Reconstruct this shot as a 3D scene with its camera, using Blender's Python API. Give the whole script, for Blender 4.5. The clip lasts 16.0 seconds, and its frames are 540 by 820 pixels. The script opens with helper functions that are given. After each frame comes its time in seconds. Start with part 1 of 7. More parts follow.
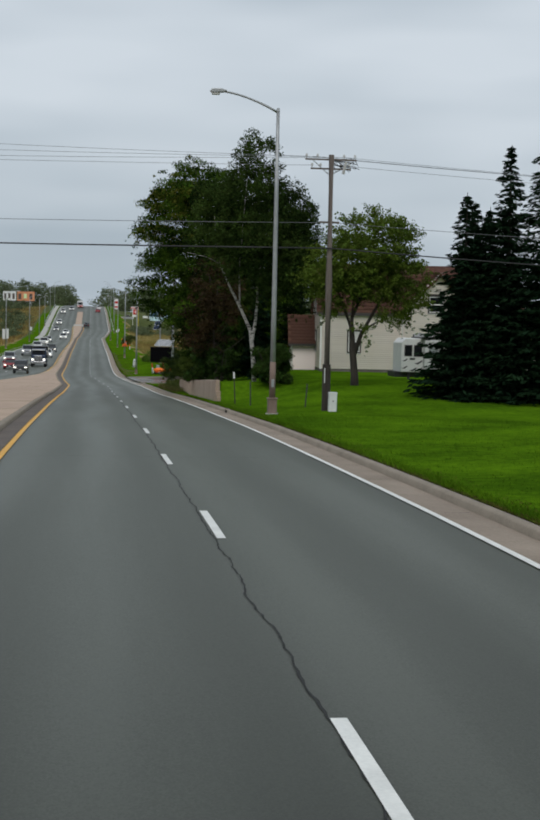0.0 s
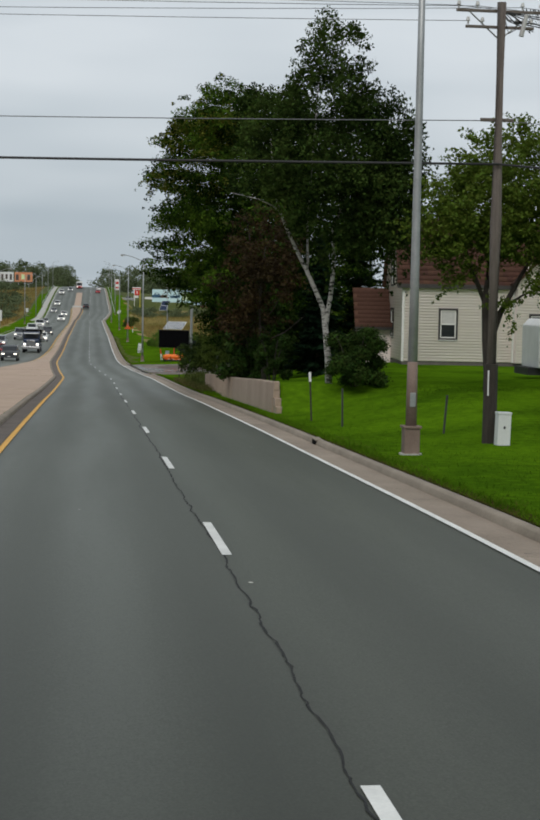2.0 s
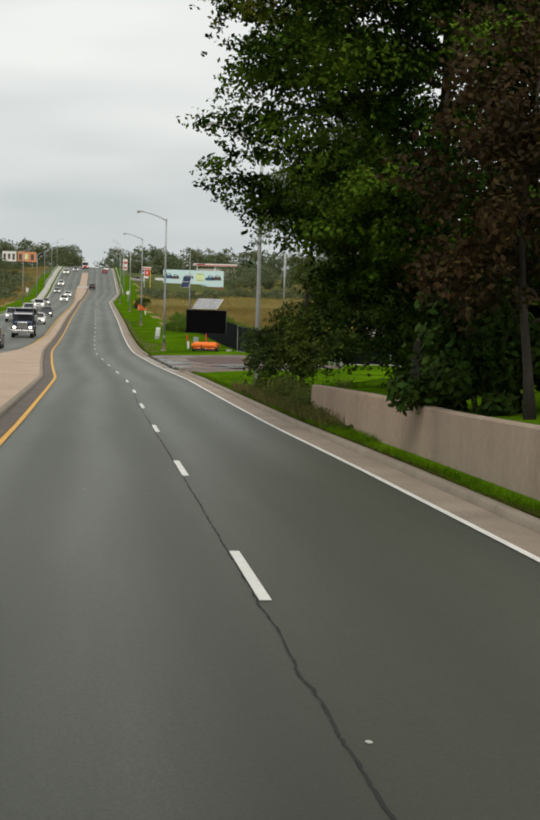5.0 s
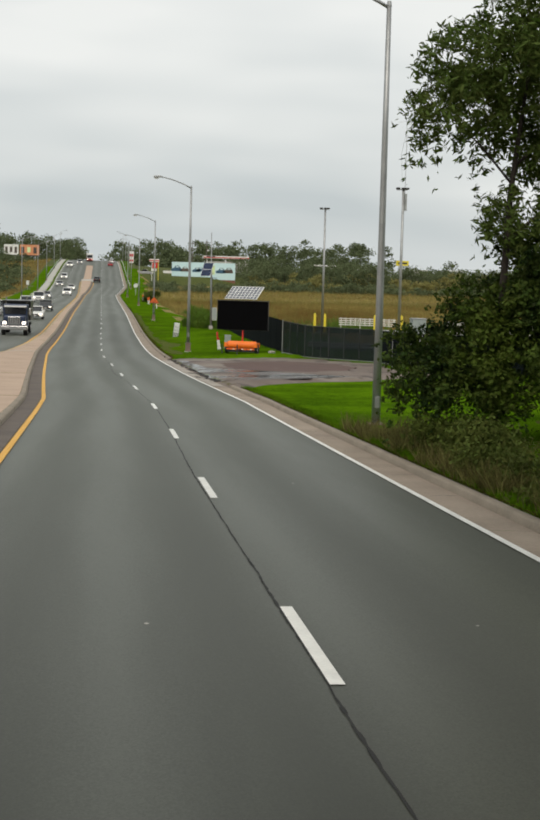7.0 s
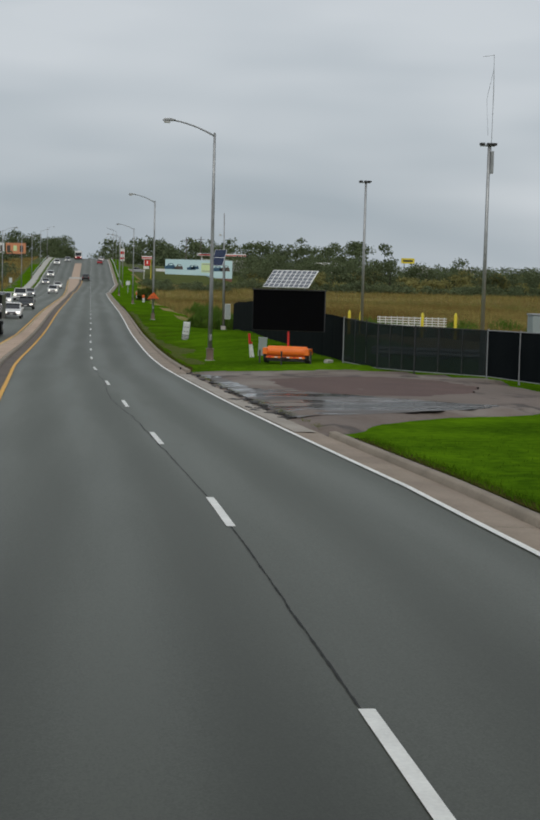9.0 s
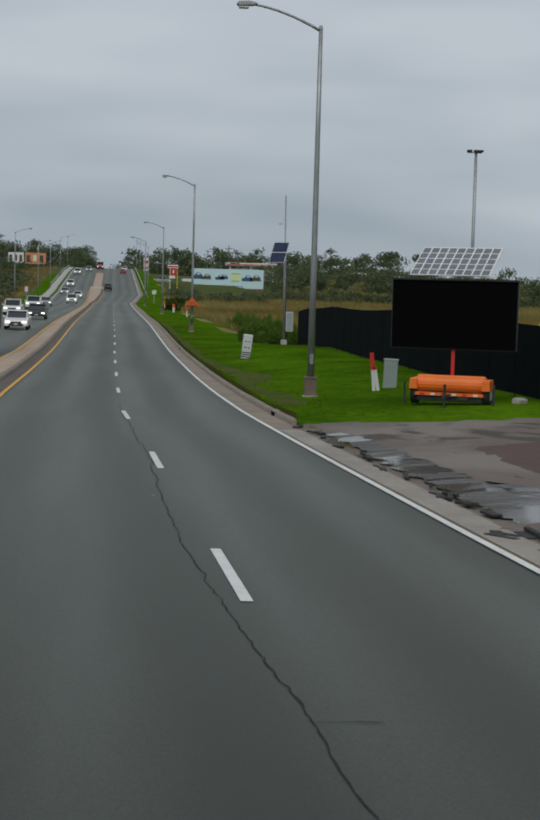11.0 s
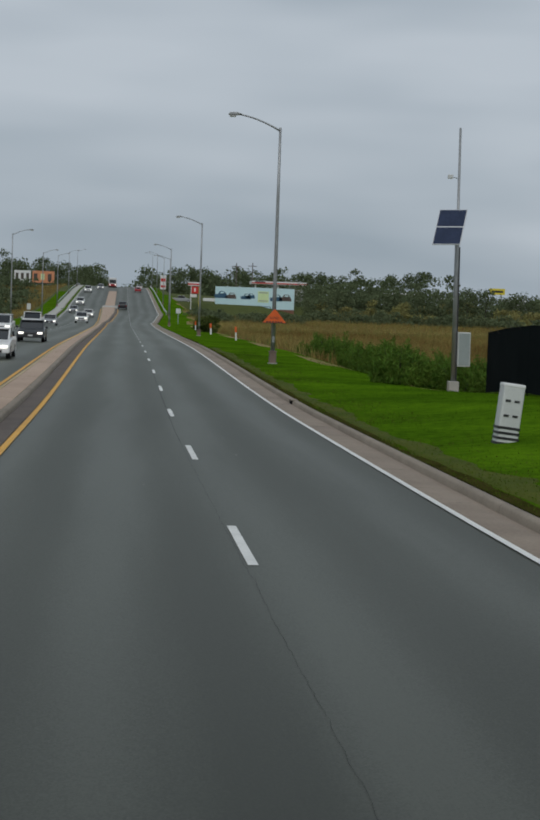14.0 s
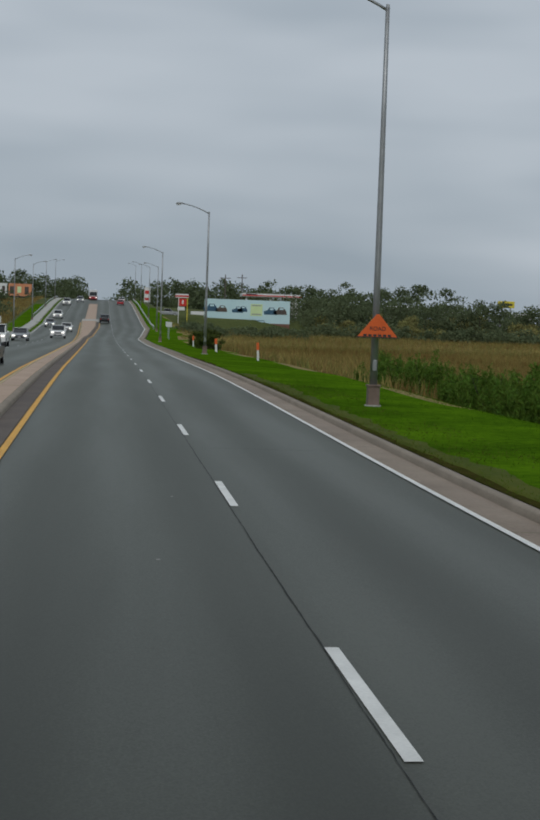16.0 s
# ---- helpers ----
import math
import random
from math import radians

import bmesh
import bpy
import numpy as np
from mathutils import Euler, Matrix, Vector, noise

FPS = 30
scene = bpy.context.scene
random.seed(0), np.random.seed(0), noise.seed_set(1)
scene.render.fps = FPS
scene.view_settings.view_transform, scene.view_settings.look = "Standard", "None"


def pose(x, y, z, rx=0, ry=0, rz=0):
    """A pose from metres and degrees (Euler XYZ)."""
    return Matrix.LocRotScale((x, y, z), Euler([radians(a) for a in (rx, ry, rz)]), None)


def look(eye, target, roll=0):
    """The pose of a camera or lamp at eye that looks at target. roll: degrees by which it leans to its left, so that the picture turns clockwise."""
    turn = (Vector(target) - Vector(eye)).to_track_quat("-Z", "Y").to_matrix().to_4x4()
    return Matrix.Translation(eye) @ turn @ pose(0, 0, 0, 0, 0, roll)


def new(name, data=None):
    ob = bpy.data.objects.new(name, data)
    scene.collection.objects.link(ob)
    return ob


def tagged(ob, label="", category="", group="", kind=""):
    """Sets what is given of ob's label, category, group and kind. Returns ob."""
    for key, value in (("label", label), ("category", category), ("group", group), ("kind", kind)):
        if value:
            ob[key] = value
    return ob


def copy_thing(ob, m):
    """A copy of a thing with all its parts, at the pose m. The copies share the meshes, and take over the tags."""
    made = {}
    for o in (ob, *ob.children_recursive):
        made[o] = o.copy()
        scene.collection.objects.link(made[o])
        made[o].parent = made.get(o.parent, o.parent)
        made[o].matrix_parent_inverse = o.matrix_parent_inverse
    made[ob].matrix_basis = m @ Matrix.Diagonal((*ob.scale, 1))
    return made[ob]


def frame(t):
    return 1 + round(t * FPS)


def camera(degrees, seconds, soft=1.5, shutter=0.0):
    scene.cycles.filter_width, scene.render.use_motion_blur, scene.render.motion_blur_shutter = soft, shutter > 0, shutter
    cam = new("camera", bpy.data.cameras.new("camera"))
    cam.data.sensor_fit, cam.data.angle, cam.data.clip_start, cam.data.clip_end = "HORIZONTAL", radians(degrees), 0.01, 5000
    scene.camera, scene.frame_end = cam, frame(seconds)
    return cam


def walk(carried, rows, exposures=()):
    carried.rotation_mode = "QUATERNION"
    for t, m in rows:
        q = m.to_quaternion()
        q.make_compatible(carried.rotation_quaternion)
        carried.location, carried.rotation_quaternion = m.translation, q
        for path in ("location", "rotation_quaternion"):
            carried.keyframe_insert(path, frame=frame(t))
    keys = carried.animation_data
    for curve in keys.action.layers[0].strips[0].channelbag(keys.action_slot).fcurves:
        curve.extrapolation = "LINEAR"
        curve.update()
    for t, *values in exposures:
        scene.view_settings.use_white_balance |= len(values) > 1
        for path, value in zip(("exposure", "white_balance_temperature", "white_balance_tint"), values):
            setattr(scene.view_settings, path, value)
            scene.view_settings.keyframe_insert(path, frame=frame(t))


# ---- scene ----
cam = camera(20.2, 16.0, soft=2.8)
EXPOSURES = [(0, 0.22, 6400, 10), (1.5, 0.26, 6500, 10), (2.5, 0.33, 6800, 10), (3.5, 0.54, 7300, 11), (6, 0.62, 7300, 11), (7, 0.58, 7250, 11), (8, 0.30, 6900, 11), (10.3, -0.04, 6450, 10), (11, -0.10, 6400, 10), (13, -0.17, 6350, 10), (14.5, -0.15, 6300, 10), (16, -0.20, 6300, 10)]
PATH = [
    (0, (-1.706, 2.526, 3.135), (-1.469, 4.508, 3.013), 1.2),
    (0.5, (-1.702, 8.937, 3.037), (-1.458, 10.917, 2.91), 1.4),
    (1, (-1.671, 15.347, 2.942), (-1.438, 17.329, 2.81), 1.3),
    (1.5, (-1.661, 21.798, 2.843), (-1.427, 23.78, 2.706), 1.4),
    (2, (-1.619, 28.412, 2.713), (-1.382, 30.392, 2.567), 1.1),
    (2.5, (-1.536, 35.269, 2.548), (-1.302, 37.25, 2.398), 1.2),
    (3, (-1.532, 41.941, 2.362), (-1.297, 43.921, 2.208), 1.6),
    (3.5, (-1.51, 48.732, 2.115), (-1.279, 50.713, 1.959), 1.8),
    (3.7, (-1.469, 51.418, 1.981), (-1.241, 53.399, 1.826), 1.6),
    (6, (-1.676, 82.213, 1.047), (-1.445, 84.192, 0.874), 1.6),
    (6.5, (-1.697, 89.059, 0.793), (-1.468, 91.039, 0.62), 1.7),
    (7, (-1.734, 95.945, 0.55), (-1.51, 97.925, 0.378), 1.5),
    (7.5, (-1.761, 102.947, 0.29), (-1.533, 104.926, 0.117), 1.5),
    (8, (-1.753, 110.157, 0.01), (-1.522, 112.136, -0.163), 1.2),
    (8.2, (-1.758, 112.993, -0.097), (-1.522, 114.972, -0.269), 1.3),
    (10.3, (-1.748, 143.748, -1.128), (-1.516, 145.728, -1.29), 1.7),
    (10.5, (-1.777, 146.719, -1.213), (-1.551, 148.7, -1.372), 1.6),
    (11, (-1.893, 154.305, -1.452), (-1.683, 156.288, -1.605), 1.6),
    (11.5, (-2.067, 161.818, -1.641), (-1.872, 163.803, -1.788), 1.6),
    (12, (-2.331, 169.695, -1.789), (-2.145, 171.681, -1.935), 1.7),
    (12.5, (-2.621, 177.338, -1.996), (-2.433, 179.324, -2.137), 1.9),
    (13, (-2.799, 184.952, -2.119), (-2.609, 186.938, -2.252), 2.0),
    (13.5, (-2.975, 192.716, -2.243), (-2.781, 194.703, -2.37), 2.1),
    (14, (-3.108, 200.503, -2.353), (-2.91, 202.489, -2.475), 2.0),
    (14.5, (-3.238, 208.415, -2.477), (-3.037, 210.402, -2.593), 2.0),
    (15, (-3.467, 216.284, -2.528), (-3.258, 218.27, -2.64), 1.8),
    (15.5, (-3.546, 224.27, -2.586), (-3.33, 226.255, -2.69), 2.0),
    (16, (-3.559, 232.177, -2.627), (-3.335, 234.162, -2.728), 2.0),
]
walk(cam, [(t, look(eye, target, roll)) for t, eye, target, roll in PATH], EXPOSURES)

# ---- daylight: an even overcast ----
world = bpy.data.worlds.new("overcast")
scene.world = world
world.use_nodes = True
wn, wl = world.node_tree.nodes, world.node_tree.links
wn.clear()
w_out = wn.new("ShaderNodeOutputWorld")
w_bg = wn.new("ShaderNodeBackground")
w_sky = wn.new("ShaderNodeTexSky")
w_sky.sky_type = "NISHITA"
w_sky.sun_disc = False
w_sky.sun_elevation = radians(48)
w_sky.sun_rotation = radians(193)
w_sky.dust_density = 3.0
w_co = wn.new("ShaderNodeTexCoord")
w_map = wn.new("ShaderNodeMapping")
w_map.inputs["Scale"].default_value = (1.3, 1.3, 6.0)
w_n = wn.new("ShaderNodeTexNoise")
w_n.inputs["Scale"].default_value = 1.7
w_n.inputs["Detail"].default_value = 3.0
w_n.inputs["Roughness"].default_value = 0.5
w_r = wn.new("ShaderNodeValToRGB")
w_r.color_ramp.elements[0].position, w_r.color_ramp.elements[0].color = 0.37, (4.75, 5.55, 6.2, 1)
w_r.color_ramp.elements[1].position, w_r.color_ramp.elements[1].color = 0.63, (7.5, 8.15, 8.7, 1)
w_mix = wn.new("ShaderNodeMix")
w_mix.data_type = "RGBA"
w_mix.inputs["Factor"].default_value = 0.93
wl.new(w_co.outputs["Generated"], w_map.inputs["Vector"])
wl.new(w_map.outputs[0], w_n.inputs["Vector"])
wl.new(w_n.outputs["Fac"], w_r.inputs["Fac"])
wl.new(w_sky.outputs[0], w_mix.inputs["A"])
wl.new(w_r.outputs[0], w_mix.inputs["B"])
wl.new(w_mix.outputs["Result"], w_bg.inputs["Color"])
w_bg.inputs["Strength"].default_value = 0.075
wl.new(w_bg.outputs[0], w_out.inputs[0])
sun = new("sun", bpy.data.lights.new("sun", "SUN"))
sun.data.energy, sun.data.angle, sun.data.color = 1.25, radians(40), (1.0, 0.97, 0.93)
sun.matrix_world = look((-18, -60, 90), (0, 20, 0))


# ---- materials ----
def mat(name, a, b, scale=3.0, fine=40.0, rough=0.7, bump=0.15, metal=0.0, coords="Object", stretch=(1, 1, 1), spec=0.5,
        island=0.0, each=0.0, emit=None, glow=0.0, trans=0.0, dist=0.02):
    """A surface of two colours mixed at two scales, with fine relief. island, each: value spread by loose piece or by object."""
    m = bpy.data.materials.new(name)
    m.use_nodes = True
    n, l = m.node_tree.nodes, m.node_tree.links
    p = n["Principled BSDF"]
    co = n.new("ShaderNodeTexCoord")
    mp = n.new("ShaderNodeMapping")
    mp.inputs["Scale"].default_value = stretch
    if coords == "World":
        l.new(n.new("ShaderNodeNewGeometry").outputs["Position"], mp.inputs["Vector"])
    else:
        l.new(co.outputs["Object"], mp.inputs["Vector"])
    n1, n2 = n.new("ShaderNodeTexNoise"), n.new("ShaderNodeTexNoise")
    n1.inputs["Scale"].default_value, n1.inputs["Detail"].default_value = scale, 5
    n2.inputs["Scale"].default_value, n2.inputs["Detail"].default_value = fine, 4
    for q in (n1, n2):
        l.new(mp.outputs[0], q.inputs["Vector"])
    add = n.new("ShaderNodeMath")
    add.operation = "MULTIPLY_ADD"
    add.inputs[1].default_value, add.inputs[2].default_value = 0.45, -0.06
    l.new(n2.outputs["Fac"], add.inputs[0])
    sm = n.new("ShaderNodeMath")
    sm.operation = "MULTIPLY_ADD"
    sm.inputs[1].default_value = 0.65
    l.new(n1.outputs["Fac"], sm.inputs[0])
    l.new(add.outputs[0], sm.inputs[2])
    rp = n.new("ShaderNodeMapRange")
    rp.inputs["From Min"].default_value, rp.inputs["From Max"].default_value = 0.28, 0.72
    l.new(sm.outputs[0], rp.inputs["Value"])
    mx = n.new("ShaderNodeMix")
    mx.data_type = "RGBA"
    mx.inputs["A"].default_value, mx.inputs["B"].default_value = (*a, 1), (*b, 1)
    l.new(rp.outputs[0], mx.inputs["Factor"])
    colour = mx.outputs["Result"]
    if island or each:
        src = n.new("ShaderNodeNewGeometry").outputs["Random Per Island"] if island else n.new("ShaderNodeObjectInfo").outputs["Random"]
        hs = n.new("ShaderNodeHueSaturation")
        mr = n.new("ShaderNodeMapRange")
        k = island or each
        mr.inputs["To Min"].default_value, mr.inputs["To Max"].default_value = 1 - k, 1 + k
        l.new(src, mr.inputs["Value"])
        l.new(mr.outputs[0], hs.inputs["Value"])
        mh = n.new("ShaderNodeMapRange")
        mh.inputs["To Min"].default_value, mh.inputs["To Max"].default_value = 0.5 - 0.05 * k, 0.5 + 0.05 * k
        l.new(src, mh.inputs["Value"])
        l.new(mh.outputs[0], hs.inputs["Hue"])
        l.new(colour, hs.inputs["Color"])
        colour = hs.outputs[0]
    l.new(colour, p.inputs["Base Color"])
    p.inputs["Roughness"].default_value, p.inputs["Metallic"].default_value = rough, metal
    p.inputs["Specular IOR Level"].default_value = spec
    if bump:
        bp = n.new("ShaderNodeBump")
        bp.inputs["Strength"].default_value, bp.inputs["Distance"].default_value = bump, dist
        l.new(n2.outputs["Fac"], bp.inputs["Height"])
        l.new(bp.outputs[0], p.inputs["Normal"])
    if emit:
        p.inputs["Emission Color"].default_value, p.inputs["Emission Strength"].default_value = (*emit, 1), glow
    if trans:
        tr = n.new("ShaderNodeBsdfTranslucent")
        l.new(colour, tr.inputs["Color"])
        ms = n.new("ShaderNodeMixShader")
        ms.inputs[0].default_value = trans
        l.new(p.outputs[0], ms.inputs[1])
        l.new(tr.outputs[0], ms.inputs[2])
        l.new(ms.outputs[0], n["Material Output"].inputs[0])
    return m


def asphalt_material():
    """Worn asphalt: grey, with lighter wheel tracks and darker oil bands along the lanes, and stone grain."""
    m = mat("asphalt", (0.0168, 0.0183, 0.0114), (0.0305, 0.0326, 0.0215), 0.35, 55, 0.44, 0.2, coords="World", stretch=(1, 0.12, 1), dist=0.003, spec=0.40)
    n, l = m.node_tree.nodes, m.node_tree.links
    p = n["Principled BSDF"]
    base = p.inputs["Base Color"].links[0].from_socket
    uv = n.new("ShaderNodeUVMap")
    sp = n.new("ShaderNodeSeparateXYZ")
    l.new(uv.outputs[0], sp.inputs[0])
    # lane position 0..1 across each lane: two wheel tracks a lane
    mu = n.new("ShaderNodeMath")
    mu.operation = "MULTIPLY"
    mu.inputs[1].default_value = 2 * math.pi * 2
    l.new(sp.outputs["X"], mu.inputs[0])
    wob = n.new("ShaderNodeTexNoise")
    wob.inputs["Scale"].default_value = 0.08
    l.new(n.new("ShaderNodeNewGeometry").outputs["Position"], wob.inputs["Vector"])
    ad = n.new("ShaderNodeMath")
    ad.operation = "MULTIPLY_ADD"
    ad.inputs[1].default_value = 0.9
    l.new(wob.outputs["Fac"], ad.inputs[0])
    l.new(mu.outputs[0], ad.inputs[2])
    cs = n.new("ShaderNodeMath")
    cs.operation = "COSINE"
    l.new(ad.outputs[0], cs.inputs[0])
    mr = n.new("ShaderNodeMapRange")
    mr.inputs["From Min"].default_value = -1
    mr.inputs["To Min"].default_value, mr.inputs["To Max"].default_value = 1.20, 0.78
    l.new(cs.outputs[0], mr.inputs["Value"])
    # stone grain
    vo = n.new("ShaderNodeTexVoronoi")
    vo.inputs["Scale"].default_value = 70
    l.new(n.new("ShaderNodeNewGeometry").outputs["Position"], vo.inputs["Vector"])
    vr = n.new("ShaderNodeMapRange")
    vr.inputs["To Min"].default_value, vr.inputs["To Max"].default_value = 0.8, 1.2
    l.new(vo.outputs["Color"], vr.inputs["Value"])
    pr = n.new("ShaderNodeMath")
    pr.operation = "MULTIPLY"
    l.new(mr.outputs[0], pr.inputs[0])
    l.new(vr.outputs[0], pr.inputs[1])
    # broad uneven patches
    bl = n.new("ShaderNodeTexNoise")
    bl.inputs["Scale"].default_value, bl.inputs["Detail"].default_value = 0.55, 4
    bm_ = n.new("ShaderNodeMapping")
    bm_.inputs["Scale"].default_value = (1.6, 0.10, 1)
    l.new(n.new("ShaderNodeNewGeometry").outputs["Position"], bm_.inputs["Vector"])
    l.new(bm_.outputs[0], bl.inputs["Vector"])
    br = n.new("ShaderNodeMapRange")
    br.inputs["From Min"].default_value, br.inputs["From Max"].default_value = 0.3, 0.7
    br.inputs["To Min"].default_value, br.inputs["To Max"].default_value = 0.80, 1.18
    l.new(bl.outputs["Fac"], br.inputs["Value"])
    p2 = n.new("ShaderNodeMath")
    p2.operation = "MULTIPLY"
    l.new(pr.outputs[0], p2.inputs[0])
    l.new(br.outputs[0], p2.inputs[1])
    pr = p2
    hs = n.new("ShaderNodeHueSaturation")
    l.new(base, hs.inputs["Color"])
    l.new(pr.outputs[0], hs.inputs["Value"])
    l.new(hs.outputs[0], p.inputs["Base Color"])
    ro = n.new("ShaderNodeMapRange")
    ro.inputs["From Min"].default_value, ro.inputs["From Max"].default_value = 0.7, 1.3
    ro.inputs["To Min"].default_value, ro.inputs["To Max"].default_value = 0.58, 0.46
    l.new(p2.outputs[0], ro.inputs["Value"])
    l.new(ro.outputs[0], p.inputs["Roughness"])
    p.inputs["Sheen Weight"].default_value, p.inputs["Sheen Roughness"].default_value = 0.16, 0.35
    p.inputs["Sheen Tint"].default_value = (0.86, 0.90, 0.72, 1)
    return m


ASPHALT = asphalt_material()
# near-black colour standing for the shade inside the kerb drains
DRAIN_SHADE = mat("drain_mouth_shade", (0.003, 0.003, 0.003), (0.006, 0.006, 0.006), 3, 30, 0.95, 0.0, spec=0.05)
CRACK = mat("crack_filler", (0.006, 0.006, 0.006), (0.014, 0.014, 0.013), 4, 60, 0.85, 0.3, coords="World")
WHITE_PAINT = mat("white_road_paint", (0.56, 0.56, 0.53), (0.76, 0.76, 0.72), 2.5, 30, 0.6, 0.08, coords="World", each=0.06)
YELLOW_PAINT = mat("yellow_road_paint", (0.55, 0.28, 0.03), (0.70, 0.38, 0.04), 1.2, 30, 0.6, 0.2, coords="World")
OLD_YELLOW = mat("worn_yellow_kerb_paint", (0.36, 0.28, 0.16), (0.50, 0.40, 0.24), 0.8, 25, 0.8, 0.3, coords="World")
GUTTER = mat("gutter_concrete", (0.18, 0.142, 0.106), (0.31, 0.250, 0.195), 0.7, 18, 0.85, 0.3, coords="World", each=0.04)
KERB = mat("kerb_concrete", (0.175, 0.146, 0.110), (0.30, 0.252, 0.195), 1.1, 25, 0.88, 0.4, coords="World")
MEDIAN = mat("median_concrete", (0.33, 0.235, 0.170), (0.47, 0.345, 0.255), 0.5, 9, 0.85, 0.3, coords="World", each=0.015)
OIL_GUTTER = mat("oily_gutter", (0.055, 0.043, 0.035), (0.13, 0.098, 0.075), 0.8, 30, 0.75, 0.3, coords="World")
GALV = mat("galvanised_steel", (0.26, 0.27, 0.27), (0.40, 0.41, 0.41), 2.5, 35, 0.5, 0.08, metal=0.7)
POLE_BASE = mat("rusty_pole_base", (0.14, 0.095, 0.075), (0.22, 0.16, 0.13), 3, 30, 0.8, 0.3)
DARK_METAL = mat("dark_metal", (0.03, 0.03, 0.032), (0.06, 0.06, 0.06), 3, 30, 0.5, 0.1, metal=0.4)
LENS = mat("lamp_lens", (0.5, 0.5, 0.48), (0.6, 0.6, 0.57), 3, 30, 0.25, 0.0)
WOOD_POLE = mat("weathered_pole_wood", (0.085, 0.068, 0.058), (0.17, 0.145, 0.125), 3, 60, 0.9, 0.5, stretch=(6, 6, 0.5))
CABLE = mat("cable_rubber", (0.015, 0.015, 0.016), (0.03, 0.03, 0.03), 3, 30, 0.7, 0.0)
WIRE = mat("bare_wire", (0.10, 0.105, 0.11), (0.16, 0.165, 0.17), 3, 30, 0.6, 0.0)
PORCELAIN = mat("porcelain", (0.35, 0.34, 0.33), (0.5, 0.5, 0.48), 3, 20, 0.3, 0.0)
PALE_BOX = mat("pale_grey_paint", (0.52, 0.53, 0.52), (0.64, 0.65, 0.63), 2, 25, 0.6, 0.1)
WALL_CONC = mat("stained_concrete", (0.25, 0.185, 0.138), (0.39, 0.300, 0.228), 0.8, 14, 0.9, 0.5, coords="World", stretch=(1, 1, 0.4))
SIDING = mat("cream_siding", (0.92, 0.80, 0.75), (0.95, 0.84, 0.80), 0.8, 30, 0.6, 0.1, each=0.03)
TRIM = mat("white_trim", (0.66, 0.65, 0.61), (0.76, 0.75, 0.71), 2, 30, 0.55, 0.1)
ROOF = mat("brown_shingle", (0.058, 0.024, 0.015), (0.100, 0.042, 0.026), 1.2, 16, 0.9, 0.5, island=0.22)
FOUND = mat("foundation_block", (0.09, 0.08, 0.07), (0.15, 0.135, 0.12), 2, 20, 0.9, 0.4)
GLASS = mat("window_glass", (0.012, 0.014, 0.016), (0.02, 0.022, 0.024), 1, 3, 0.06, 0.0, spec=0.7)
CURTAIN = mat("curtain", (0.42, 0.41, 0.39), (0.55, 0.54, 0.51), 6, 30, 0.8, 0.2)
DARK_FRAME = mat("dark_window_frame", (0.025, 0.022, 0.02), (0.05, 0.045, 0.04), 3, 30, 0.6, 0.1)
LAWN = mat("mown_lawn", (0.036, 0.084, 0.004), (0.084, 0.174, 0.006), 0.28, 3.5, 0.95, 0.8, coords="World", dist=0.08, spec=0.0)
GRASS = mat("grass_blades", (0.042, 0.092, 0.005), (0.098, 0.196, 0.009), 0.28, 3.5, 0.9, 0.0, coords="World", island=0.18, trans=0.3, spec=0.0)
LONG_GRASS = mat("rank_grass", (0.105, 0.125, 0.03), (0.20, 0.20, 0.06), 0.6, 5, 0.9, 0.0, coords="World", island=0.35, trans=0.25, spec=0.15)
FIELD_GRASS = mat("dry_marsh_grass", (0.150, 0.088, 0.026), (0.34, 0.265, 0.095), 0.045, 1.5, 0.95, 0.0, coords="World", island=0.35, trans=0.2, spec=0.1)
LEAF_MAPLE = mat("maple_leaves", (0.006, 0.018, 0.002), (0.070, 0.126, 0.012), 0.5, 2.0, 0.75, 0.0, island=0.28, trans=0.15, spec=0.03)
LEAF_YELLOW = mat("turning_leaves", (0.09, 0.105, 0.014), (0.15, 0.15, 0.02), 0.6, 3, 0.7, 0.0, island=0.4, trans=0.3, spec=0.08)
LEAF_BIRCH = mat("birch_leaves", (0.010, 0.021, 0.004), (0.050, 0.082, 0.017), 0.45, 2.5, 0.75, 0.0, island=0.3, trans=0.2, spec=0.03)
LEAF_WILLOW = mat("willow_leaves", (0.038, 0.064, 0.014), (0.105, 0.140, 0.034), 0.5, 3, 0.75, 0.0, island=0.4, trans=0.3, spec=0.08)
LEAF_APPLE = mat("yard_tree_leaves", (0.045, 0.078, 0.010), (0.120, 0.170, 0.022), 0.6, 2.5, 0.75, 0.0, island=0.3, trans=0.3, spec=0.08)
LEAF_BRONZE = mat("bronze_leaves", (0.014, 0.012, 0.004), (0.058, 0.032, 0.009), 0.6, 3, 0.8, 0.0, island=0.4, trans=0.2, spec=0.2)
LEAF_SHRUB = mat("shrub_leaves", (0.010, 0.024, 0.004), (0.048, 0.085, 0.014), 0.8, 3, 0.75, 0.0, island=0.5, trans=0.15, spec=0.08)
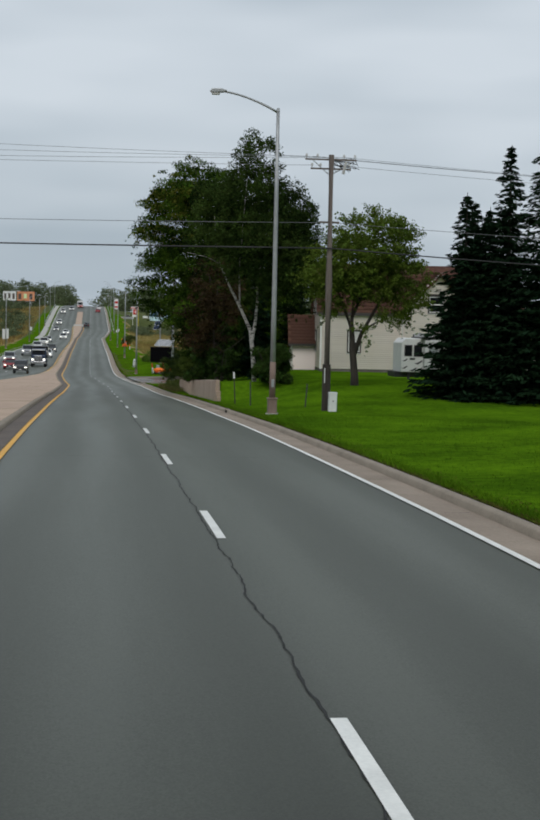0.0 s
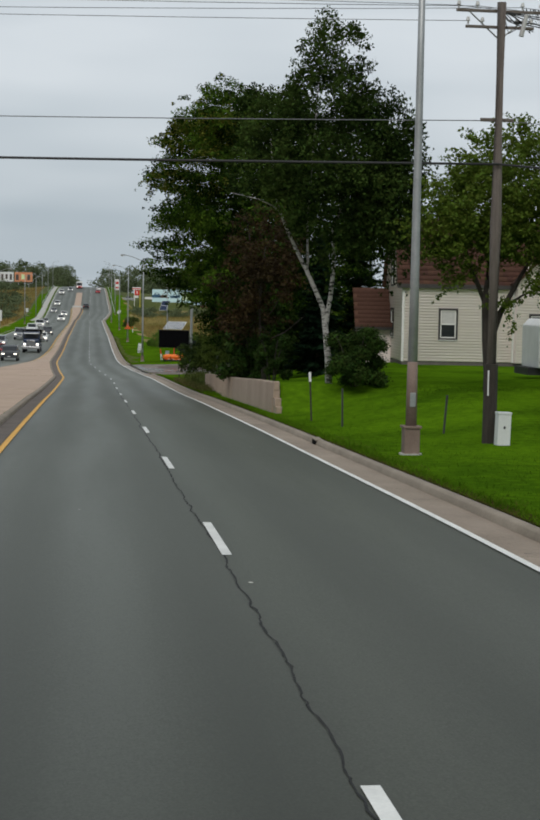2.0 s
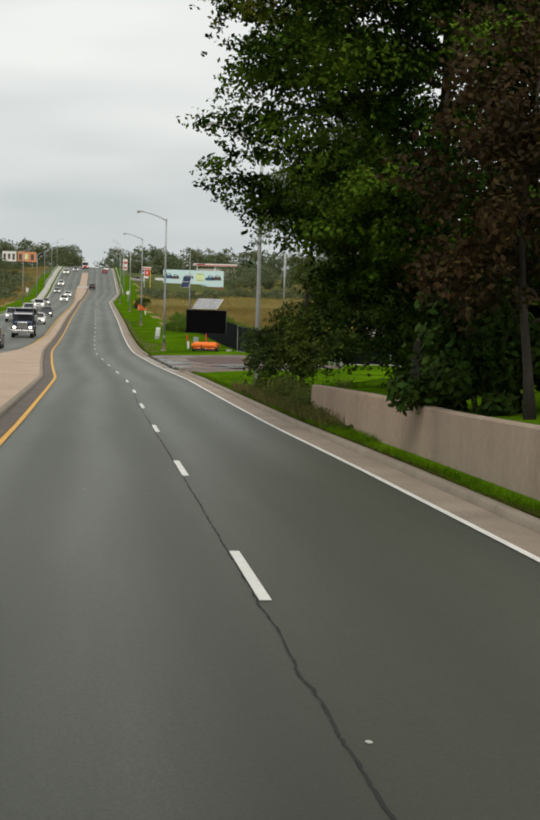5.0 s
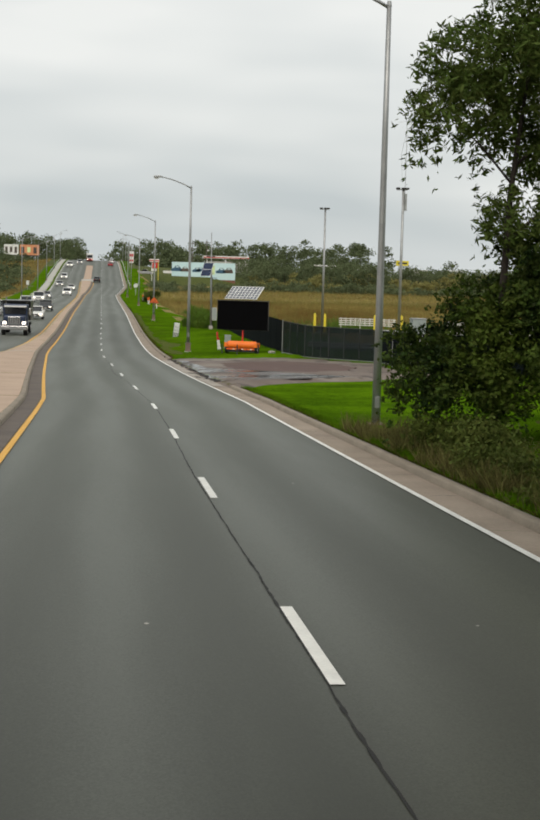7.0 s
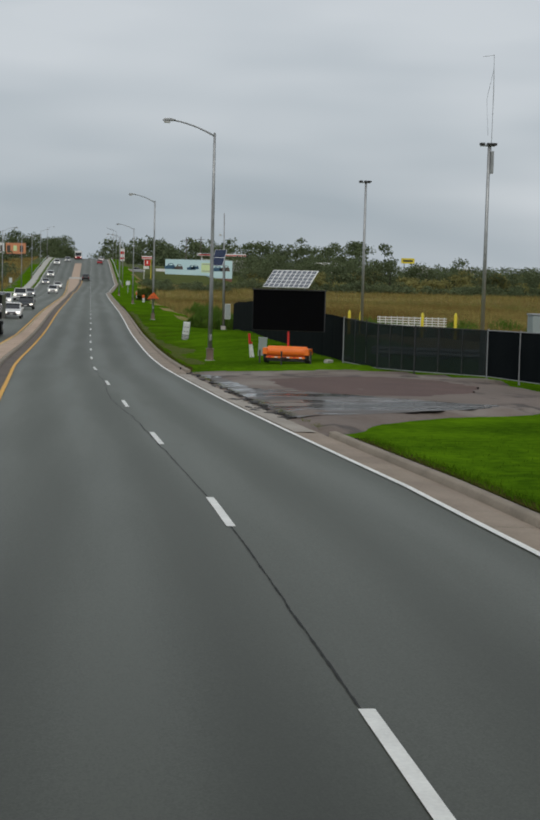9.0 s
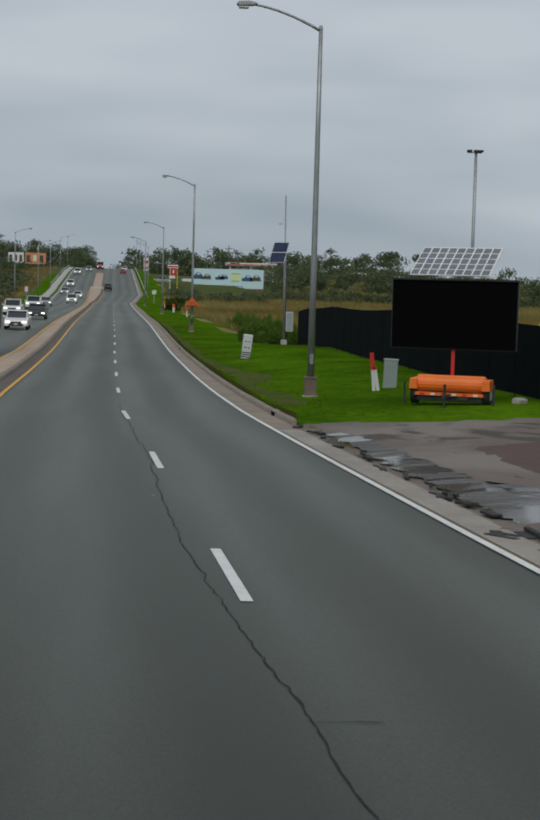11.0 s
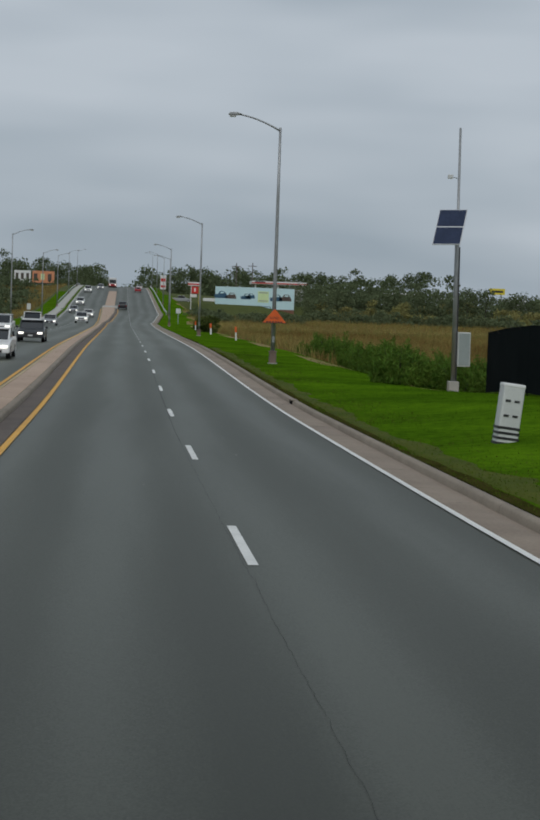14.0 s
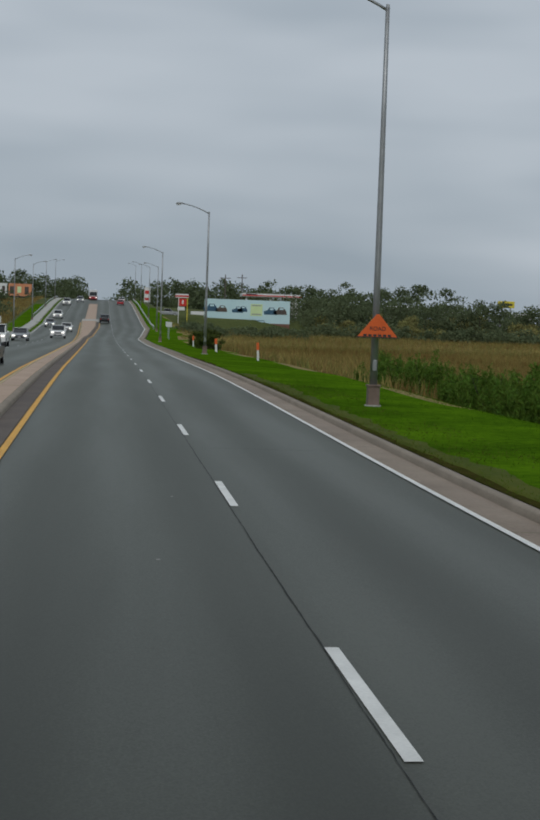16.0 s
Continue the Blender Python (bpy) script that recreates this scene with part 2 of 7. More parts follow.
LEAF_OLIVE = mat("olive_bush_leaves", (0.034, 0.050, 0.010), (0.105, 0.130, 0.030), 0.8, 2.5, 0.75, 0.0, island=0.3, trans=0.2, spec=0.08)
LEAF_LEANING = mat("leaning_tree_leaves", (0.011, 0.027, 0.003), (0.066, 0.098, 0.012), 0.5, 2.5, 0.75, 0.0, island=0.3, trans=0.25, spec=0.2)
LEAF_REED = mat("willow_scrub_leaves", (0.050, 0.105, 0.010), (0.13, 0.215, 0.028), 0.5, 2.5, 0.8, 0.0, island=0.3, trans=0.3, spec=0.2)
NEEDLES = mat("spruce_needles", (0.004, 0.012, 0.006), (0.013, 0.030, 0.012), 0.6, 4, 0.85, 0.0, island=0.3, trans=0.05, spec=0.02)
# far green is lifted above real foliage: distance haze put into the leaf colour
LEAF_FAR_HAZED = mat("hazed_far_wood_leaves", (0.092, 0.118, 0.060), (0.145, 0.172, 0.088), 0.05, 0.6, 0.9, 0.0, coords="World", island=0.18, trans=0.4, spec=0.1)
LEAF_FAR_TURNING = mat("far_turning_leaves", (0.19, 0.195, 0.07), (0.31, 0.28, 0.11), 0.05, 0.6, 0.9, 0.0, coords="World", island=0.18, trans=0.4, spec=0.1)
BARK = mat("dark_bark", (0.020, 0.016, 0.013), (0.05, 0.04, 0.032), 3, 25, 0.95, 0.8, stretch=(4, 4, 0.8))
BIRCH_BARK = mat("birch_bark", (0.02, 0.018, 0.016), (0.38, 0.365, 0.34), 3.2, 9, 0.8, 0.4, stretch=(1.2, 1.2, 3.0))
for node in BIRCH_BARK.node_tree.nodes:
    if node.type == "MAP_RANGE":
        node.inputs["From Min"].default_value, node.inputs["From Max"].default_value = 0.40, 0.50
# tree leaf colours carry painted shade: near-black gaps between bright clumps
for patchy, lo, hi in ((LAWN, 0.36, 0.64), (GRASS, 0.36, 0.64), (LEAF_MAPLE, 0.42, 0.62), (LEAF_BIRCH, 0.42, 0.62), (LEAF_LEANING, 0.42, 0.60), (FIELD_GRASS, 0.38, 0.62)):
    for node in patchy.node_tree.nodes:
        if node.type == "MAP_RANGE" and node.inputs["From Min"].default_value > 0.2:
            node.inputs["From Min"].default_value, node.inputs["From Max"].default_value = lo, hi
SCREEN = mat("black_fence_screen", (0.003, 0.005, 0.006), (0.008, 0.011, 0.012), 0.7, 12, 0.95, 0.3, coords="World", spec=0.05)
SCREEN_THIN = mat("worn_fence_screen", (0.006, 0.011, 0.012), (0.022, 0.030, 0.031), 0.9, 9, 0.85, 0.3, coords="World", stretch=(1, 1, 0.25), spec=0.1)
mesh_gap = SCREEN_THIN.node_tree.nodes.new("ShaderNodeBsdfTransparent")
mesh_mix = SCREEN_THIN.node_tree.nodes.new("ShaderNodeMixShader")
mesh_mix.inputs[0].default_value = 0.20
SCREEN_THIN.node_tree.links.new(SCREEN_THIN.node_tree.nodes["Principled BSDF"].outputs[0], mesh_mix.inputs[1])
SCREEN_THIN.node_tree.links.new(mesh_gap.outputs[0], mesh_mix.inputs[2])
SCREEN_THIN.node_tree.links.new(mesh_mix.outputs[0], SCREEN_THIN.node_tree.nodes["Material Output"].inputs[0])
SIGN_BLACK = mat("sign_face_black", (0.002, 0.002, 0.002), (0.003, 0.003, 0.004), 3, 40, 0.9, 0.1, spec=0.05)
ORANGE = mat("safety_orange_paint", (0.76, 0.145, 0.012), (0.90, 0.20, 0.02), 1.5, 20, 0.45, 0.05)
ORANGE_CLOTH = mat("orange_sign_cloth", (0.62, 0.10, 0.015), (0.72, 0.13, 0.02), 3, 20, 0.7, 0.1)
# cells greyed in base colour to paint in the sky they reflect
SOLAR_PALE = mat("sky_lit_solar_cells", (0.10, 0.11, 0.13), (0.16, 0.17, 0.19), 2, 8, 0.15, 0.0, spec=0.9)
SOLAR = mat("solar_cells", (0.012, 0.020, 0.048), (0.022, 0.034, 0.075), 2, 8, 0.2, 0.0, spec=0.35)
ALU = mat("bare_aluminium", (0.50, 0.51, 0.52), (0.62, 0.63, 0.64), 3, 30, 0.4, 0.05, metal=0.6)
RUBBER = mat("tyre_rubber", (0.012, 0.012, 0.012), (0.025, 0.025, 0.025), 5, 40, 0.85, 0.2)
RED = mat("red_reflective", (0.5, 0.02, 0.015), (0.6, 0.03, 0.02), 3, 20, 0.5, 0.05)
WHITE = mat("white_plastic", (0.62, 0.62, 0.60), (0.74, 0.74, 0.72), 2, 25, 0.5, 0.05)
CABINET = mat("grey_green_cabinet", (0.24, 0.28, 0.27), (0.32, 0.36, 0.35), 2, 25, 0.5, 0.05)
CONCRETE = mat("pale_concrete", (0.33, 0.32, 0.29), (0.45, 0.44, 0.40), 2, 20, 0.9, 0.4)
YELLOW = mat("yellow_paint", (0.62, 0.50, 0.03), (0.75, 0.62, 0.05), 2, 20, 0.5, 0.05)
BRICK_BASE = mat("reddish_brick", (0.16, 0.075, 0.05), (0.22, 0.11, 0.075), 1, 12, 0.9, 0.2)
BOARD_CYAN = mat("billboard_pale_cyan", (0.46, 0.66, 0.70), (0.56, 0.74, 0.76), 0.2, 2, 0.6, 0.0)
BOARD_BLUE = mat("billboard_blue", (0.02, 0.07, 0.13), (0.05, 0.13, 0.20), 0.6, 3, 0.6, 0.0)
BOARD_LIME = mat("billboard_lime", (0.55, 0.70, 0.35), (0.62, 0.75, 0.42), 0.6, 3, 0.6, 0.0)
BOARD_ORANGE = mat("billboard_orange", (0.55, 0.20, 0.09), (0.66, 0.30, 0.15), 0.3, 3, 0.6, 0.0)
BOARD_DARK = mat("billboard_dark", (0.05, 0.04, 0.035), (0.12, 0.09, 0.07), 0.8, 4, 0.6, 0.0)
HEAD_LAMP = mat("lit_headlamp", (0.8, 0.8, 0.75), (0.9, 0.9, 0.85), 3, 20, 0.2, 0.0, emit=(1.0, 0.93, 0.80), glow=1.7)
TAIL_LAMP = mat("tail_lamp", (0.35, 0.01, 0.01), (0.4, 0.015, 0.015), 3, 20, 0.25, 0.0)
CHROME = mat("chrome", (0.55, 0.55, 0.56), (0.65, 0.65, 0.66), 3, 20, 0.15, 0.0, metal=1.0)


# ---- mesh helpers ----
def mesh_np(name, verts, faces):
    me = bpy.data.meshes.new(name)
    verts = np.asarray(verts, dtype=np.float32)
    faces = np.asarray(faces, dtype=np.int32)
    k = faces.shape[1]
    me.vertices.add(len(verts))
    me.vertices.foreach_set("co", verts.ravel())
    me.loops.add(faces.size)
    me.loops.foreach_set("vertex_index", faces.ravel())
    me.polygons.add(len(faces))
    me.polygons.foreach_set("loop_start", np.arange(0, faces.size, k, dtype=np.int32))
    me.update(calc_edges=True)
    me.validate()
    return me


def obj(name, me, material, parent=None, label="", kind="", smooth=False):
    me.materials.append(material)
    if smooth:
        me.polygons.foreach_set("use_smooth", [True] * len(me.polygons))
    ob = new(name, me)
    if parent is not None:
        ob.parent = parent
    return tagged(ob, label=label, kind=kind)


def part(name, bm, material, parent, label="", smooth=False):
    me = bpy.data.meshes.new(name)
    bm.normal_update()
    bm.to_mesh(me)
    bm.free()
    return obj(name, me, material, parent, label, smooth=smooth)


def thing(name, m, label, category, group="", kind=""):
    ob = new(name)
    ob.matrix_world = m
    return tagged(ob, label, category, group, kind)


def box(bm, x0, y0, z0, x1, y1, z1, bevel=0.0, turn=None):
    m = Matrix.LocRotScale(((x0 + x1) / 2, (y0 + y1) / 2, (z0 + z1) / 2), None, (x1 - x0, y1 - y0, z1 - z0))
    r = bmesh.ops.create_cube(bm, size=1.0, matrix=(turn @ m) if turn is not None else m)
    if bevel:
        es = {e for v in r["verts"] for e in v.link_edges}
        bmesh.ops.bevel(bm, geom=list(es), offset=bevel, segments=2, affect="EDGES", profile=0.6)
    return bm


def bx(x0, y0, z0, x1, y1, z1, bevel=0.0, turn=None):
    return box(bmesh.new(), x0, y0, z0, x1, y1, z1, bevel, turn)


def tube(bm, pts, radii, seg=8, cap=True):
    """A tapering tube along a line of points."""
    rings = []
    pts = [Vector(p) for p in pts]
    for i, p in enumerate(pts):
        d = (pts[min(i + 1, len(pts) - 1)] - pts[max(i - 1, 0)]).normalized()
        s = d.cross(Vector((0, 0, 1)))
        s = Vector((1, 0, 0)) if s.length < 1e-4 else s.normalized()
        u = s.cross(d)
        r = radii[i] if hasattr(radii, "__len__") else radii
        rings.append([bm.verts.new(p + (s * math.cos(a) + u * math.sin(a)) * r) for a in (2 * math.pi * k / seg for k in range(seg))])
    for a, b in zip(rings, rings[1:]):
        for k in range(seg):
            bm.faces.new((a[k], a[(k + 1) % seg], b[(k + 1) % seg], b[k]))
    if cap:
        bm.faces.new(rings[0][::-1])
        bm.faces.new(rings[-1])
    return bm


def tb(pts, radii, seg=8):
    bm = tube(bmesh.new(), pts, radii, seg)
    bmesh.ops.recalc_face_normals(bm, faces=bm.faces)
    return bm


def prism(outline, y0, y1, bevel=0.0, taper=1.0):
    """A side outline (x along, z up) drawn out across from y0 to y1."""
    bm = bmesh.new()
    a = [bm.verts.new((x, y0, z)) for x, z in outline]
    b = [bm.verts.new((x, y1, z)) for x, z in outline]
    n = len(outline)
    bm.faces.new(a)
    bm.faces.new(b[::-1])
    for i in range(n):
        bm.faces.new((a[i], b[i], b[(i + 1) % n], a[(i + 1) % n]))
    bmesh.ops.recalc_face_normals(bm, faces=bm.faces)
    if bevel:
        bmesh.ops.bevel(bm, geom=list(bm.edges), offset=bevel, segments=2, affect="EDGES", profile=0.6)
    return bm


# ---- the lie of the road ----
PROFILE_Y = [-400, -60, -20, 0, 12, 24, 37, 49, 61, 73, 85, 97, 110, 122, 134, 146, 158, 170, 183, 195, 207, 219, 232, 244, 256, 268, 280, 293, 305,
             340, 406, 468, 535, 592, 660, 720, 800, 1000, 1600]
PROFILE_Z = [2, 1.2, 0.75, 0.62, 0.53, 0.32, 0, -0.33, -0.73, -1.12, -1.55, -1.98, -2.5, -2.9, -3.29, -3.67, -3.96, -4.24, -4.5, -4.7, -4.87, -5.0,
             -5.05, -5.08, -5.0, -4.87, -4.74, -4.63, -4.57, -4.55, -4.45, -4.0, -2.2, 0.6, 4.0, 6.2, 7.0, 6.0, 2.0]
FINE_Y = np.arange(-400, 1600, 1.0)
FINE_Z = np.convolve(np.pad(np.interp(FINE_Y, PROFILE_Y, PROFILE_Z), 6, mode="edge"), np.hanning(15)[1:-1] / np.hanning(15).sum(), "valid")


def zr(y):
    return np.interp(y, FINE_Y, FINE_Z)


def x_dash(y):
    """The painted lane dashes, which waver a little about the middle of the road."""
    return np.interp(y, [10, 24, 36, 61, 97, 110, 122, 134, 146, 155, 158.5, 167.5, 170.7, 179.6, 183, 195, 207, 219, 244, 256],
                     [-0.06, -0.04, -0.04, 0.0, -0.01, 0.02, 0.03, 0.08, 0.02, -0.25, -0.34, -0.65, -0.72, -1.02, -1.10, -1.54, -1.64, -1.66, -1.70, -1.66])


def xd(y):
    """The line between the two near lanes."""
    return np.interp(y, [140, 148, 158, 170, 183, 195, 205, 215], [0.03, 0.0, -0.38, -0.8, -1.19, -1.55, -1.66, -1.68])


def x_edge(y):
    """The right edge line."""
    return xd(y) + 3.29 + np.interp(y, [450, 520], [0, 3.0])


def x_kerb(y):
    """The front of the right kerb."""
    return x_edge(y) + 0.70


def x_yellow(y):
    return xd(y) - 3.62 + np.interp(y, [440, 520], [0, 1.3])


def x_far_yellow(y):
    """The yellow line of the opposite carriageway."""
    return np.interp(y, [60, 140, 160, 180, 197, 215, 240, 420, 480, 560], [-15.5, -12.7, -11.3, -9.6, -8.2, -7.6, -7.3, -6.9, -7.3, -8.0])


def x_left(y):
    """The outer edge line of the opposite carriageway."""
    return np.interp(y, [60, 160, 330, 375, 480, 560], [-24, -19, -16.2, -14.5, -14.5, -15.2])


def sm(a, b, x):
    t = np.clip((x - a) / (b - a), 0, 1)
    return t * t * (3 - 2 * t)


WALL_Y0, WALL_Y1, WALL_X = 80.8, 114.5, 4.95


def wall_top(y):
    return np.interp(y, [80.8, 88, 95.4, 104, 114, 117], [-0.18, -0.46, -0.81, -1.11, -1.57, -1.72])


def ground_z(x, y):
    """The height of the open ground beside the road."""
    base = zr(y)
    u = x - x_kerb(y)
    bank = np.interp(y, [0, 50, 62, 70, 77, 90, 100, 115, 125, 140, 160, 195, 205, 215, 238, 250, 257, 265], [0.3, 0.1, 0.05, 0.45, 1.05, 1.4, 1.75, 1.5, 0.9, 0.15, 0.1, 0.22, 0.36, 0.50, 0.50, 0.20, 0.0, -0.1])
    drive_ = (y > 156) & (y < 193.5) & (u > 0.2) & (u < 15)
    right = base + np.where(drive_, -0.07, 0.12) + bank * sm(0.6, 6.5, u) * np.where(drive_, 0.5, 1.0)
    walled = (y > WALL_Y0 + 0.2) & (y < WALL_Y1 - 0.5) & (x > WALL_X + 0.12)
    right = np.where(walled, np.maximum(right, wall_top(y) - 0.10 + 0.03 * (x - WALL_X)), right)
    field = np.interp(y, [150, 240, 280, 420, 560, 800, 1200, 3000], [-4.6, -5.6, -5.9, -4.6, -3.0, 0.0, 5.0, 8.0])
    k = sm(5.0, 11.0, u) * sm(250, 268, y) + sm(16, 40, u) * (1 - sm(250, 268, y)) * sm(120, 200, y)
    right = right * (1 - k) + field * k
    v = x_left(y) - 0.9 - x
    lfield = base - 0.9 * sm(3, 12, v) + np.interp(y, [300, 700, 1200], [0, 1.5, 4]) * sm(20, 60, v)
    left = base + 0.15 - 0.02 * v
    left = left * (1 - sm(3, 12, v)) + lfield * sm(3, 12, v)
    z = np.where(u >= 0.2, right, np.where(v >= 0, left, base - 0.35))
    return z + 0.05 * np.sin(x * 0.31 + 1.3 * np.sin(y * 0.13)) * np.cos(y * 0.21) * sm(1.0, 5.0, np.maximum(u, v))


def ribbon(y0, y1, step, cols, lift=0.0, uv=None):
    """A strip that follows the road: cols are functions of y, or offsets, with heights."""
    ys = np.arange(y0, y1 + step * 0.5, step)
    n = len(cols)
    V = np.zeros((len(ys), n, 3))
    for j, (fx, dz) in enumerate(cols):
        V[:, j, 0], V[:, j, 1], V[:, j, 2] = fx(ys), ys, zr(ys) + dz + lift
    i = np.arange((len(ys) - 1) * n).reshape(len(ys) - 1, n)[:, :-1].ravel()
    F = np.stack([i, i + 1, i + n + 1, i + n], 1)
    return V.reshape(-1, 3), F


def off(f, d):
    return lambda y: f(y) + d


# ---- ground ----
U = [0, 0.25, 0.6, 0.79, 0.84, 0.9, 1.2, 1.7, 2.3, 3, 4, 5, 6, 7.5, 9, 11, 13, 16, 20, 25, 32, 42, 55, 75, 100, 140, 200, 320, 600, 1200, 2500]
GY = np.concatenate([[-2500, -1200, -600, -300, -150, -80, -40], np.arange(-20, 340, 2.0), np.arange(340, 800, 10), [820, 860, 920, 1000, 1150, 1400, 1800, 2500, 4000]])
cols = [x_left(GY) - 0.9 - u for u in reversed(U)] + [x_left(GY) + 1.0, x_far_yellow(GY), xd(GY)] + [x_kerb(GY) + 0.1] + [x_kerb(GY) + 0.2 + u for u in U[1:]]
GX = np.stack(cols, 1)
GYY = np.repeat(GY[:, None], GX.shape[1], 1)
GZ = ground_z(GX, GYY)
nc = GX.shape[1]
i = np.arange((len(GY) - 1) * nc).reshape(len(GY) - 1, nc)[:, :-1].ravel()
ground = obj("ground", mesh_np("ground", np.stack([GX, GYY, GZ], 2).reshape(-1, 3), np.stack([i, i + 1, i + nc + 1, i + nc], 1)), LAWN, smooth=True)
tagged(ground, "mown green roadside grass running into dry brown marsh", "ground", kind="structure")
FIELD_SOIL = mat("marsh_ground", (0.15, 0.115, 0.042), (0.27, 0.215, 0.08), 0.05, 1.2, 0.95, 0.6, coords="World", dist=0.2, spec=0.1)
WOOD_SOIL = mat("rough_green_ground", (0.05, 0.068, 0.02), (0.10, 0.11, 0.036), 0.08, 1.5, 0.95, 0.6, coords="World", dist=0.2, spec=0.1)
ground.data.materials.append(FIELD_SOIL)
ground.data.materials.append(WOOD_SOIL)
cx = (GX[:-1, :-1] + GX[1:, 1:]) / 2
cy = (GYY[:-1, :-1] + GYY[1:, 1:]) / 2
uu, vv = cx - x_kerb(cy), x_left(cy) - 0.9 - cx
idx = np.where((uu > np.where(cy > 255, 6.2 + 1.2 * np.sin(cy * 0.17), 17)) & (cy > 200), 1, 0)
idx = np.where((uu > 28) & (cy < 200), 2, idx)
idx = np.where(vv > 4.5, 1, idx)
idx = np.where((vv > 4.5) & (cy > 430) | (cy > 640) & (np.maximum(uu, vv) > 3), 2, idx)
ground.data.polygons.foreach_set("material_index", idx.ravel().astype(np.int32))

# ---- carriageways ----
road = thing("road", Matrix(), "grey worn asphalt divided highway with pale lane markings", "road", kind="structure")


def carriageway(name, y0, y1, left, right, lanes):
    n = 9
    cols = [((lambda y, k=k: left(y) + (right(y) - left(y)) * k / (n - 1)), -0.02 * abs(k / (n - 1) - 0.5)) for k in range(n)]
    V, F = ribbon(y0, y1, 3.0, cols)
    me = mesh_np(name, V, F)
    uv = me.uv_layers.new(name="lanes")
    k = np.tile(np.arange(n), len(V) // n) / (n - 1) * lanes
    vi = np.zeros(len(me.loops), dtype=np.int32)
    me.loops.foreach_get("vertex_index", vi)
    uv.data.foreach_set("uv", np.stack([k[vi], V[vi, 1] / 10], 1).ravel().astype(np.float32))
    return obj(name, me, ASPHALT, road, smooth=True)


carriageway("carriageway", -60, 1200, off(x_yellow, -0.6), off(x_edge, 0.075), 2)
carriageway("opposite_carriageway", -60, 1200, off(x_left, -0.75), off(x_far_yellow, 0.25), 2)


def stripe(name, y0, y1, f, w, material, lift=0.008, step=4.0):
    V, F = ribbon(y0, y1, step, [(off(f, -w / 2), 0), (off(f, w / 2), 0)], lift)
    return obj(name, mesh_np(name, V, F), material, road)


stripe("edge_line", -40, 740, x_edge, 0.105, WHITE_PAINT)
stripe("yellow_line", -40, 545, x_yellow, 0.14, YELLOW_PAINT, 0.014)
stripe("opposite_yellow_line", -40, 545, x_far_yellow, 0.14, YELLOW_PAINT)
stripe("opposite_edge_line", -40, 740, x_left, 0.13, WHITE_PAINT)
for k in range(-2, 60):
    stripe("lane_dash", 12.19 * k - 3.15, 12.19 * k, x_dash, 0.115, WHITE_PAINT, 0.008, 1.05)
for k in range(0, 58):
    stripe("opposite_lane_dash", 12.19 * k + 2.0, 12.19 * k + 5.05, lambda y: (x_left(y) + x_far_yellow(y)) / 2, 0.115, WHITE_PAINT, 0.008, 1.05)

# cracks: one that wanders beside the lane dashes, and thin ones across
rc = random.Random(5)


def crack(name, pts, widths):
    V, F = [], []
    for j, (x, y) in enumerate(pts):
        a, b = pts[max(j - 1, 0)], pts[min(j + 1, len(pts) - 1)]
        dx, dy = b[0] - a[0], b[1] - a[1]
        n = math.hypot(dx, dy) or 1
        w = widths(j) / 2
        for s in (-1, 1):
            px, py = x - s * dy / n * w, y + s * dx / n * w
            V.append((px, py, float(zr(py)) + 0.0055))
    for j in range(len(pts) - 1):
        F.append((2 * j, 2 * j + 1, 2 * j + 3, 2 * j + 2))
    return obj(name, mesh_np(name, V, F), CRACK, road)


CRACK_Y = [2, 10, 21, 40, 55, 62, 68, 97, 105, 111, 118, 123, 130, 141, 155, 161, 164, 168, 172, 175, 179, 185, 190, 200, 235, 244, 330]
CRACK_X = [-0.05, -0.06, -0.10, -0.06, -0.10, -0.06, -0.09, -0.05, -0.07, -0.065, -0.085, -0.10, -0.06, 0.0, -0.05, -0.10, -0.12, -0.24, -0.31, -0.27, -0.14, -0.10, -0.08, -0.06, -0.13, -0.07, -0.07]
# how far it wanders, and how wide it gapes, along the road
WANDER = ([0, 70, 90, 150, 156, 181, 188, 230, 330], [0.020, 0.020, 0.005, 0.005, 0.013, 0.028, 0.024, 0.004, 0.004])
GAPE = ([0, 14, 34, 70, 92, 146, 156, 186, 192, 226, 236, 262, 300], [0.022, 0.022, 0.020, 0.024, 0.026, 0.020, 0.020, 0.014, 0.003, 0.003, 0.012, 0.012, 0.006])
y, x, pts = 2.0, 0.0, []
while y < 330:
    k = float(np.interp(y, *WANDER))
    x += rc.uniform(-k, k) - x * 0.2
    pts.append((float(x_dash(y)) + float(np.interp(y, CRACK_Y, CRACK_X)) + x, y))
    y += rc.uniform(0.05, 0.20)
run = 0
while run < len(pts) - 60:
    m = rc.randint(40, 120)
    wide = float(np.interp(pts[run][1], *GAPE)) * rc.uniform(0.7, 1.25)
    ws = [wide * rc.uniform(0.45, 1.25) for _ in range(m + 1)]
    crack("joint_crack", pts[run:run + m], lambda j: ws[min(j, m)])
    run += m - 1
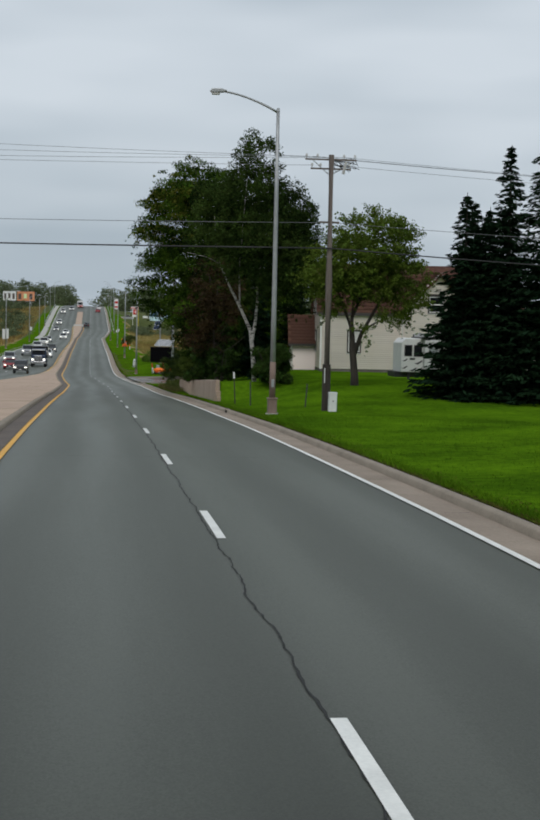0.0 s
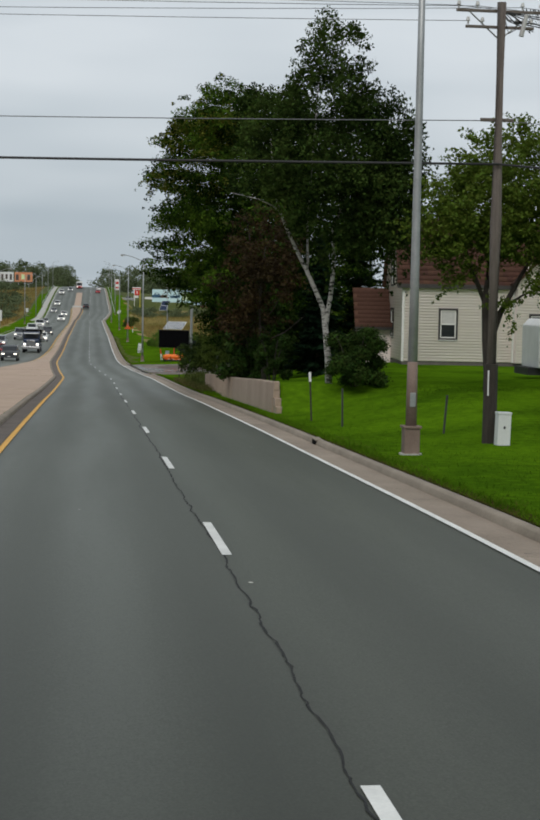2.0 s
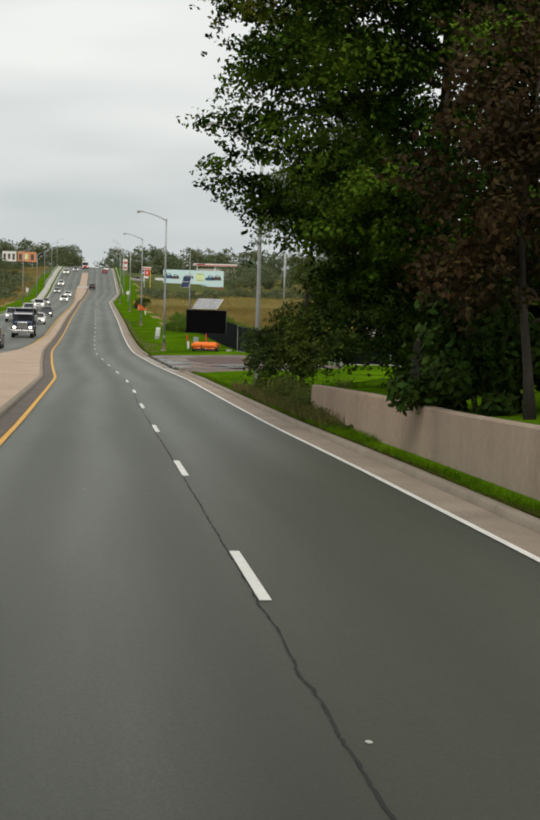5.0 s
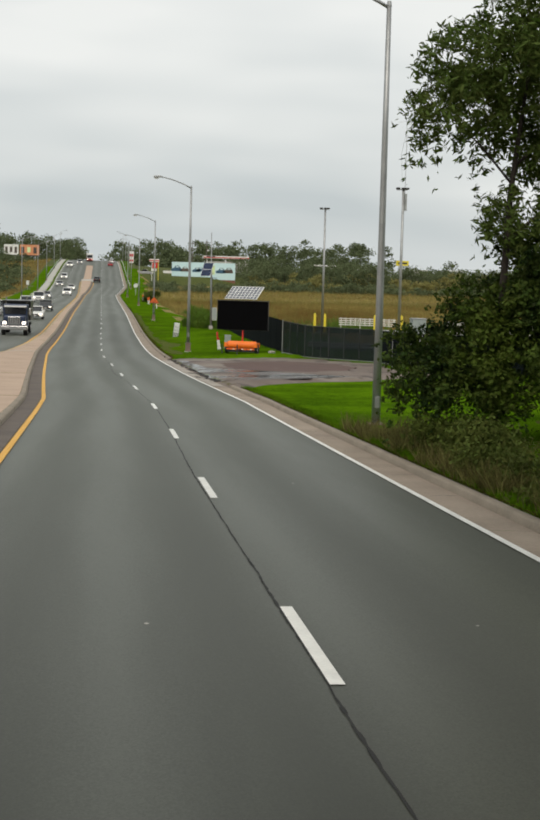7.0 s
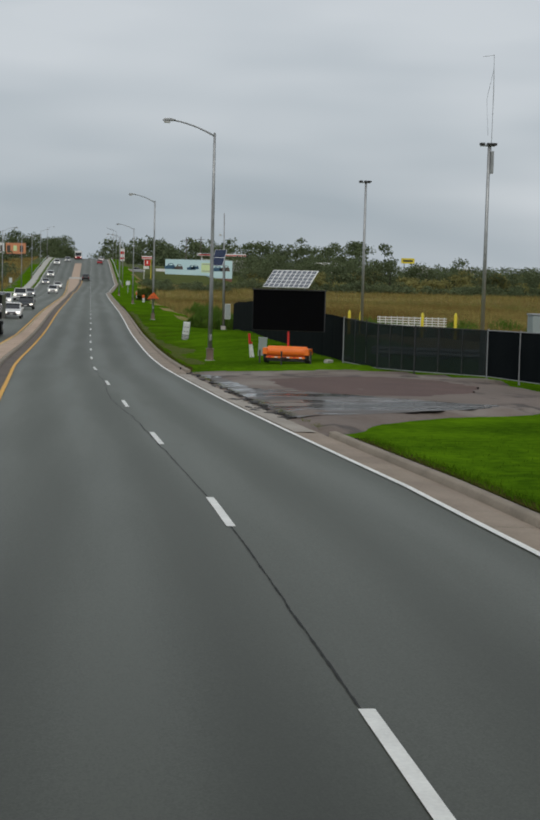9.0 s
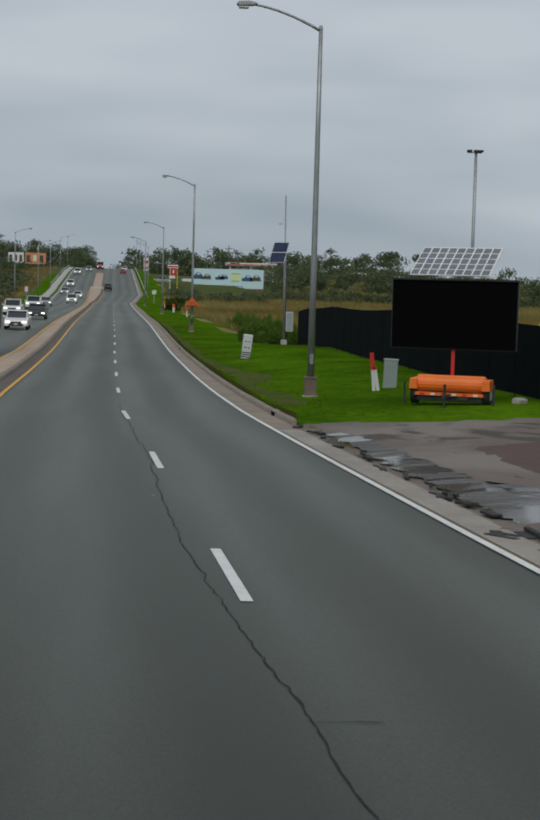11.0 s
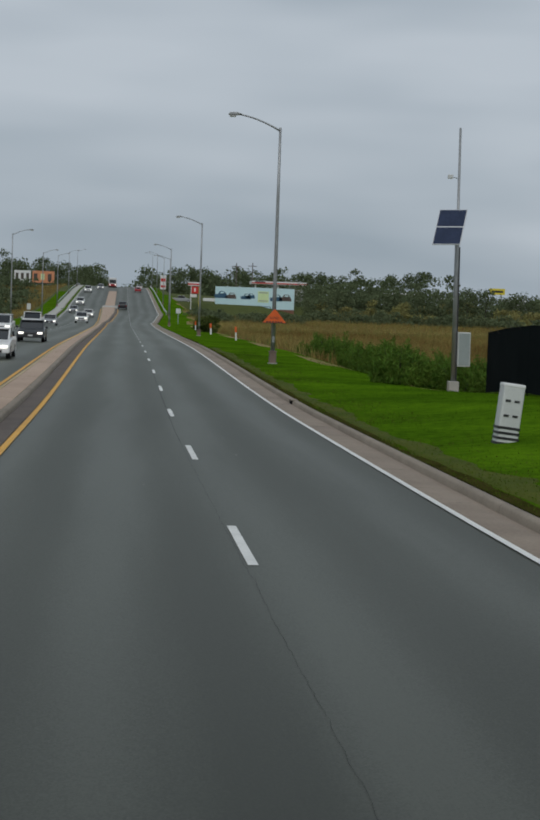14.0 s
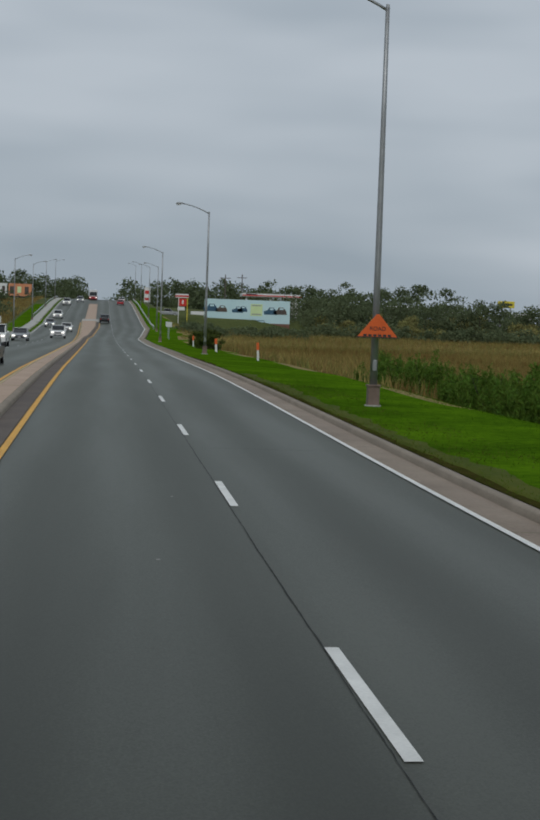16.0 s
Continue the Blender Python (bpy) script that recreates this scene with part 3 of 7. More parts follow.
for yc, x0, x1 in ((35.8, -3.4, 3.1), (64.9, -1.6, -0.7), (61.75, 1.2, 1.75), (155.3, 0.0, 0.56),
                   (163.4, -0.08, 0.45), (186.2, -0.06, 2.9), (204.65, 0.15, 2.0), (229.9, 0.0, 0.35), (262, 0.15, 2.8)):
    pts, x, dy = [], x0, 0.0
    while x < x1:
        dy += rc.uniform(-0.025, 0.025)
        pts.append((float(xd(yc)) + x, yc + dy))
        x += rc.uniform(0.06, 0.2)
    ws = [rc.uniform(0.006, 0.022) for _ in pts]
    crack("cross_crack", pts, lambda j: ws[j])
# small pale scuffs and chips on the asphalt
for _ in range(36):
    yc, xc = rc.uniform(12, 290), rc.uniform(-3.2, 3.1)
    s = rc.uniform(0.012, 0.03)
    V = [(float(xd(yc)) + xc + s * math.cos(a) * rc.uniform(0.6, 1.3), yc + 1.6 * s * math.sin(a), float(zr(yc)) + 0.0065) for a in np.linspace(0, 5.4, 7)]
    obj("scuff", mesh_np("scuff", V, [tuple(range(7))]), CONCRETE, road)

# gutter slabs and kerbstones, each about three metres
kerb_right = thing("kerb_right", Matrix(), "worn concrete kerb and gutter beside the grass", "kerb", kind="structure")
kerb_left = thing("kerb_left", Matrix(), "concrete kerb of the opposite carriageway", "kerb", kind="structure")
median = thing("median", Matrix(), "raised brown concrete median between the carriageways", "median", kind="structure")
DRIVE0, DRIVE1 = 157.0, 191.5


def slab(name, parent, material, y0, y1, cols, jitter=0.0):
    dz = rc.uniform(-jitter, jitter)
    dx = rc.uniform(-jitter, jitter)
    V, F = ribbon(y0, y1, (y1 - y0) / 2, [(off(f, dx), z + dz) for f, z in cols])
    return obj(name, mesh_np(name, V, F), material, parent)


y, was = -30.0, False
while y < 345:
    L = 3.05 if rc.random() < 0.8 else rc.uniform(1.4, 2.6)
    a, b = y, y + L - (0.012 if rc.random() < 0.3 else 0.001)
    drop = DRIVE0 < y + L / 2 < DRIVE1
    slab("gutter_slab", kerb_right, GUTTER, a, b, [(off(x_edge, 0.058), -0.012), (off(x_edge, 0.066), 0.003), (off(x_kerb, -0.02), -0.012), (x_kerb, -0.01)], 0.002)
    h = 0.03 if drop else 0.11
    if drop != was:
        xk, zk, was = float(x_kerb(y)), float(zr(y)), drop
        part("kerb_end", bx(xk + 0.012, y - 0.10, zk - 0.1, xk + 0.172, y + 0.10, zk + 0.105, 0.03), KERB, kerb_right)
    if not drop:
        slab("kerbstone", kerb_right, KERB, a, b, [(x_kerb, -0.03), (off(x_kerb, 0.015), h * 0.75), (off(x_kerb, 0.045), h), (off(x_kerb, 0.16), h + 0.01), (off(x_kerb, 0.175), h - 0.01), (off(x_kerb, 0.18), -0.2)],
         0.001)
    y += L
for yc in (24.2, 33.5, 45.6, 51.8, 66.6, 80.1, 104.7, 119.3, 122.6, 127.9, 131.4, 203.0, 222.4, 247.2, 263.1):
    pts, x, dy = [], 3.46, 0.0
    while x < 3.46 + rc.uniform(0.35, 0.52):
        dy += rc.uniform(-0.02, 0.03)
        pts.append((float(xd(yc)) + x, yc + dy))
        x += rc.uniform(0.05, 0.1)
    ws = [rc.uniform(0.012, 0.034) for _ in pts]
    crack("gutter_break", pts, lambda j: ws[j]).location.z = 0.012
for yd in (66.0, 194.6, 248.2):
    xk, zk = float(x_kerb(yd)), float(zr(yd))
    # no hole is cut: a solid near-black block paints the shaded opening
    part("drain_mouth", bx(xk - 0.02, yd - 0.28, zk - 0.03, xk + 0.05, yd + 0.28, zk + 0.115), DRAIN_SHADE, kerb_right, "dark storm drain opening in the kerb")
    part("drain_lintel", bx(xk - 0.025, yd - 0.4, zk + 0.10, xk + 0.17, yd + 0.4, zk + 0.132, 0.01), KERB, kerb_right)
V, F = ribbon(345, 740, 5, [(off(x_edge, 0.066), -0.004), (x_kerb, -0.01), (off(x_kerb, 0.02), 0.14), (off(x_kerb, 0.21), 0.15), (off(x_kerb, 0.22), -0.2)])
obj("far_kerb", mesh_np("far_kerb", V, F), KERB, kerb_right)
V, F = ribbon(-40, 740, 5, [(off(x_left, -0.95), -0.2), (off(x_left, -0.93), 0.15), (off(x_left, -0.76), 0.15), (off(x_left, -0.73), 0.0), (off(x_left, -0.2), 0.004)])
obj("opposite_kerb", mesh_np("opposite_kerb", V, F), KERB, kerb_left)
# the median: oily gutter, kerb, top in slabs
V, F = ribbon(-40, 545, 3, [(off(x_yellow, -0.60), 0.004), (off(x_yellow, -0.09), 0.010)], 0.004)
obj("oily_gutter", mesh_np("oily_gutter", V, F), OIL_GUTTER, median)
y = -30.0
while y < 545:
    L = 6.1 if y > 20 else 12.2
    a, b = y + 0.012, y + L - 0.012
    slab("median_kerb", median, KERB, a, b, [(off(x_yellow, -0.58), -0.05), (off(x_yellow, -0.60), 0.10), (off(x_yellow, -0.64), 0.15), (off(x_yellow, -0.78), 0.16)], 0.004)
    f0, f1 = off(x_far_yellow, 0.46), off(x_yellow, -0.79)
    slab("median_slab", median, MEDIAN, a, b, [(f0, 0.155), (lambda y: f0(y) * 0.5 + f1(y) * 0.5, 0.175), (f1, 0.158)], 0.004)
    slab("painted_kerb", median, OLD_YELLOW, a, b, [(off(x_far_yellow, 0.45), 0.16), (off(x_far_yellow, 0.32), 0.15), (off(x_far_yellow, 0.27), 0.10), (off(x_far_yellow, 0.25), -0.05)], 0.004)
    y += L
V, F = ribbon(545, 1200, 5, [(off(x_far_yellow, 0.2), -0.02), (off(x_yellow, -0.5), -0.02)])
obj("turning_lane", mesh_np("turning_lane", V, F), ASPHALT, road)
V, F = ribbon(560, 655, 5, [(off(x_far_yellow, 0.9), 0.02), (off(x_yellow, -0.8), 0.02)])
obj("flush_median", mesh_np("flush_median", V, F), MEDIAN, median)
V, F = ribbon(548, 560, 3, [(off(x_far_yellow, 0.27), 0.05), (off(x_yellow, -0.22), 0.05)])
obj("median_nose", mesh_np("median_nose", V, F), CONCRETE, median)
# a pale band across the wide part of the median
V, F = ribbon(196.0, 196.5, 0.25, [(off(x_far_yellow, 0.6), 0.172), (lambda y: (x_far_yellow(y) + x_yellow(y)) / 2, 0.181), (off(x_yellow, -0.7), 0.168)])
obj("median_band", mesh_np("median_band", V, F), CONCRETE, median)

# bare soil in a ragged strip behind the kerb
WORN = mat("worn_verge_grass", (0.046, 0.070, 0.006), (0.096, 0.104, 0.014), 0.7, 5, 0.95, 0.0, coords="World", island=0.3, trans=0.1, spec=0.1)
SOIL = mat("verge_soil", (0.026, 0.030, 0.006), (0.062, 0.052, 0.016), 1.2, 12, 0.95, 0.7, coords="World", dist=0.05, spec=0.0)
rz = random.Random(12)
V, F = [], []
ys_ = np.arange(-20, 345, 0.5)
wd = 0.35
for k, y in enumerate(ys_):
    wd = min(0.5, max(0.06, wd + rz.uniform(-0.12, 0.12)))
    in_drive = DRIVE0 - 1 < y < DRIVE1 + 1
    u1 = wd * 0.6 if not in_drive else 0.05
    for u in (0.17, 0.19 + u1):
        x = float(x_kerb(y)) + u
        V.append((x, y, float(ground_z(np.array(max(x, x_kerb(y) + 0.21)), np.array(y))) + (0.012 if u < 0.18 else 0.006) - (0.15 if in_drive else 0.0)))
    if k:
        F.append((2 * k - 2, 2 * k - 1, 2 * k + 1, 2 * k))
obj("soil_strip", mesh_np("soil_strip", V, F), SOIL, kerb_right, "bare brown soil behind the kerb", smooth=True)
V, F = [], []
wd = 1.2
ys_ = np.arange(197.0, 300, 0.7)
for k, y in enumerate(ys_):
    wd = min(2.3, max(0.7, wd + rz.uniform(-0.28, 0.28))) * (1.0 if y < 225 else 0.95)
    for q, u in enumerate(np.linspace(0.19, 0.21 + wd, 5)):
        x = float(x_kerb(y)) + float(u) + (rz.uniform(-0.12, 0.12) if q == 4 else 0)
        V.append((x, y, float(ground_z(np.array(x), np.array(y))) + (0.010 if q < 4 else -0.012)))
    if k:
        F += [(5 * k - 5 + q, 5 * k - 4 + q, 5 * k + 1 + q, 5 * k + q) for q in range(4)]
obj("worn_turf", mesh_np("worn_turf", V, F), WORN, kerb_right, "worn olive brown turf beside the kerb", smooth=True)


# ---- street lamps, masts and poles ----
def gz(x, y):
    return float(ground_z(np.array(float(x)), np.array(float(y))))


def street_lamp(h=11.3, arm=2.6):
    """A tapering steel lamp post with a curved arm reaching over the road (towards -x)."""
    t = thing("street_lamp", Matrix(), "tall grey galvanised street lamp with a curved arm", "street lamp", "street lamps along the highway")
    part("base", bx(-0.17, -0.17, -0.6, 0.17, 0.17, 0.55, 0.02), POLE_BASE, t, "rusty brown square pole base")
    part("collar", bx(-0.20, -0.20, 0.55, 0.20, 0.20, 0.60, 0.01), POLE_BASE, t)
    part("footing", tb([(0, 0, -0.7), (0, 0, 0.015)], [0.27, 0.25], 16), CONCRETE, t, "round concrete footing")
    part("hand_hole", bx(-0.06, -0.135, 1.0, 0.06, -0.10, 1.3, 0.01), GALV, t)
    part("pole", tb([(0, 0, 0.55), (0, 0, 4), (0, 0, 8), (0, 0, h)], [0.115, 0.095, 0.078, 0.062], 12), GALV, t, smooth=True)
    pts = [(-arm * s, 0, h - 0.05 + 0.75 * math.sin(s * math.pi / 2) ** 0.9) for s in np.linspace(0, 0.82, 9)]
    part("arm", tb(pts, [0.045] * 3 + [0.038] * 6, 8), GALV, t, smooth=True)
    part("cap", tb([(0, 0, h), (0, 0, h + 0.12)], [0.07, 0.05], 10), GALV, t)
    head = prism([(-arm - 0.02, h + 0.66), (-arm + 0.05, h + 0.60), (-arm * 0.80, h + 0.63), (-arm * 0.76, h + 0.70), (-arm * 0.84, h + 0.76), (-arm + 0.05, h + 0.75)], -0.13, 0.13, 0.02)
    hd = part("lamp_head", head, GALV, t)
    part("lens", bx(-arm + 0.05, -0.10, h + 0.53, -arm + 0.36, 0.10, h + 0.61, 0.035), LENS, hd, "dull glass lens")
    return t


lamp = street_lamp()
lamp_spots = [(5.3, 60.5, 0), (5.45, 134.8, 0), (4.33, 201.3, 0), (4.5, 276.5, 0), (4.55, 351.3, 0)] + [(float(x_kerb(q)) + 1.6, q, 0) for q in (426, 501, 576, 651, 726)]
lamp_spots += [(float(x_left(q)) - 2.6, q, 180) for q in (320, 395, 470, 545, 620, 695)]
for j, (x, y, a) in enumerate(lamp_spots):
    m = pose(x, y, gz(x, y) + (0.02 if j != 1 else -0.55), 0, 0, a) @ Matrix.Diagonal((1, 1, {0: 1.022, 3: 1.008, 4: 0.954}.get(j, 0.978), 1))
    if j == 0:
        lamp.matrix_basis = m
    else:
        copy_thing(lamp, m)

part("rusty_sleeve", tb([(0, 0, 0.6), (0, 0, 1.4), (0, 0, 1.95)], [0.122, 0.117, 0.113], 12), POLE_BASE, lamp, "rust brown stained foot of the pole", smooth=True)

# wooden utility pole with its crossarms
UX, UY = 7.9, 63.7
UZ = gz(UX, UY)
up = thing("utility_pole", pose(UX, UY, UZ), "weathered brown wooden utility pole in the lawn", "utility pole")
H = 9.75 - UZ
part("pole", tb([(0, 0, -0.3), (0.01, 0, H * 0.5), (0, 0, H)], [0.17, 0.14, 0.11], 12), WOOD_POLE, up, smooth=True)
part("dark_foot", tb([(0, 0, 0), (0, 0, 1.9)], [0.178, 0.168], 12), BARK, up, "tarred dark foot")
for z, w in ((H - 0.18, 1.05), (H - 0.55, 0.82)):
    part("crossarm", bx(-w, 0.10, z - 0.032, w, 0.17, z + 0.032, 0.008), WOOD_POLE, up)
    for s in (-1, -0.55, 0.55, 1):
        part("insulator", tb([(s * (w - 0.06), 0.15, z + 0.05), (s * (w - 0.06), 0.15, z + 0.12), (s * (w - 0.06), 0.15, z + 0.13), (s * (w - 0.06), 0.15, z + 0.22)], [0.02, 0.02, 0.055, 0.03], 8), PORCELAIN, up)
for s in (-1, 1):
    part("brace", tb([(s * 0.75, 0.12, H - 0.2), (0, 0.12, H - 0.85)], 0.018, 6), GALV, up)
part("lower_crossarm", bx(-0.4, 0.1, H - 2.75, 0.4, 0.18, H - 2.67, 0.01), WOOD_POLE, up)
rj = random.Random(8)
for j in range(9):
    a, b = rj.uniform(0.15, 0.7), rj.uniform(0.5, 1.0)
    part("jumper_wire", tb([(a * 0.3, 0.1, H - 0.2), (a, 0.05, H - 0.2 - 0.5 * rj.random()), (b + 0.2, 0.2, H - 0.25 - 0.4 * rj.random()), (b, 0.15, H - 0.1)], 0.014, 5), CABLE, up)
part("cutout", tb([(0.5, 0.05, H - 0.75), (0.62, 0.05, H - 0.25)], [0.06, 0.05], 8), PORCELAIN, up)
part("ground_wire", tb([(-0.10, -0.16, 1.15), (-0.10, -0.155, 1.75)], 0.018, 6), WHITE, up, "white plastic wire guard")

pedestal = thing("utility_pedestal", pose(8.08, 63.2, UZ, 0, 1.5, 4), "pale grey utility cabinet leaning beside the wooden pole", "utility box")
part("body", bx(-0.16, -0.12, 0, 0.16, 0.12, 0.74, 0.012), PALE_BOX, pedestal)
part("lid", bx(-0.172, -0.132, 0.74, 0.172, 0.132, 0.79, 0.012), PALE_BOX, pedestal)
part("latch", bx(-0.02, -0.135, 0.4, 0.02, -0.118, 0.46), DARK_METAL, pedestal)


def span(name, a, b, r, sag, material, label):
    t = thing(name, Matrix(), label, "cable", "overhead cables across the road")
    a, b = Vector(a), Vector(b)
    pts = [a.lerp(b, s) - Vector((0, 0, sag * 4 * s * (1 - s))) for s in np.linspace(0, 1, 25)]
    part("strand", tb(pts, r, 6), material, t, smooth=True)


for dx, dz, z in ((-0.99, 0.3, 15.5), (-0.5, 0.2, 13.9), (0.5, 0.15, 12.5)):
    span("power_line", (-75, UY + 11, z), (UX + dx, UY + 0.15, 9.78 - 0.1), 0.008, 1.2, WIRE, "thin bare overhead power line")
    span("power_line", (UX + dx, UY + 0.15, 9.78 - 0.1), (70, UY + 6, 9.6 + dz), 0.008, 0.9, WIRE, "thin bare overhead power line")
span("power_line", (-75, UY + 11, 11.2), (UX - 0.8, UY + 0.15, 9.33), 0.008, 0.6, WIRE, "thin bare overhead power line")
span("power_line", (UX + 0.6, UY + 0.15, 9.33), (70, UY + 6, 8.9), 0.008, 0.7, WIRE, "thin bare overhead power line")
span("telephone_cable", (-75, UY + 11, 8.75), (UX - 0.2, UY + 0.12, 7.02), 0.012, 0.7, WIRE, "thin grey telephone cable")
span("telephone_cable", (UX + 0.2, UY + 0.12, 7.02), (70, UY + 6, 7.0), 0.010, 0.7, WIRE, "thin grey telephone cable")
span("telephone_cable", (-75, UY + 11, 7.35), (UX, UY - 0.16, 5.98), 0.032, 0.5, CABLE, "thick black bundled telephone cable")
span("telephone_cable", (UX, UY - 0.16, 5.98), (70, UY + 6, 5.7), 0.028, 0.8, CABLE, "thick black bundled telephone cable")


def marker_post(x, y, h, lean, r, material, label, tip=None):
    t = thing("marker_post", pose(x, y, gz(x, y) - 0.05, 0, lean, 0), label, "post", "marker posts in the lawn")
    part("stake", bx(-r, -r * 0.6, 0, r, r * 0.6, h, 0.004), material, t)
    if tip:
        part("reflector", bx(-r * 1.5, -r * 0.9, h - 0.28, r * 1.5, r * 0.9, h + 0.02, 0.006), tip, t, "white reflector")
    return t


marker_post(5.6, 71.2, 1.15, -1, 0.025, DARK_METAL, "dark thin steel stake in the lawn")
marker_post(7.45, 66.5, 1.05, 4, 0.025, DARK_METAL, "dark thin leaning steel stake in the lawn", None)
marker_post(5.25, 74.9, 1.55, -3, 0.025, BARK, "brown leaning stake with a white reflector", WHITE)
marker_post(10.3, 161.6, 1.15, 1, 0.05, WHITE, "white plastic marker post in the grass")
for x, y in ((6.9, 333), (6.6, 366), (7.0, 372), (6.6, 400)):
    t = marker_post(x, y, 1.15, -3, 0.07, WHITE, "white delineator post with an orange top")
    part("orange_top", bx(-0.085, -0.06, 0.75, 0.085, 0.06, 1.25, 0.01), ORANGE_CLOTH, t)


# ---- trees ----
def leaf_mesh(name, blobs, n, size, seed, flat=0.0, shell=0.55, long=1.6, jit=0.2, up=0.45):
    """n small rhombic leaves scattered through blobs (x, y, z, rx, ry, rz)."""
    g = np.random.RandomState(seed)
    B = np.array(blobs, dtype=float)
    w = (B[:, 3] * B[:, 4] + B[:, 4] * B[:, 5] + B[:, 3] * B[:, 5])
    k = g.choice(len(B), n, p=w / w.sum())
    d = g.normal(size=(n, 3))
    d /= np.linalg.norm(d, axis=1)[:, None]
    r = (shell ** 3 + (1 - shell ** 3) * g.rand(n)) ** (1 / 3)
    r *= 1 + jit * g.normal(size=n)
    P = B[k, :3] + d * r[:, None] * B[k, 3:6]
    nrm = d + g.normal(size=(n, 3)) * 0.9
    nrm[:, 2] += up
    nrm /= np.linalg.norm(nrm, axis=1)[:, None]
    a = np.cross(nrm, g.normal(size=(n, 3)))
    a /= np.linalg.norm(a, axis=1)[:, None]
    if flat:
        a[:, 2] -= flat
        a /= np.linalg.norm(a, axis=1)[:, None]
    b = np.cross(nrm, a)
    s = size * (0.6 + 0.8 * g.rand(n))[:, None]
    V = np.stack([P - a * s * long * 0.5, P + b * s * 0.5, P + a * s * long * 0.5, P - b * s * 0.5], 1).reshape(-1, 3)
    F = np.arange(4 * n).reshape(n, 4)
    return mesh_np(name, V, F)


def limbs(bm, base, height, r, seed, count=7, spread=4.0, start=0.3, lean=(0, 0), droop=0.0):
    """A trunk with limbs; returns their tips."""
    g = random.Random(seed)
    pts, rad = [], []
    for s in np.linspace(0, 1, 7):
        pts.append((base[0] + lean[0] * s + 0.15 * math.sin(s * 5 + seed), base[1] + lean[1] * s + 0.12 * math.cos(s * 4 + seed), base[2] - 0.2 + height * s))
        rad.append(r * (1.35 if s == 0 else 1) * (1 - 0.85 * s))
    tube(bm, pts, rad, 9)
    tips = []
    for j in range(count):
        s = start + (0.95 - start) * j / max(1, count - 1)
        q = Vector(pts[0]).lerp(Vector(pts[-1]), s)
        a = j * 2.4 + g.uniform(-0.4, 0.4)
        L = spread * (1.1 - 0.6 * s) * g.uniform(0.75, 1.15)
        e = q + Vector((math.cos(a) * L, math.sin(a) * L, L * (0.55 - droop) + g.uniform(-0.2, 0.4)))
        mid = q.lerp(e, 0.5) + Vector((0, 0, -0.1 * L + 0.3 * droop * L))
        rr = r * (1 - 0.8 * s) * 0.55
        tube(bm, [q, mid, e], [rr, rr * 0.65, rr * 0.25], 6)
        tips.append((mid, e))
    return tips


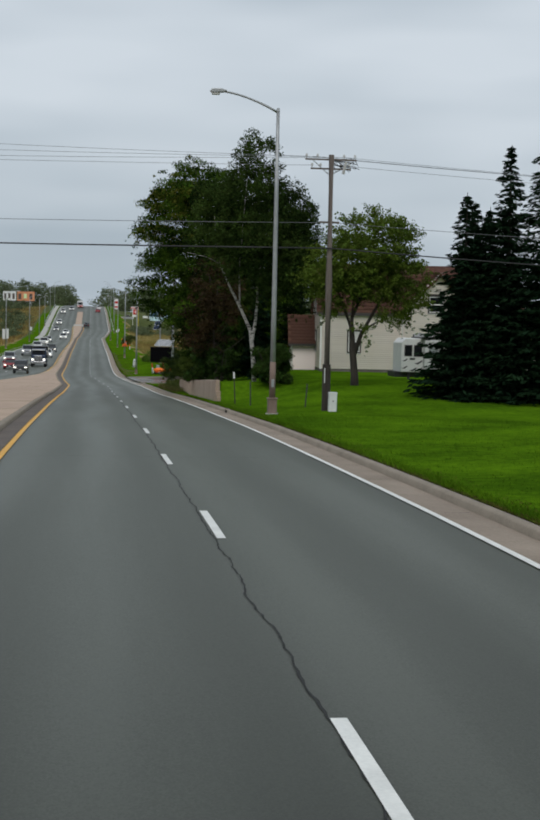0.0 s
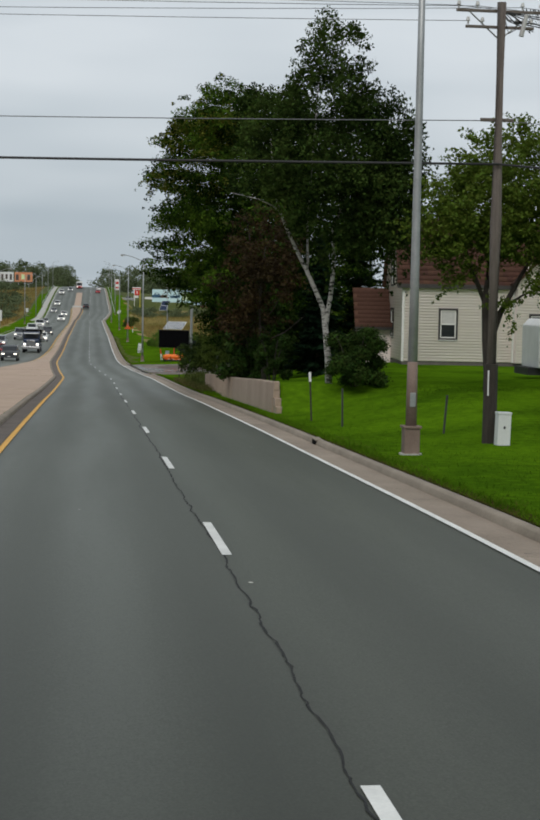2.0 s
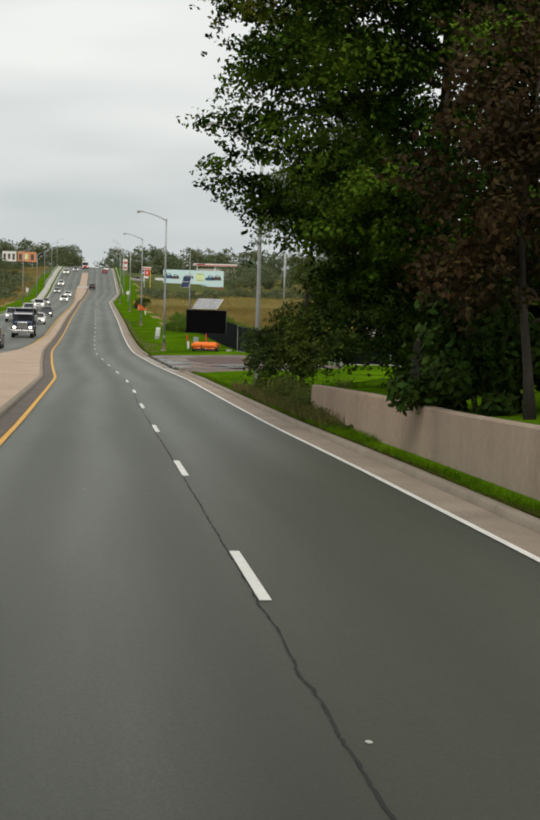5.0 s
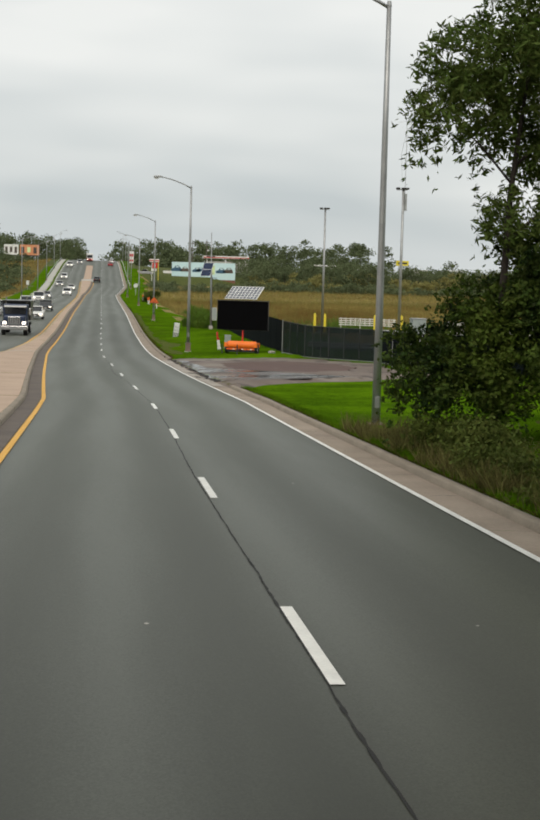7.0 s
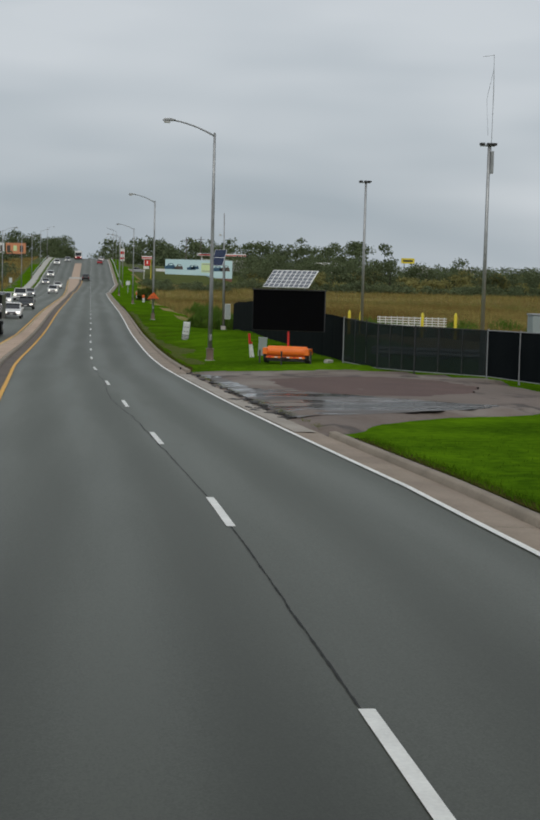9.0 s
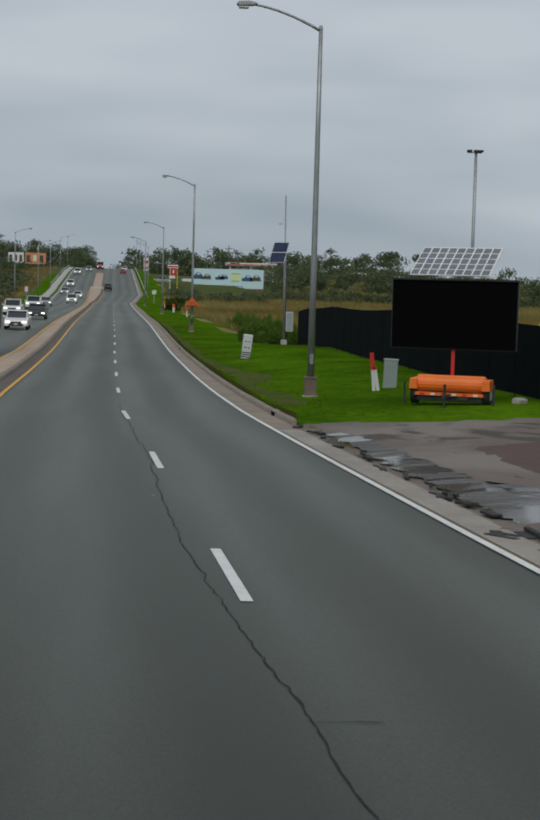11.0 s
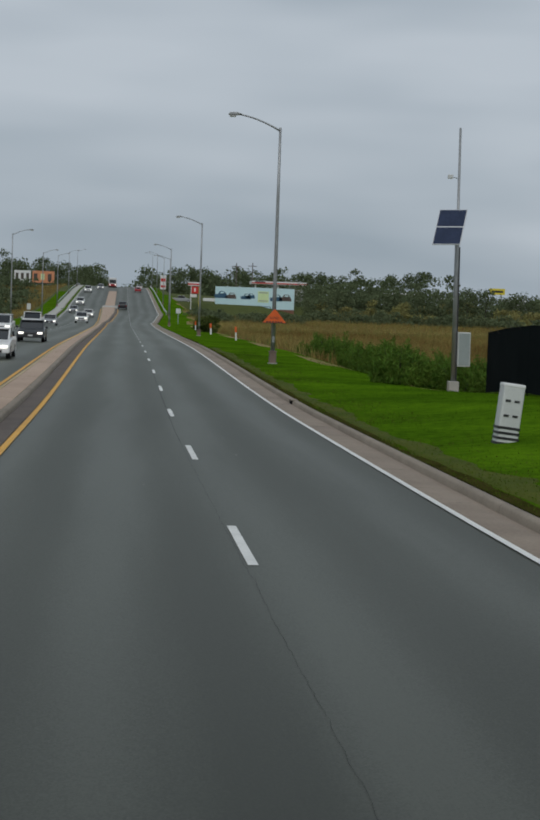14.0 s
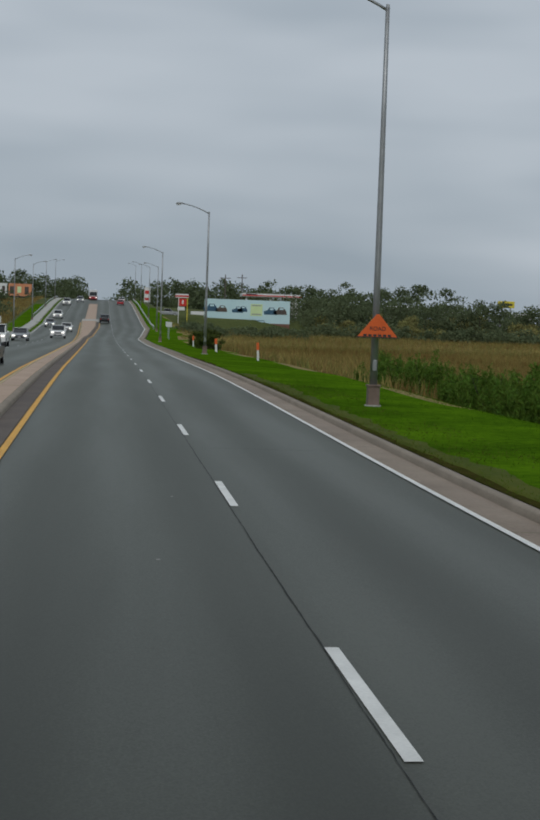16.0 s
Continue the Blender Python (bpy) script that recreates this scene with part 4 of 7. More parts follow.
def tree(name, label, x, y, height, r, crown, leaf, n, size, seed, bark=None, count=9, spread=4.0, start=0.3, lean=(0, 0), category="tree", group="", long=1.6, flat=0.0, clump=1.0, extra=(), stems=None, shell=0.3, droop=0.15, spray=0.9, jit=0.14, layer=1.0):
    """crown: large lobes in world places; each is broken into clumps with gaps between."""
    z = gz(x, y)
    t = thing(name, pose(x, y, z), label, category, group)
    if stems:
        for k, (pts, rad) in enumerate(stems):
            bm = bmesh.new()
            tube(bm, [(px - x, py - y, pz - z) for px, py, pz in pts], rad, 9)
            part("trunk" if k == 0 else "limb", bm, bark or BARK, t, smooth=True)
    else:
        bm = bmesh.new()
        limbs(bm, (0, 0, 0), height * 0.86, r, seed, count, spread, start, lean)
        part("trunk", bm, bark or BARK, t, smooth=True)
    g = random.Random(seed)
    blobs = []
    for cx_, cy_, cz_, rx, ry, rz in crown:
        m = max(6, int(11 * (rx * ry * rz) ** 0.6 / clump ** 2))
        for _ in range(m):
            d = Vector((g.gauss(0, 1), g.gauss(0, 1), g.gauss(0, 1))).normalized()
            q = 0.25 + 0.68 * g.random() ** 0.55
            s = clump * g.uniform(0.45, 1.15) * (rx * ry * rz) ** (1 / 6) * 0.52
            blobs.append((cx_ - x + d.x * rx * q, cy_ - y + d.y * ry * q, cz_ - z + d.z * rz * q, s * g.uniform(0.8, 1.5), s * g.uniform(0.8, 1.5), s * layer * g.uniform(0.6, 1.05)))
        # loose sprays that break up the outline
        for _ in range(int(m * spray)):
            d = Vector((g.gauss(0, 1), g.gauss(0, 1), g.gauss(0, 0.9))).normalized()
            q, s = g.uniform(0.80, 0.98), clump * g.uniform(0.16, 0.30)
            a = Vector((cx_ - x + d.x * rx * q, cy_ - y + d.y * ry * q, cz_ - z + d.z * rz * q))
            way = (d + Vector((g.gauss(0, 0.3), g.gauss(0, 0.3), 0.25 - droop * 2.2 + g.gauss(0, 0.2)))).normalized()
            for k in range(4):
                p = a + way * s * 1.25 * k + Vector((0, 0, -droop * 0.12 * k * k))
                w_ = s * (1.15 - 0.22 * k)
                blobs.append((p.x, p.y, p.z, w_, w_, w_ * 0.8))
    obj("crown", leaf_mesh("crown", blobs, n, size, seed, flat, shell, long, jit), leaf, t)
    for nm, lf, frac, sd, sub in extra:
        bb = [b for j, b in enumerate(blobs) if sub(b, j)]
        if bb:
            obj(nm, leaf_mesh(nm, bb, int(n * frac), size, sd, flat, 0.5, long), lf, t, "yellowing leaves")
    return t


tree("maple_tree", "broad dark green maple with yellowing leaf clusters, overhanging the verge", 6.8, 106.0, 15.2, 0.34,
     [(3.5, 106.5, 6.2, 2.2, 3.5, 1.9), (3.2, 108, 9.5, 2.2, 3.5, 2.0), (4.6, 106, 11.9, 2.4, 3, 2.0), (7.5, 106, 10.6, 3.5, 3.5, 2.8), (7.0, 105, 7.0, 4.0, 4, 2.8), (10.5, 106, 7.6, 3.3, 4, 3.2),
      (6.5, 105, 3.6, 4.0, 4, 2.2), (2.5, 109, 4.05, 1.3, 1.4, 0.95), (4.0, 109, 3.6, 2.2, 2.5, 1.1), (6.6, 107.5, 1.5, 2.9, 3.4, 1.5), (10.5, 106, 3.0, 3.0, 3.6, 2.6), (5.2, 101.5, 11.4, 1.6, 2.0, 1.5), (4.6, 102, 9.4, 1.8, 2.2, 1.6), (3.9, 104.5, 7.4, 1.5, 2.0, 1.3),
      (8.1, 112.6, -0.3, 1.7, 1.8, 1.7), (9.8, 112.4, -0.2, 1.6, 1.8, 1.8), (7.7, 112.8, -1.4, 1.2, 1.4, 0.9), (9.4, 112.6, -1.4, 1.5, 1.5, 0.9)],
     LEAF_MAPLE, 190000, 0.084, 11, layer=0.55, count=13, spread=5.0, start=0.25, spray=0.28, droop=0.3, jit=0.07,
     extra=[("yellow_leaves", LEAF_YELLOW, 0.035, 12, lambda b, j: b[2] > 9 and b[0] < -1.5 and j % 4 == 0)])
tree("bronze_tree", "small tree with dull bronze brown leaves under the maple", 5.9, 94.6, 7.4, 0.10, [(5.8, 94.6, 5.1, 1.6, 1.5, 1.7), (5.3, 94.6, 3.2, 1.4, 1.5, 1.3), (6.5, 94.6, 3.6, 0.9, 1.2, 1.1), (5.2, 94.6, 1.6, 1.1, 1.2, 0.9)],
     LEAF_BRONZE, 11000, 0.085, 21, count=9, spread=1.8, clump=0.8, shell=0.05)
tree("birch_tree", "leaning white-barked birch with a forked trunk", 6.95, 82.5, 13.6, 0.06,
     [(6.95, 82.5, 11.5, 1.2, 1.5, 1.4), (6.7, 82.8, 9.8, 1.6, 1.9, 1.5), (8.5, 82.8, 9.0, 1.6, 2, 1.5), (7.6, 82.5, 7.5, 2.2, 2.2, 1.4), (9.3, 82.5, 7.3, 1.1, 1.6, 1.4), (4.9, 82.7, 8.5, 1.4, 1.8, 1.5), (4.3, 83, 7.2, 1.2, 1.4, 0.8),
      (8.3, 82.5, 5.8, 0.9, 1.2, 0.8), (9.0, 82.3, 5.0, 0.7, 1, 0.7), (5.6, 81.4, 7.6, 1.3, 0.9, 0.9), (7.2, 81.4, 6.6, 1.2, 0.9, 0.8), (8.9, 81.6, 6.2, 1.2, 1.2, 1.2), (9.1, 82, 8.6, 1.0, 1.3, 1.0), (8.4, 82, 6.5, 1.5, 1.2, 1.2), (8.7, 82, 5.3, 1.1, 1.0, 0.6), (5.2, 82, 6.9, 1.0, 0.8, 0.5), (4.9, 84, 9.5, 1.3, 1.4, 1.2), (9.4, 82, 6.5, 0.7, 0.9, 1.0), (9.2, 82, 5.2, 0.9, 0.8, 0.7), (8.2, 82.4, 5.0, 0.9, 1.0, 0.7),
      (6.0, 81.2, 5.6, 1.1, 0.7, 0.8), (5.4, 81.2, 6.4, 1.0, 0.8, 0.7), (7.2, 81.3, 5.0, 0.7, 0.6, 0.6), (6.6, 81.3, 4.2, 0.4, 0.4, 0.3)],
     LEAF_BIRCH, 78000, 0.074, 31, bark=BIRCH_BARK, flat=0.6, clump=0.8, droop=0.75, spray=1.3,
     stems=[([(7.0, 82.5, -0.8), (6.93, 82.5, 0.6), (6.82, 82.5, 1.6), (6.72, 82.5, 2.4), (6.40, 82.5, 3.1), (6.06, 82.5, 3.8), (5.69, 82.5, 4.5), (5.3, 82.5, 5.3), (5.05, 82.5, 5.9), (4.85, 82.5, 6.7), (4.7, 82.5, 8.4)], [0.145, 0.12, 0.11, 0.096, 0.086, 0.075, 0.062, 0.052, 0.042, 0.034, 0.012]),
            ([(6.80, 82.5, 1.5), (6.86, 82.5, 2.2), (6.96, 82.5, 2.8), (7.06, 82.5, 3.9), (7.04, 82.6, 5.3), (7.3, 82.6, 6.0), (7.75, 82.6, 7.2), (8.2, 82.6, 9.0)], [0.09, 0.09, 0.085, 0.07, 0.055, 0.042, 0.03, 0.01]),
            ([(6.1, 82.5, 3.72), (6.12, 82.52, 4.2), (6.07, 82.55, 5.5), (6.2, 82.6, 7.5), (6.4, 82.6, 10.5)], [0.052, 0.052, 0.046, 0.034, 0.01]),
            ([(5.12, 82.5, 5.8), (4.75, 82.4, 6.05), (4.28, 82.3, 6.24), (3.29, 82.2, 6.44)], [0.034, 0.026, 0.019, 0.007])])
tree("yard_tree", "slender yard tree with light green leaves on the lawn", 11.35, 76.6, 9.0, 0.19,
     [(12.1, 76.6, 6.8, 2.2, 2.3, 1.8), (10.4, 76.6, 5.9, 1.6, 1.8, 1.5), (13.7, 76.6, 5.4, 1.3, 1.6, 1.4), (12.1, 76.4, 4.6, 1.6, 1.4, 0.8), (10.2, 76.6, 4.4, 1.3, 1.4, 0.7), (13.9, 76.4, 4.0, 0.9, 1.1, 0.8), (13.1, 76.3, 3.2, 0.8, 0.9, 0.6),
      (10.0, 76.6, 3.2, 0.4, 0.5, 0.5), (11.9, 76.0, 2.4, 0.4, 0.5, 0.6), (9.6, 76.8, 5.0, 1.1, 1.2, 0.9), (11.4, 76.2, 5.2, 1.3, 1.2, 0.8)],
     LEAF_APPLE, 48000, 0.074, 41, clump=0.7,
     stems=[([(11.36, 76.6, -0.6), (11.33, 76.6, 0.4), (11.22, 76.6, 1.5), (11.12, 76.6, 2.8), (11.2, 76.6, 4.6), (11.5, 76.6, 7.0)], [0.24, 0.19, 0.17, 0.12, 0.09, 0.03]),
            ([(11.26, 76.6, 1.3), (11.6, 76.5, 2.4), (12.3, 76.5, 3.7), (13.2, 76.5, 5.2)], [0.12, 0.10, 0.07, 0.02]),
            ([(11.15, 76.6, 2.6), (10.6, 76.7, 4.0), (10.1, 76.8, 5.6)], [0.08, 0.06, 0.02]),
            ([(11.7, 76.5, 2.6), (12.3, 76.3, 3.0), (13.1, 76.2, 3.3)], [0.05, 0.035, 0.012]),
            ([(11.14, 76.6, 3.2), (11.8, 76.7, 4.8), (12.3, 76.8, 6.8)], [0.08, 0.06, 0.02])])
tree("willow_tree", "feathery grey green willow over roadside scrub", 6.35, 126.0, 9.4, 0.10,
     [(6.3, 126, 4.9, 1.8, 2.2, 1.1), (5.3, 126, 4.0, 0.95, 1.4, 0.95), (7.6, 126.5, 4.2, 1.8, 2.2, 1.4), (7.2, 126, 6.2, 1.6, 1.8, 1.1), (6.7, 126, 1.9, 0.9, 1.2, 0.6), (8.6, 126, 2.4, 1.5, 2, 1.4), (7.3, 126, 3.0, 0.9, 1.2, 0.6), (7.2, 126.3, 1.2, 0.8, 1.0, 0.5),
      (8.9, 125.4, 5.6, 1.8, 2.0, 1.6), (9.9, 124.8, 3.9, 1.8, 2.0, 1.6), (8.4, 125.6, 7.4, 1.5, 1.8, 1.2)],
     LEAF_WILLOW, 64000, 0.046, 51, long=3.8, clump=0.55, shell=0.1, droop=0.4, spray=0.9,
     stems=[([(6.25, 126, -2.8), (6.33, 126, 0.2), (6.42, 126, 2.4), (6.6, 126, 4.0), (6.9, 126, 6.4)], [0.10, 0.08, 0.062, 0.04, 0.015]),
            ([(6.42, 126, 2.6), (5.8, 126, 3.3), (5.1, 126, 3.9)], [0.028, 0.02, 0.008]),
            ([(6.45, 126, 2.9), (7.2, 126.2, 3.6), (8.2, 126.4, 4.4)], [0.035, 0.025, 0.010]),
            ([(6.37, 126, 1.4), (6.9, 126, 1.9), (8.2, 126, 2.4)], [0.045, 0.03, 0.01])])


def shrub(x, y, w, h, leaf, n, size, seed, label, name="shrub", group="", deep=None, long=1.8):
    z = gz(x, y)
    t = thing(name, pose(x, y, z), label, "shrub", group)
    g = random.Random(seed)
    for j in range(5):
        a = j * 1.26 + g.uniform(-0.3, 0.3)
        bm = bmesh.new()
        tube(bm, [(0.1 * math.cos(a), 0.1 * math.sin(a), -0.1), (w * 0.3 * math.cos(a), w * 0.3 * math.sin(a), h * 0.5), (w * 0.6 * math.cos(a), w * 0.6 * math.sin(a), h * 0.88)], [0.03, 0.022, 0.008], 5)
        part("stem", bm, BARK, t)
    d = deep or w
    blobs = []
    for _ in range(int(16 + 8 * w * h * 0.4)):
        a, q = g.uniform(0, 6.28), g.random() ** 0.5
        zz = h * g.uniform(0.02, 0.90)
        k = math.sqrt(max(0.05, 1 - (zz / h - 0.35) ** 2 * 1.7)) * 0.85
        s = g.uniform(0.22, 0.42) * min(w, h) * 0.7
        blobs.append((w * k * q * math.cos(a), d * k * q * math.sin(a), zz, s, s, s * 0.8))
    obj("foliage", leaf_mesh("foliage", blobs, n, size, seed, 0, 0.35, long), leaf, t)
    return t


shrub(7.7, 81.4, 1.45, 1.95, LEAF_SHRUB, 30000, 0.052, 61, "dense dark green shrub under the birch")
shrub(5.75, 89.5, 0.85, 1.9, LEAF_SHRUB, 7000, 0.07, 62, "light green sapling shrub behind the concrete wall")
shrub(5.9, 97.5, 1.8, 3.6, LEAF_SHRUB, 9000, 0.11, 63, "dark green shrub behind the concrete wall")
shrub(7.6, 105, 2.4, 4.6, LEAF_SHRUB, 11000, 0.12, 64, "dark green overgrown shrub under the maple")
tree("leaning_tree", "low olive green tree leaning over the grassy verge", 11.2, 124.8, 5.0, 0.16,
     [(4.95, 126.3, -1.15, 0.85, 1.2, 1.0), (5.8, 126.0, -0.85, 1.0, 1.3, 1.05), (7.0, 126.0, -0.35, 1.25, 1.4, 1.1), (8.5, 126.0, 0.1, 1.4, 1.4, 1.2), (10.2, 125.6, 0.5, 1.5, 1.5, 1.4), (6.3, 126.0, 0.2, 1.1, 1.3, 0.7), (7.8, 126.0, 1.2, 1.3, 1.4, 0.9),
      (5.5, 124.9, -1.55, 0.75, 0.7, 0.75), (6.5, 124.8, -1.25, 0.9, 0.8, 0.8), (7.5, 124.7, -0.8, 0.9, 0.8, 0.7)],
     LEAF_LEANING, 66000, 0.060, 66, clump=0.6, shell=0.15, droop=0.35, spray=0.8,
     stems=[([(11.2, 124.8, -2.6), (10.9, 124.9, -1.6), (10.3, 125.0, -1.05), (9.0, 125.3, -1.0), (7.9, 125.5, -1.2), (6.8, 125.7, -1.5), (5.7, 125.9, -1.75)], [0.19, 0.15, 0.12, 0.085, 0.06, 0.04, 0.015]),
            ([(10.9, 124.9, -1.6), (10.4, 125.2, -0.2), (9.6, 125.5, 1.2)], [0.11, 0.08, 0.03]),
            ([(9.0, 125.3, -1.0), (8.2, 125.8, -0.4), (7.0, 126.2, 0.1), (5.8, 126.5, -0.4)], [0.06, 0.045, 0.03, 0.01]),
            ([(8.3, 125.4, -1.1), (7.7, 125.2, -1.6), (7.3, 125.1, -1.95)], [0.03, 0.02, 0.008]),
            ([(7.2, 125.6, -1.4), (6.6, 125.4, -1.85), (6.1, 125.3, -2.1)], [0.025, 0.018, 0.007])])
tree("alder_tree", "dense dark green alder behind the willow", 11.8, 128.2, 9.5, 0.17,
     [(9.3, 127.4, 1.3, 1.2, 1.4, 1.5), (10.8, 128.0, 2.6, 1.9, 1.5, 2.0), (9.6, 128.0, 4.4, 1.3, 1.5, 1.5), (11.4, 128.2, 5.6, 2.0, 1.6, 1.9), (12.2, 128.0, 1.4, 1.8, 1.6, 1.6)],
     LEAF_SHRUB, 42000, 0.075, 69, count=8, spread=2.6, start=0.35, clump=0.75, shell=0.2)


def spruce(x, y, h, w, seed, label="tall very dark green spruce with drooping boughs"):
    """Whorls of flat, drooping boughs that thin out towards a bare leader."""
    t = thing("spruce_tree", pose(x, y, gz(x, y)), label, "spruce", "spruces beside the house")
    g = np.random.RandomState(seed)
    part("trunk", tb([(0, 0, -0.2), (0, 0, h * 0.5), (0, 0, h)], [0.22, 0.12, 0.012], 8), BARK, t)
    P, A, S = [], [], []
    z0 = 0.25
    while z0 < h - 0.15:
        s = z0 / h
        for b in range(11 if s < 0.75 else 6):
            a = g.uniform(0, 6.283)
            L = (w * (1 - s) ** 0.9 + 0.10) * g.uniform(0.62, 1.18)
            lift = g.uniform(-0.05, 0.12)
            m = int(18 + 28 * L / w)
            q = g.rand(m) ** 0.75
            side = g.normal(size=m) * 0.17 * L * (1.15 - 0.75 * q)
            zz = z0 + lift + L * (-0.34 * q + 0.20 * q ** 2.5) + g.normal(size=m) * 0.035 - 0.10 * np.abs(side)
            ca, sa = math.cos(a), math.sin(a)
            P.append(np.stack([ca * L * q - sa * side, sa * L * q + ca * side, zz], 1))
            k = np.sign(side) * 0.8
            A.append(np.stack([ca - sa * k + g.normal(size=m) * 0.25, sa + ca * k + g.normal(size=m) * 0.25, -0.30 + g.normal(size=m) * 0.25], 1))
            S.append(np.full(m, 0.62 + 0.38 * (L / w)))
        z0 += g.uniform(0.15, 0.25)
    P, A, S = np.concatenate(P), np.concatenate(A), np.concatenate(S)
    A /= np.linalg.norm(A, axis=1)[:, None]
    b = np.cross(A, np.array([0.0, 0.0, 1.0]) + g.normal(size=A.shape) * 0.5)
    b /= np.linalg.norm(b, axis=1)[:, None]
    s = ((0.14 + 0.13 * g.rand(len(P))) * S)[:, None]
    V = np.stack([P - A * s, P + b * s * 0.30, P + A * s * 0.9, P - b * s * 0.30], 1).reshape(-1, 3)
    obj("needle_cover", mesh_np("needle_cover", V, np.arange(len(V)).reshape(-1, 4)), NEEDLES, t)


spruce(15.3, 70.6, 9.4, 2.35, 71)
spruce(16.0, 71.8, 9.0, 2.2, 75)
spruce(17.2, 70.2, 11.6, 2.8, 76)
spruce(16.5, 71.0, 8.8, 2.4, 79)
spruce(18.9, 69.2, 13.4, 3.5, 72)
spruce(22.4, 70.0, 17.0, 3.6, 73)
spruce(20.6, 71.5, 12.6, 3.4, 78)
spruce(12.1, 105.5, 8.5, 2.0, 74)
spruce(8.7, 96.2, 6.4, 1.35, 77, "slim dark green young spruce behind the concrete wall")

# ---- the retaining wall ----
wall = thing("retaining_wall", Matrix(), "stained brown concrete retaining wall with a broken stepped end", "wall")
edges = [WALL_Y0 + 0.9, 89.0, 97.0, 105.5, 113.4]
for a, b in zip(edges, edges[1:]):
    bm = bmesh.new()
    fluted = a > 96
    ys = np.arange(a + 0.003, b - 0.003, 0.05) if fluted else np.linspace(a + 0.003, b - 0.003, 9)
    ring = []
    for k, y in enumerate(ys):
        zt, zb = float(wall_top(y)), float(zr(y)) - 0.3
        fl = 0.045 * (k % 3 == 0) if fluted else 0.0
        ring.append([bm.verts.new(p) for p in ((WALL_X - 0.14 + fl, y, zb), (WALL_X - 0.11 + fl, y, zt - 0.03), (WALL_X - 0.08, y, zt), (WALL_X + 0.10, y, zt + 0.005), (WALL_X + 0.13, y, zt - 0.03), (WALL_X + 0.13, y, zb))])
    for p, q in zip(ring, ring[1:]):
        for k in range(5):
            bm.faces.new((p[k], q[k], q[k + 1], p[k + 1]))
    bm.faces.new(ring[0])
    bm.faces.new(ring[-1][::-1])
    bmesh.ops.recalc_face_normals(bm, faces=bm.faces)
    part("wall_panel", bm, WALL_CONC, wall, "vertically fluted concrete panel" if fluted else "")
for k, (dy, dz, h) in enumerate(((0.62, 0.30, 0.34), (0.30, 0.62, 0.30), (0.0, 0.92, 0.34))):
    zt = -0.16 - dz
    part("broken_block", bx(WALL_X - 0.12 + 0.02 * k, WALL_Y0 + dy, zt - h, WALL_X + 0.12 + 0.02 * k, WALL_Y0 + 0.93, zt + 0.02 * k, 0.03), WALL_CONC, wall)
part("end_block", bx(WALL_X - 0.1, WALL_Y0 + 0.6, -0.5, WALL_X + 0.1, WALL_Y0 + 0.95, -0.19, 0.03), WALL_CONC, wall)

# ---- the house ----
house = thing("house", pose(12.86, 98.0, -0.40, 0, 0, -4), "cream clapboard house with brown shingle roofs", "house")


def boards(name, w, h, holes, place, top=None, z0=0.35, step=0.135):
    """A clapboard wall in its own plane (x along, z up), with openings left out; top(x0, x1, z) trims a gable."""
    z = z0
    while z < h:
        zt = min(z + step, h)
        cuts = [(0.0, w)]
        if top:
            a, b = top((z + zt) / 2)
            cuts = [(a, b)] if b > a + 0.05 else []
        for hx0, hz0, hx1, hz1 in holes:
            if zt > hz0 + 0.02 and z < hz1 - 0.02:
                cuts = [c for a, b in cuts for c in ((a, min(b, hx0)), (max(a, hx1), b)) if c[1] - c[0] > 0.02]
        for a, b in cuts:
            V = [(a, -0.030, z), (b, -0.030, z), (b, -0.004, zt + 0.01), (a, -0.004, zt + 0.01), (a, 0.0, z), (b, 0.0, z)]
            ob = obj("siding_board", mesh_np("siding_board", V, [(0, 1, 2, 3), (4, 5, 1, 0)]), SIDING, house)
            ob.matrix_local = place
        z += step


def house_window(place, x0, z0, x1, z1, curtain=True):
    w = new("window")
    w.parent, w.matrix_local = house, place
    bm = bmesh.new()
    for a in ((x0 - 0.09, z0 - 0.09, x1 + 0.09, z0), (x0 - 0.09, z1, x1 + 0.09, z1 + 0.10), (x0 - 0.09, z0, x0, z1), (x1, z0, x1 + 0.09, z1)):
        box(bm, a[0], -0.055, a[1], a[2], 0.03, a[3], 0.006)
    part("frame", bm, DARK_FRAME, w)
    zm = (z0 + z1) / 2
    bm = bmesh.new()
    for a in ((x0, zm - 0.03, x1, zm + 0.03), (x0, z0, x0 + 0.05, z1), (x1 - 0.05, z0, x1, z1), (x0, z0, x1, z0 + 0.05), (x0, z1 - 0.05, x1, z1)):
        box(bm, a[0], -0.035, a[1], a[2], 0.0, a[3])
    part("sash", bm, TRIM, w)
    part("pane", bx(x0 + 0.05, -0.008, z0 + 0.05, x1 - 0.05, -0.002, zm - 0.03), GLASS, w)
    part("pane", bx(x0 + 0.05, -0.008, zm + 0.03, x1 - 0.05, -0.002, z1 - 0.05), GLASS if not curtain else CURTAIN, w)
    part("reveal", bx(x0, 0.12, z0, x1, 0.14, z1), DARK_FRAME, w)
    part("sill", bx(x0 - 0.11, -0.09, z0 - 0.12, x1 + 0.11, 0.02, z0 - 0.085, 0.006), TRIM, w)


FRONT = Matrix()
